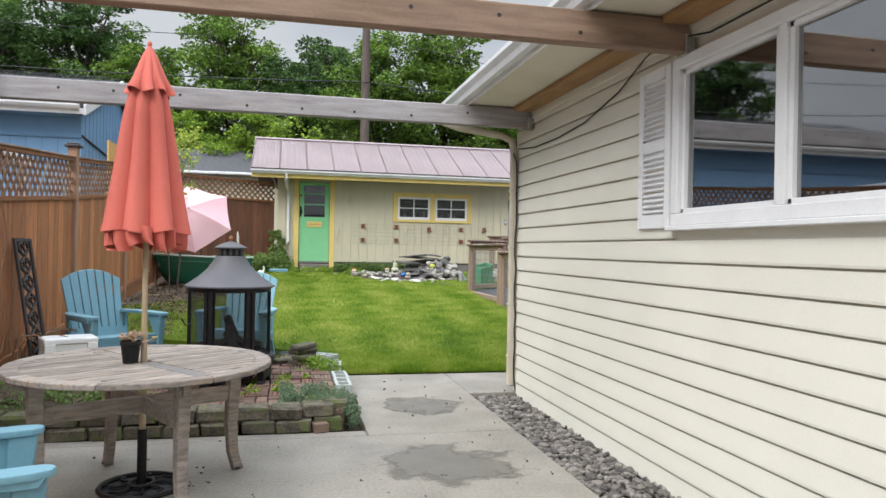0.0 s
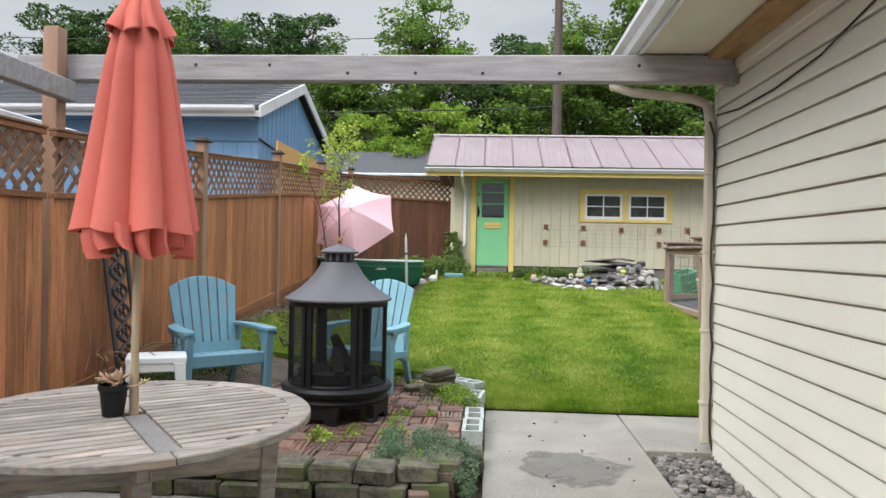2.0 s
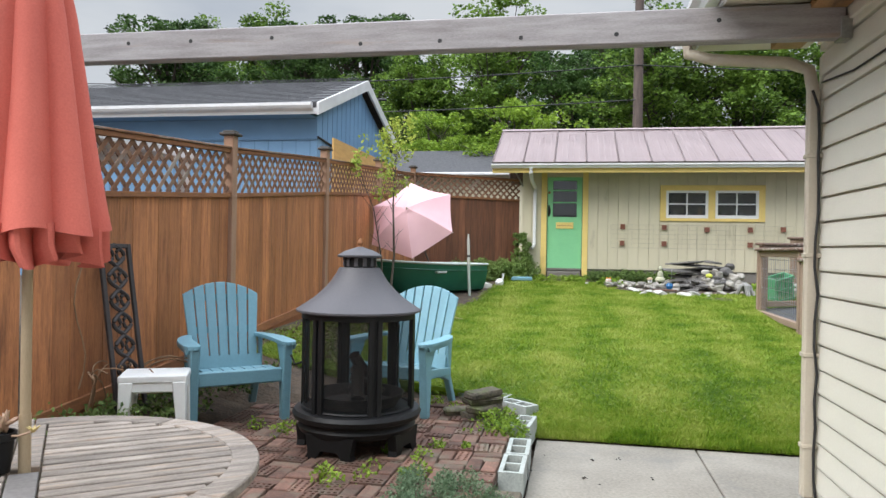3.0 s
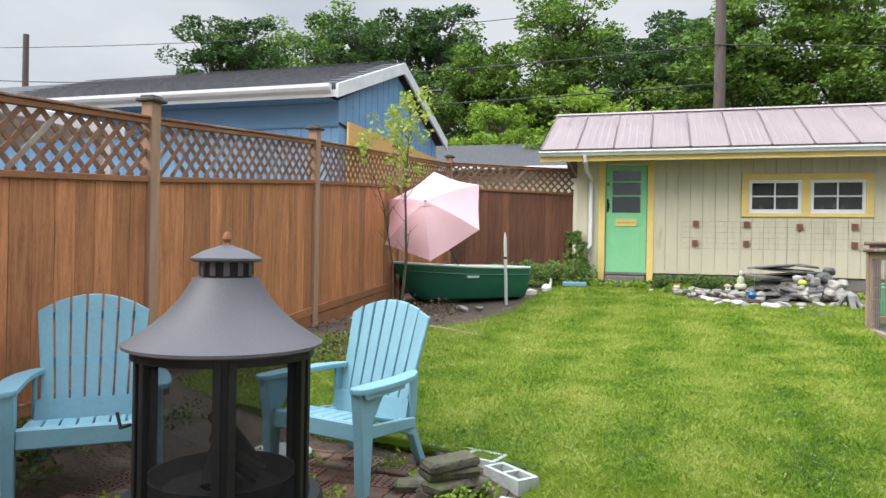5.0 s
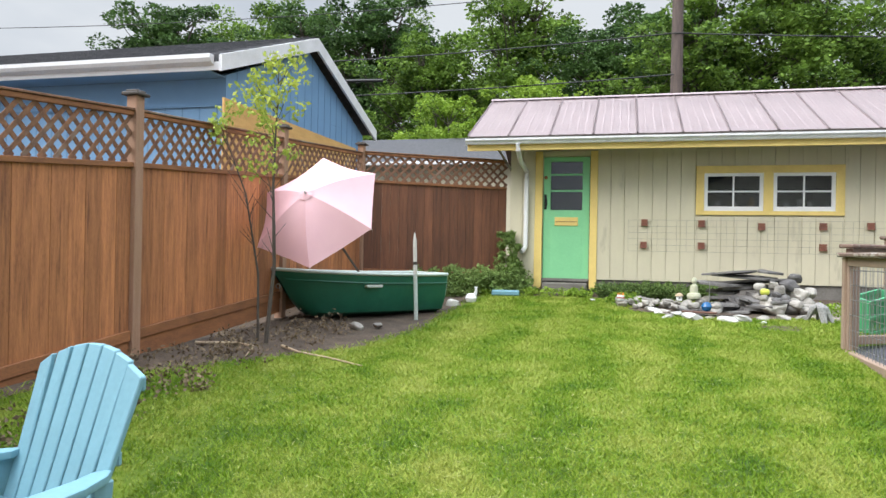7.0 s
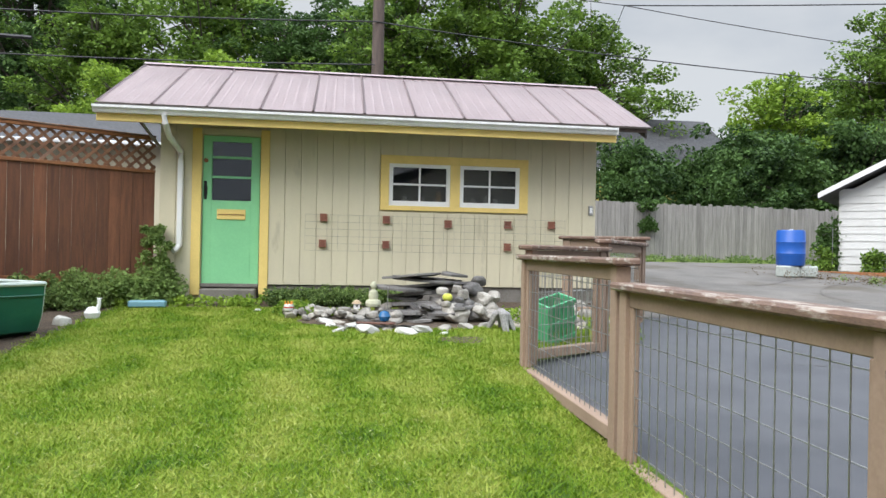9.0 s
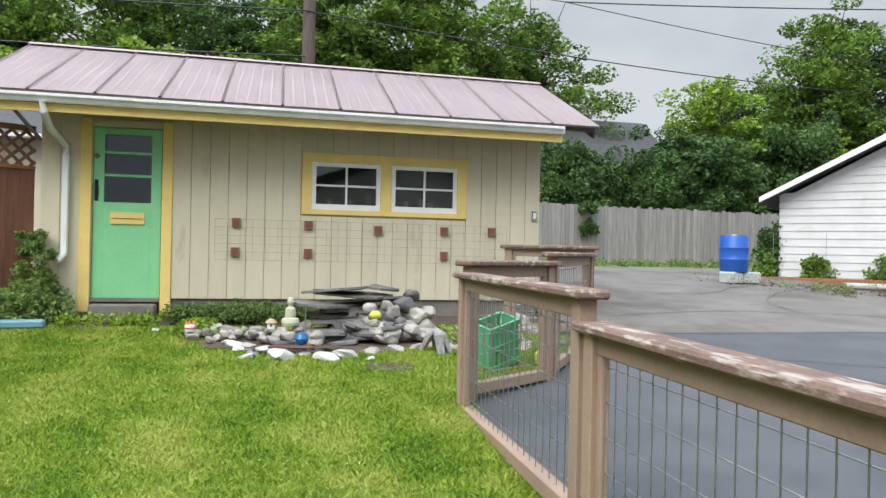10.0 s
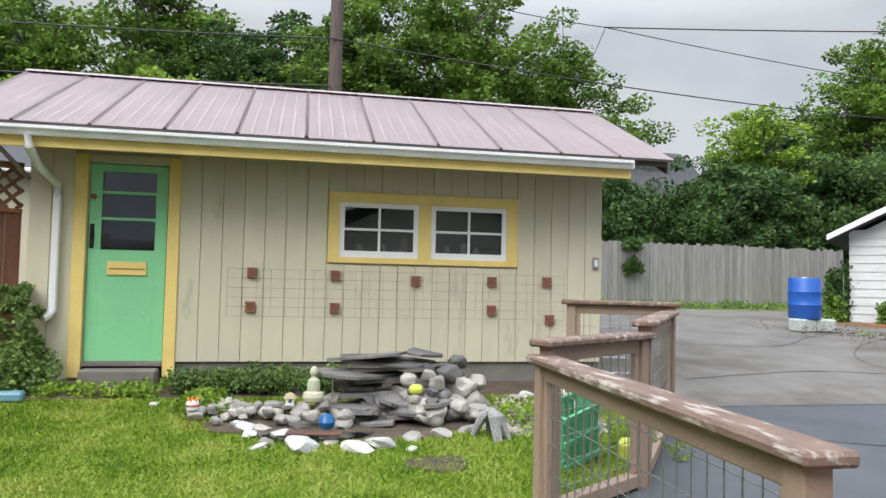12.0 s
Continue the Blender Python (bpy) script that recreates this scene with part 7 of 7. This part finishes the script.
# ---- boat, pink umbrella, sapling ----
def rowing_boat():
    a = math.degrees(math.atan2(16.15 - 14.15, -0.72 + 2.2))
    t = empty("rowing_boat", pose(-1.75, 15.21, 0.70, 0, 0, a), "small green rowing boat lying on the soil", "boat")
    t.scale = (0.95, 0.97, 0.88)
    L, n = 2.55, 18
    rows, rim = [], []
    bm = bmesh.new()
    inner = bmesh.new()
    irows = []
    for i in range(n + 1):
        u = i / n
        x = -L / 2 + L * u
        w = 0.50 * (1 - (1 - u) ** 2.6) ** 0.75 * (1 - 0.10 * u ** 3) if u > 0 else 0.02
        zr = 0.58 + 0.10 * (1 - u) ** 2 + 0.02 * u
        kz = 0.30 * max(0, (0.20 - u) / 0.20) ** 1.6
        prof = [(-1.0, 1.0), (-0.97, 0.75), (-0.90, 0.40), (-0.74, 0.10), (-0.4, 0.0), (0, -0.02), (0.4, 0.0), (0.74, 0.10), (0.90, 0.40), (0.97, 0.75), (1.0, 1.0)]
        xs = x + 0.28 * max(0, 0.16 - u)
        rows.append([bm.verts.new((xs + 0.42 * max(0.0, 0.55 - u) * (1 - max(0.0, q)), w * p, kz + (zr - kz) * max(0.0, q))) for p, q in prof])
        irows.append([inner.verts.new((xs + 0.03 + 0.42 * max(0.0, 0.55 - u) * (1 - max(0.0, q)), (w - 0.03) * p, kz + 0.03 + (zr - kz - 0.035) * max(0.0, q))) for p, q in prof])
        rim.append((xs, w, zr))
    for src, rr in ((bm, rows), (inner, irows)):
        for r0, r1 in zip(rr, rr[1:]):
            for k in range(10):
                src.faces.new((r0[k], r0[k + 1], r1[k + 1], r1[k]))
        src.faces.new(rr[-1])
        bmesh.ops.recalc_face_normals(src, faces=src.faces)
    part("hull", bm, M_boat, t, "green moulded hull", True)
    part("liner", inner, M_boatin, t, "pale inner shell", True)
    for s in (-1, 1):
        part("gunwale", tube([(x, s * w, z) for x, w, z in rim], 0.024, 8), M_boatin, t, "pale rim", True)
        part("rubbing_strake", tube([(x, s * (w * 0.985 + 0.006), z - 0.13) for x, w, z in rim[1:]], 0.012, 6), M_boat, t, "", True)
    part("transom_rim", tube([(rim[-1][0], -rim[-1][1], rim[-1][2]), (rim[-1][0], rim[-1][1], rim[-1][2])], 0.024, 8), M_boatin, t)
    part("thwart", bevel_all(box((-0.1, -0.46, 0.42), (0.15, 0.46, 0.46)), 0.006), M_boatin, t)
    part("bow_ring", tube([(-1.2 + 0.03 * math.cos(k * 0.6), -0.12, 0.45 + 0.03 * math.sin(k * 0.6)) for k in range(11)], 0.006, 5), M_wire, t)


rowing_boat()


def pink_umbrella():
    # axis of the canopy, and the direction of its first rib
    n = Vector((-0.06, -0.84, 0.54)).normalized()
    u = Vector((-0.144, 0.641, 0.747))
    u = (u - n * u.dot(n)).normalized()
    v = n.cross(u)
    m = Matrix.Translation((-1.74, 13.68, 2.15)) @ Matrix((u, v, n)).transposed().to_4x4()
    t = empty("pink_umbrella", m, "open faded pink umbrella leaning out of the boat", "umbrella")
    R, ribs = 0.78, 6
    for k in range(ribs):
        a0, a1 = 2 * math.pi * k / ribs, 2 * math.pi * (k + 1) / ribs
        bm = bmesh.new()
        rings = []
        for i in range(7):
            u = i / 6
            row = []
            for j in range(7):
                v = j / 6
                a = a0 + (a1 - a0) * v
                chord = math.cos((a1 - a0) / 2) / math.cos(a - (a0 + a1) / 2)
                r = R * u * (chord * (1 - 0.03 * math.sin(math.pi * v) * u))
                z = -0.30 * u ** 1.6 - 0.035 * math.sin(math.pi * v) * u
                row.append(bm.verts.new((r * math.cos(a), r * math.sin(a), z)))
            rings.append(row)
        for r0, r1 in zip(rings, rings[1:]):
            for j in range(6):
                bm.faces.new((r0[j], r0[j + 1], r1[j + 1], r1[j]))
        bmesh.ops.remove_doubles(bm, verts=bm.verts, dist=1e-5)
        bmesh.ops.recalc_face_normals(bm, faces=bm.faces)
        part("canopy_panel", bm, M_pink, t, "", True)
        part("rib", tube([(0, 0, -0.012), (0.5 * R * math.cos(a0), 0.5 * R * math.sin(a0), -0.115), (R * math.cos(a0), R * math.sin(a0), -0.312)], 0.006, 5), M_white, t)
    part("pole", tube([(0, 0, 0.0), (0, 0, -1.85)], 0.015, 8), M_polewood, t)
    part("tip", tube([(0, 0, 0.0), (0, 0, 0.05)], 0.010, 8), M_white, t)
    # loose vent flap round the tip
    bm = bmesh.new()
    rg3 = random.Random(5)
    ring0 = [bm.verts.new((0.02 * math.cos(k * 0.524), 0.02 * math.sin(k * 0.524), 0.012)) for k in range(12)]
    ring1 = [bm.verts.new((0.085 * math.cos(k * 0.524), 0.085 * math.sin(k * 0.524), rg3.uniform(-0.012, 0.006))) for k in range(12)]
    for k in range(12):
        bm.faces.new((ring0[k], ring0[(k + 1) % 12], ring1[(k + 1) % 12], ring1[k]))
    part("vent_flap", bm, M_pink, t)


pink_umbrella()


def sapling():
    rgx = np.random.default_rng(9)
    x0, y0 = -1.84, 13.02
    t = empty("sapling", pose(x0, y0, ground_z(y0, x0) - 0.02), "slender young tree with yellow-green leaves", "tree")
    t.scale = (0.93, 0.93, 0.90)
    stems = [[(0, 0, 0), (0.06, 0.05, 0.9), (0.03, 0.05, 1.8), (0.10, 0.0, 3.1)], [(-0.12, 0.05, 0), (-0.16, 0.1, 0.8), (-0.30, 0.05, 1.7), (-0.62, 0.0, 2.55)]]
    tips = []
    for si, st in enumerate(stems):
        part("stem", tube(st, [0.024, 0.02, 0.014, 0.004] if si == 0 else [0.016, 0.012, 0.009, 0.003], 7), M_bark, t)
        for k in range(30 if si == 0 else 18):
            u = rgx.uniform(0.30, 1.0)
            z = st[-1][2] * u
            px = float(np.interp(z, [p[2] for p in st], [p[0] for p in st]))
            py = float(np.interp(z, [p[2] for p in st], [p[1] for p in st]))
            a = rgx.uniform(0, 6.28)
            ln = rgx.uniform(0.25, 0.5)
            tip = (px + ln * 0.6 * math.cos(a), py + ln * 0.6 * math.sin(a), z + ln * rgx.uniform(0.5, 0.9))
            part("twig", tube([(px, py, z), tip], [0.005, 0.002], 4), M_bark, t)
            if z > 1.75:
                tips.append(tip)
        tips.append(st[-1])
    cs, rs = [], []
    for p in tips:
        for j in range(3):
            cs.append((p[0] + rgx.normal(0, 0.05), p[1] + rgx.normal(0, 0.05), p[2] + rgx.normal(0, 0.08)))
            rs.append(0.09)
    ob = new("leaves", leaf_mesh("leaves", 1150, cs, rs, 0.062, rgx, leaf_mat("fresh yellow leaves", (0.46, 0.52, 0.10), (0.20, 0.30, 0.05)), 0.2, 0.6))
    ob.parent = t
    for k, (pts) in enumerate([[(-1.6, 12.9), (-1.35, 12.75), (-1.0, 12.7), (-0.6, 12.5)], [(-2.3, 12.5), (-2.0, 12.75), (-1.8, 12.7), (-1.65, 12.3)]]):
        f = empty("fallen_branch", None, "bare fallen branch on the soil", "branch")
        part("stick", tube([(x, y, ground_z(y, x) + 0.025) for x, y in pts], [0.014, 0.012, 0.010, 0.006], 6), M_pole, f)


sapling()
t = empty("wooden_stake", pose(-0.93, 15.3, ground_z(15.3) - 0.03, 0, -2, 0), "whitish pointed wooden stake in the lawn", "stake")
part("shaft", tube([(0, 0, 0), (0, 0, 0.62)], 0.026, 8), M_boatin, t)
part("upper", tube([(0, 0, 0.62), (0, 0, 1.05), (0, 0, 1.16)], [0.027, 0.025, 0.006], 8), M_cream, t)
part("band", tube([(0, 0, 0.74), (0, 0, 0.78)], 0.029, 8), M_cap, t)
t = empty("goose_ornament", pose(-0.55, 16.9, ground_z(16.9)), "small white goose ornament on the grass", "ornament")
part("body", lathe([(0.001, 0.0), (0.07, 0.02), (0.09, 0.08), (0.05, 0.14), (0.001, 0.15)], 14), M_white, t, "", True)
part("neck", tube([(0.05, 0, 0.1), (0.075, 0, 0.18), (0.07, 0, 0.24), (0.10, 0, 0.245)], [0.03, 0.02, 0.024, 0.008], 8), M_white, t, "", True)
strewn_rocks([(-1.35, 14.3, 0.66, 0.12, 0.07, 0.05, "p"), (-1.15, 14.45, 0.66, 0.07, 0.05, 0.04, "p"), (-0.75, 16.6, 0.78, 0.10, 0.09, 0.08, "w"), (-2.3, 11.0, 0.58, 0.09, 0.07, 0.05, "p"), (1.2, 17.5, 0.83, 0.06, 0.05, 0.04, "w")], 78, "stones in the bed")


# ---- wire panel fence along the driveway ----
def wire_section(ax, ay, bx, by, top, label, foot=None, dense=0.10, wide=0.15):
    f = empty("wire_fence", None, label, "fence", "wire panel fences")
    a, b = Vector((ax, ay, 0)), Vector((bx, by, 0))
    d = b - a
    L = d.length
    base = Matrix.Translation(a) @ Matrix.Rotation(math.atan2(d.y, d.x), 4, "Z")
    za = foot if foot is not None else min(ground_z(ay), ground_z(by)) + 0.06

    def pl(nm, lo, hi, mt, lab="", bev=0.005):
        bm = box(lo, hi, bev)
        bmesh.ops.transform(bm, matrix=base, verts=bm.verts)
        return part(nm, bm, mt, f, lab)
    pl("cap_rail", (-0.10, -0.085, top - 0.045), (L + 0.10, 0.085, top), M_capwood, "peeling brown cap rail", 0.012)
    pl("under_rail", (0.045, -0.022, top - 0.135), (L - 0.045, 0.022, top - 0.047), M_taupewood)
    pl("bottom_rail", (0.045, -0.045, za), (L - 0.045, 0.045, za + 0.085), M_taupewood)
    for u in (0.0, L):
        p = a + d * (u / L)
        zz = ground_z(p.y) - 0.1
        pl("post", (u - 0.045, -0.045, zz), (u + 0.045, 0.045, top - 0.047), M_taupewood)
    for u in (0.046, L - 0.091):
        pl("stop_strip", (u, -0.02, za + 0.086), (u + 0.045, 0.02, top - 0.136), M_taupewood)
    n = max(2, round((L - 0.18) / dense))
    vert = meshed("wire", tube([(0, 0, za + 0.05), (0, 0, top - 0.10)], 0.0032, 5), M_wire)
    for k in range(n + 1):
        piece("wire", vert, f, base @ Matrix.Translation((0.09 + (L - 0.18) * k / n, 0, 0)))
    hz = meshed("wire", tube([(0.06, 0.004, 0), (L - 0.06, 0.004, 0)], 0.0032, 5), M_wire)
    z = za + 0.15
    while z < top - 0.15:
        piece("wire", hz, f, base @ Matrix.Translation((0, 0, z)))
        z += wide
    return f


FX = 3.86
wire_section(FX, 14.52, FX - 0.02, 12.36, 1.61, "taupe framed wire panel fence with peeling cap")
wire_section(FX - 0.02, 12.22, FX - 0.04, 10.26, 1.47, "taupe framed wire panel fence beside the lawn")
wire_section(FX - 0.04, 10.12, FX - 0.05, 8.36, 1.33, "taupe framed wire panel fence beside the lawn")
wire_section(3.92, 14.60, 4.78, 15.18, 1.70, "short taupe wire panel fence turning from the lawn")
wire_section(4.86, 15.26, 5.98, 16.95, 1.78, "taupe wire panel fence beside the driveway")
wire_section(5.16, 17.42, 6.05, 17.06, 1.86, "taupe wire panel fence ending at the shed")


def green_chair():
    t = empty("green_crate", pose(4.50, 15.72, ground_z(15.7) + 0.05, 12, -14, 24), "green plastic slatted crate tipped over behind the wire fence", "crate")
    t.scale = (0.78, 0.78, 0.86)
    for k in range(6):
        part("slat", bevel_all(box((-0.22 + k * 0.075, -0.16, 0.05), (-0.165 + k * 0.075, -0.14, 0.46)), 0.005), M_greenplastic, t)
        part("slat", bevel_all(box((-0.22 + k * 0.075, 0.14, 0.05), (-0.165 + k * 0.075, 0.16, 0.46)), 0.005), M_greenplastic, t)
    for z in (0.0, 0.22, 0.44):
        for y in (-0.17, 0.138):
            part("band", bevel_all(box((-0.24, y, z), (0.24, y + 0.032, z + 0.06)), 0.006), M_greenplastic, t)
    for x in (-0.24, 0.21):
        part("side", bevel_all(box((x, -0.138, 0.0), (x + 0.03, 0.138, 0.5)), 0.006), M_greenplastic, t)
    o = empty("yellow_toy", pose(4.98, 15.75, ground_z(15.75) + 0.0), "small yellow plastic can on the gravel", "can")
    part("body", lathe([(0.001, 0), (0.08, 0), (0.085, 0.12), (0.05, 0.16), (0.001, 0.16)], 16), M_lime, o, "", True)


green_chair()
cover("border_grass", 2500, [(rg.uniform(4.2, 5.9), rg.uniform(15.6, 17.4), 0.76, rg.uniform(0.05, 0.10)) for k in range(20)], 0.03, M_leaf3, "rough grass and weeds beside the wire fence", "weeds", 71, flat=-0.6)


# ---- driveway end: drum, planter, pipes, shrubs ----
def drum():
    x, y = 11.85, 22.5
    g = ground_z(y)
    t = empty("plastic_drum", pose(x, y, g + 0.25), "blue plastic drum standing on concrete blocks", "drum")
    t.scale = (0.95, 0.95, 0.87)
    part("body", lathe([(0.001, 0), (0.28, 0.0), (0.30, 0.03), (0.305, 0.28), (0.315, 0.30), (0.305, 0.32), (0.305, 0.56), (0.315, 0.58), (0.305, 0.60), (0.30, 0.84), (0.28, 0.88), (0.27, 0.87), (0.001, 0.865)], 36), M_barrel, t, "", True)
    part("bung", lathe([(0.001, 0.865), (0.05, 0.865), (0.05, 0.90), (0.001, 0.90)], 12), M_white, t)
    for dx, r in ((-0.13, 6), (0.30, -14)):
        o = empty("concrete_block", pose(x + dx, y - 0.1, g, 0, 0, r), "pale concrete block under the drum", "concrete block", "drum blocks")
        part("body", bevel_all(box((-0.2, -0.15, 0), (0.2, 0.15, 0.25)), 0.03), M_cinder, o)


drum()
t = empty("planter_bed", None, "long orange-brown timber planter against the white house", "planter")
t.matrix_basis = TURNED
for lo, hi in (((13.75, 23.0, 1.2), (21, 23.06, 1.48)), ((13.7, 23.0, 1.2), (13.75, 23.5, 1.48))):
    part("board", box(lo, hi, 0.008), M_rail, t)
part("soil_fill", box((13.76, 23.07, 1.2), (21, 23.55, 1.42)), M_soil, t)
rg = np.random.default_rng(81)
for k, (x, h) in enumerate([(14.1, 0.55), (15.2, 0.45), (16.6, 0.5), (17.8, 0.4)]):
    s = empty("garden_plant", TURNED @ pose(x, 23.3, 1.42), "leafy green garden plant in the planter", "plant", "planter plants")
    ob = new("foliage", leaf_mesh("foliage", 900, [(rg.normal(0, 0.12), rg.normal(0, 0.08), rg.uniform(0.05, h)) for j in range(14)], [0.14] * 14, 0.09, rg, M_leaf, 0.0))
    ob.parent = s
    part("stake", tube([(0.2, 0.05, -0.05), (0.2, 0.05, 1.1)], 0.008, 5), M_wire, s)
for k, (x, y, r, mt, lb) in enumerate([(13.8, 21.6, 0.07, M_cinder, "pale pipe lying on the driveway"), (14.6, 21.2, 0.09, M_wire, "grey pipe lying on the driveway")]):
    o = empty("pipe", None, lb, "pipe")
    part("tube", tube([(x, y, ground_z(y) + r + 0.014), (x + 1.3, y - 0.35, ground_z(y - 0.35) + r + 0.014)], r, 12), mt, o, "", True)
cover("wall_creeper", 3500, [(14.0 + rg.normal(0, 0.18), 24.0, rg.uniform(1.4, 2.6), 0.18) for k in range(16)] + [(11.2 + rg.normal(0, 0.10), 28.3, rg.uniform(2.4, 3.3), 0.15) for k in range(9)], 0.09, M_leaf2, "green creeper hanging over the board fence", "creeper", 82)
cover("drive_weeds", 3000, [(rg.uniform(12.5, 15.5), rg.uniform(20.6, 22.4), ground_z(21.5) + 0.02, rg.uniform(0.05, 0.16)) for k in range(34)], 0.04, M_ivy, "weeds and clippings at the driveway's edge", "weeds", 83)
rg = np.random.default_rng(91)
cover("drive_litter", 6000, [(11.2 + 4.2 * u + rg.normal(0, 0.25), 22.6 - 3.4 * u + rg.normal(0, 0.45), ground_z(22.6 - 3.4 * u) + 0.02, rg.uniform(0.10, 0.34)) for u in rg.uniform(0, 1, 60)], 0.035, mat("brown clippings", (0.20, 0.145, 0.085), (0.075, 0.052, 0.032), 0.9, world_space=True), "brown leaf litter and bark along the driveway's edge", "leaf litter", 92, flat=0.9)
cover("verge_grass", 9000, [(rg.uniform(6.3, 16), rg.uniform(26.6, 28.2), ground_z(27.3) + 0.03, rg.uniform(0.10, 0.22)) for k in range(130)], 0.06, M_ivy, "long grass along the grey board fence", "grass", 93, flat=-0.8)
cover("patio_litter", 260, [(rg.uniform(-1.5, 2.3), rg.uniform(2.6, 8.0), 0.012, 0.01) for k in range(260)], 0.022, M_ember, "small dark leaf scraps on the patio", "leaf litter", 94, flat=0.95)
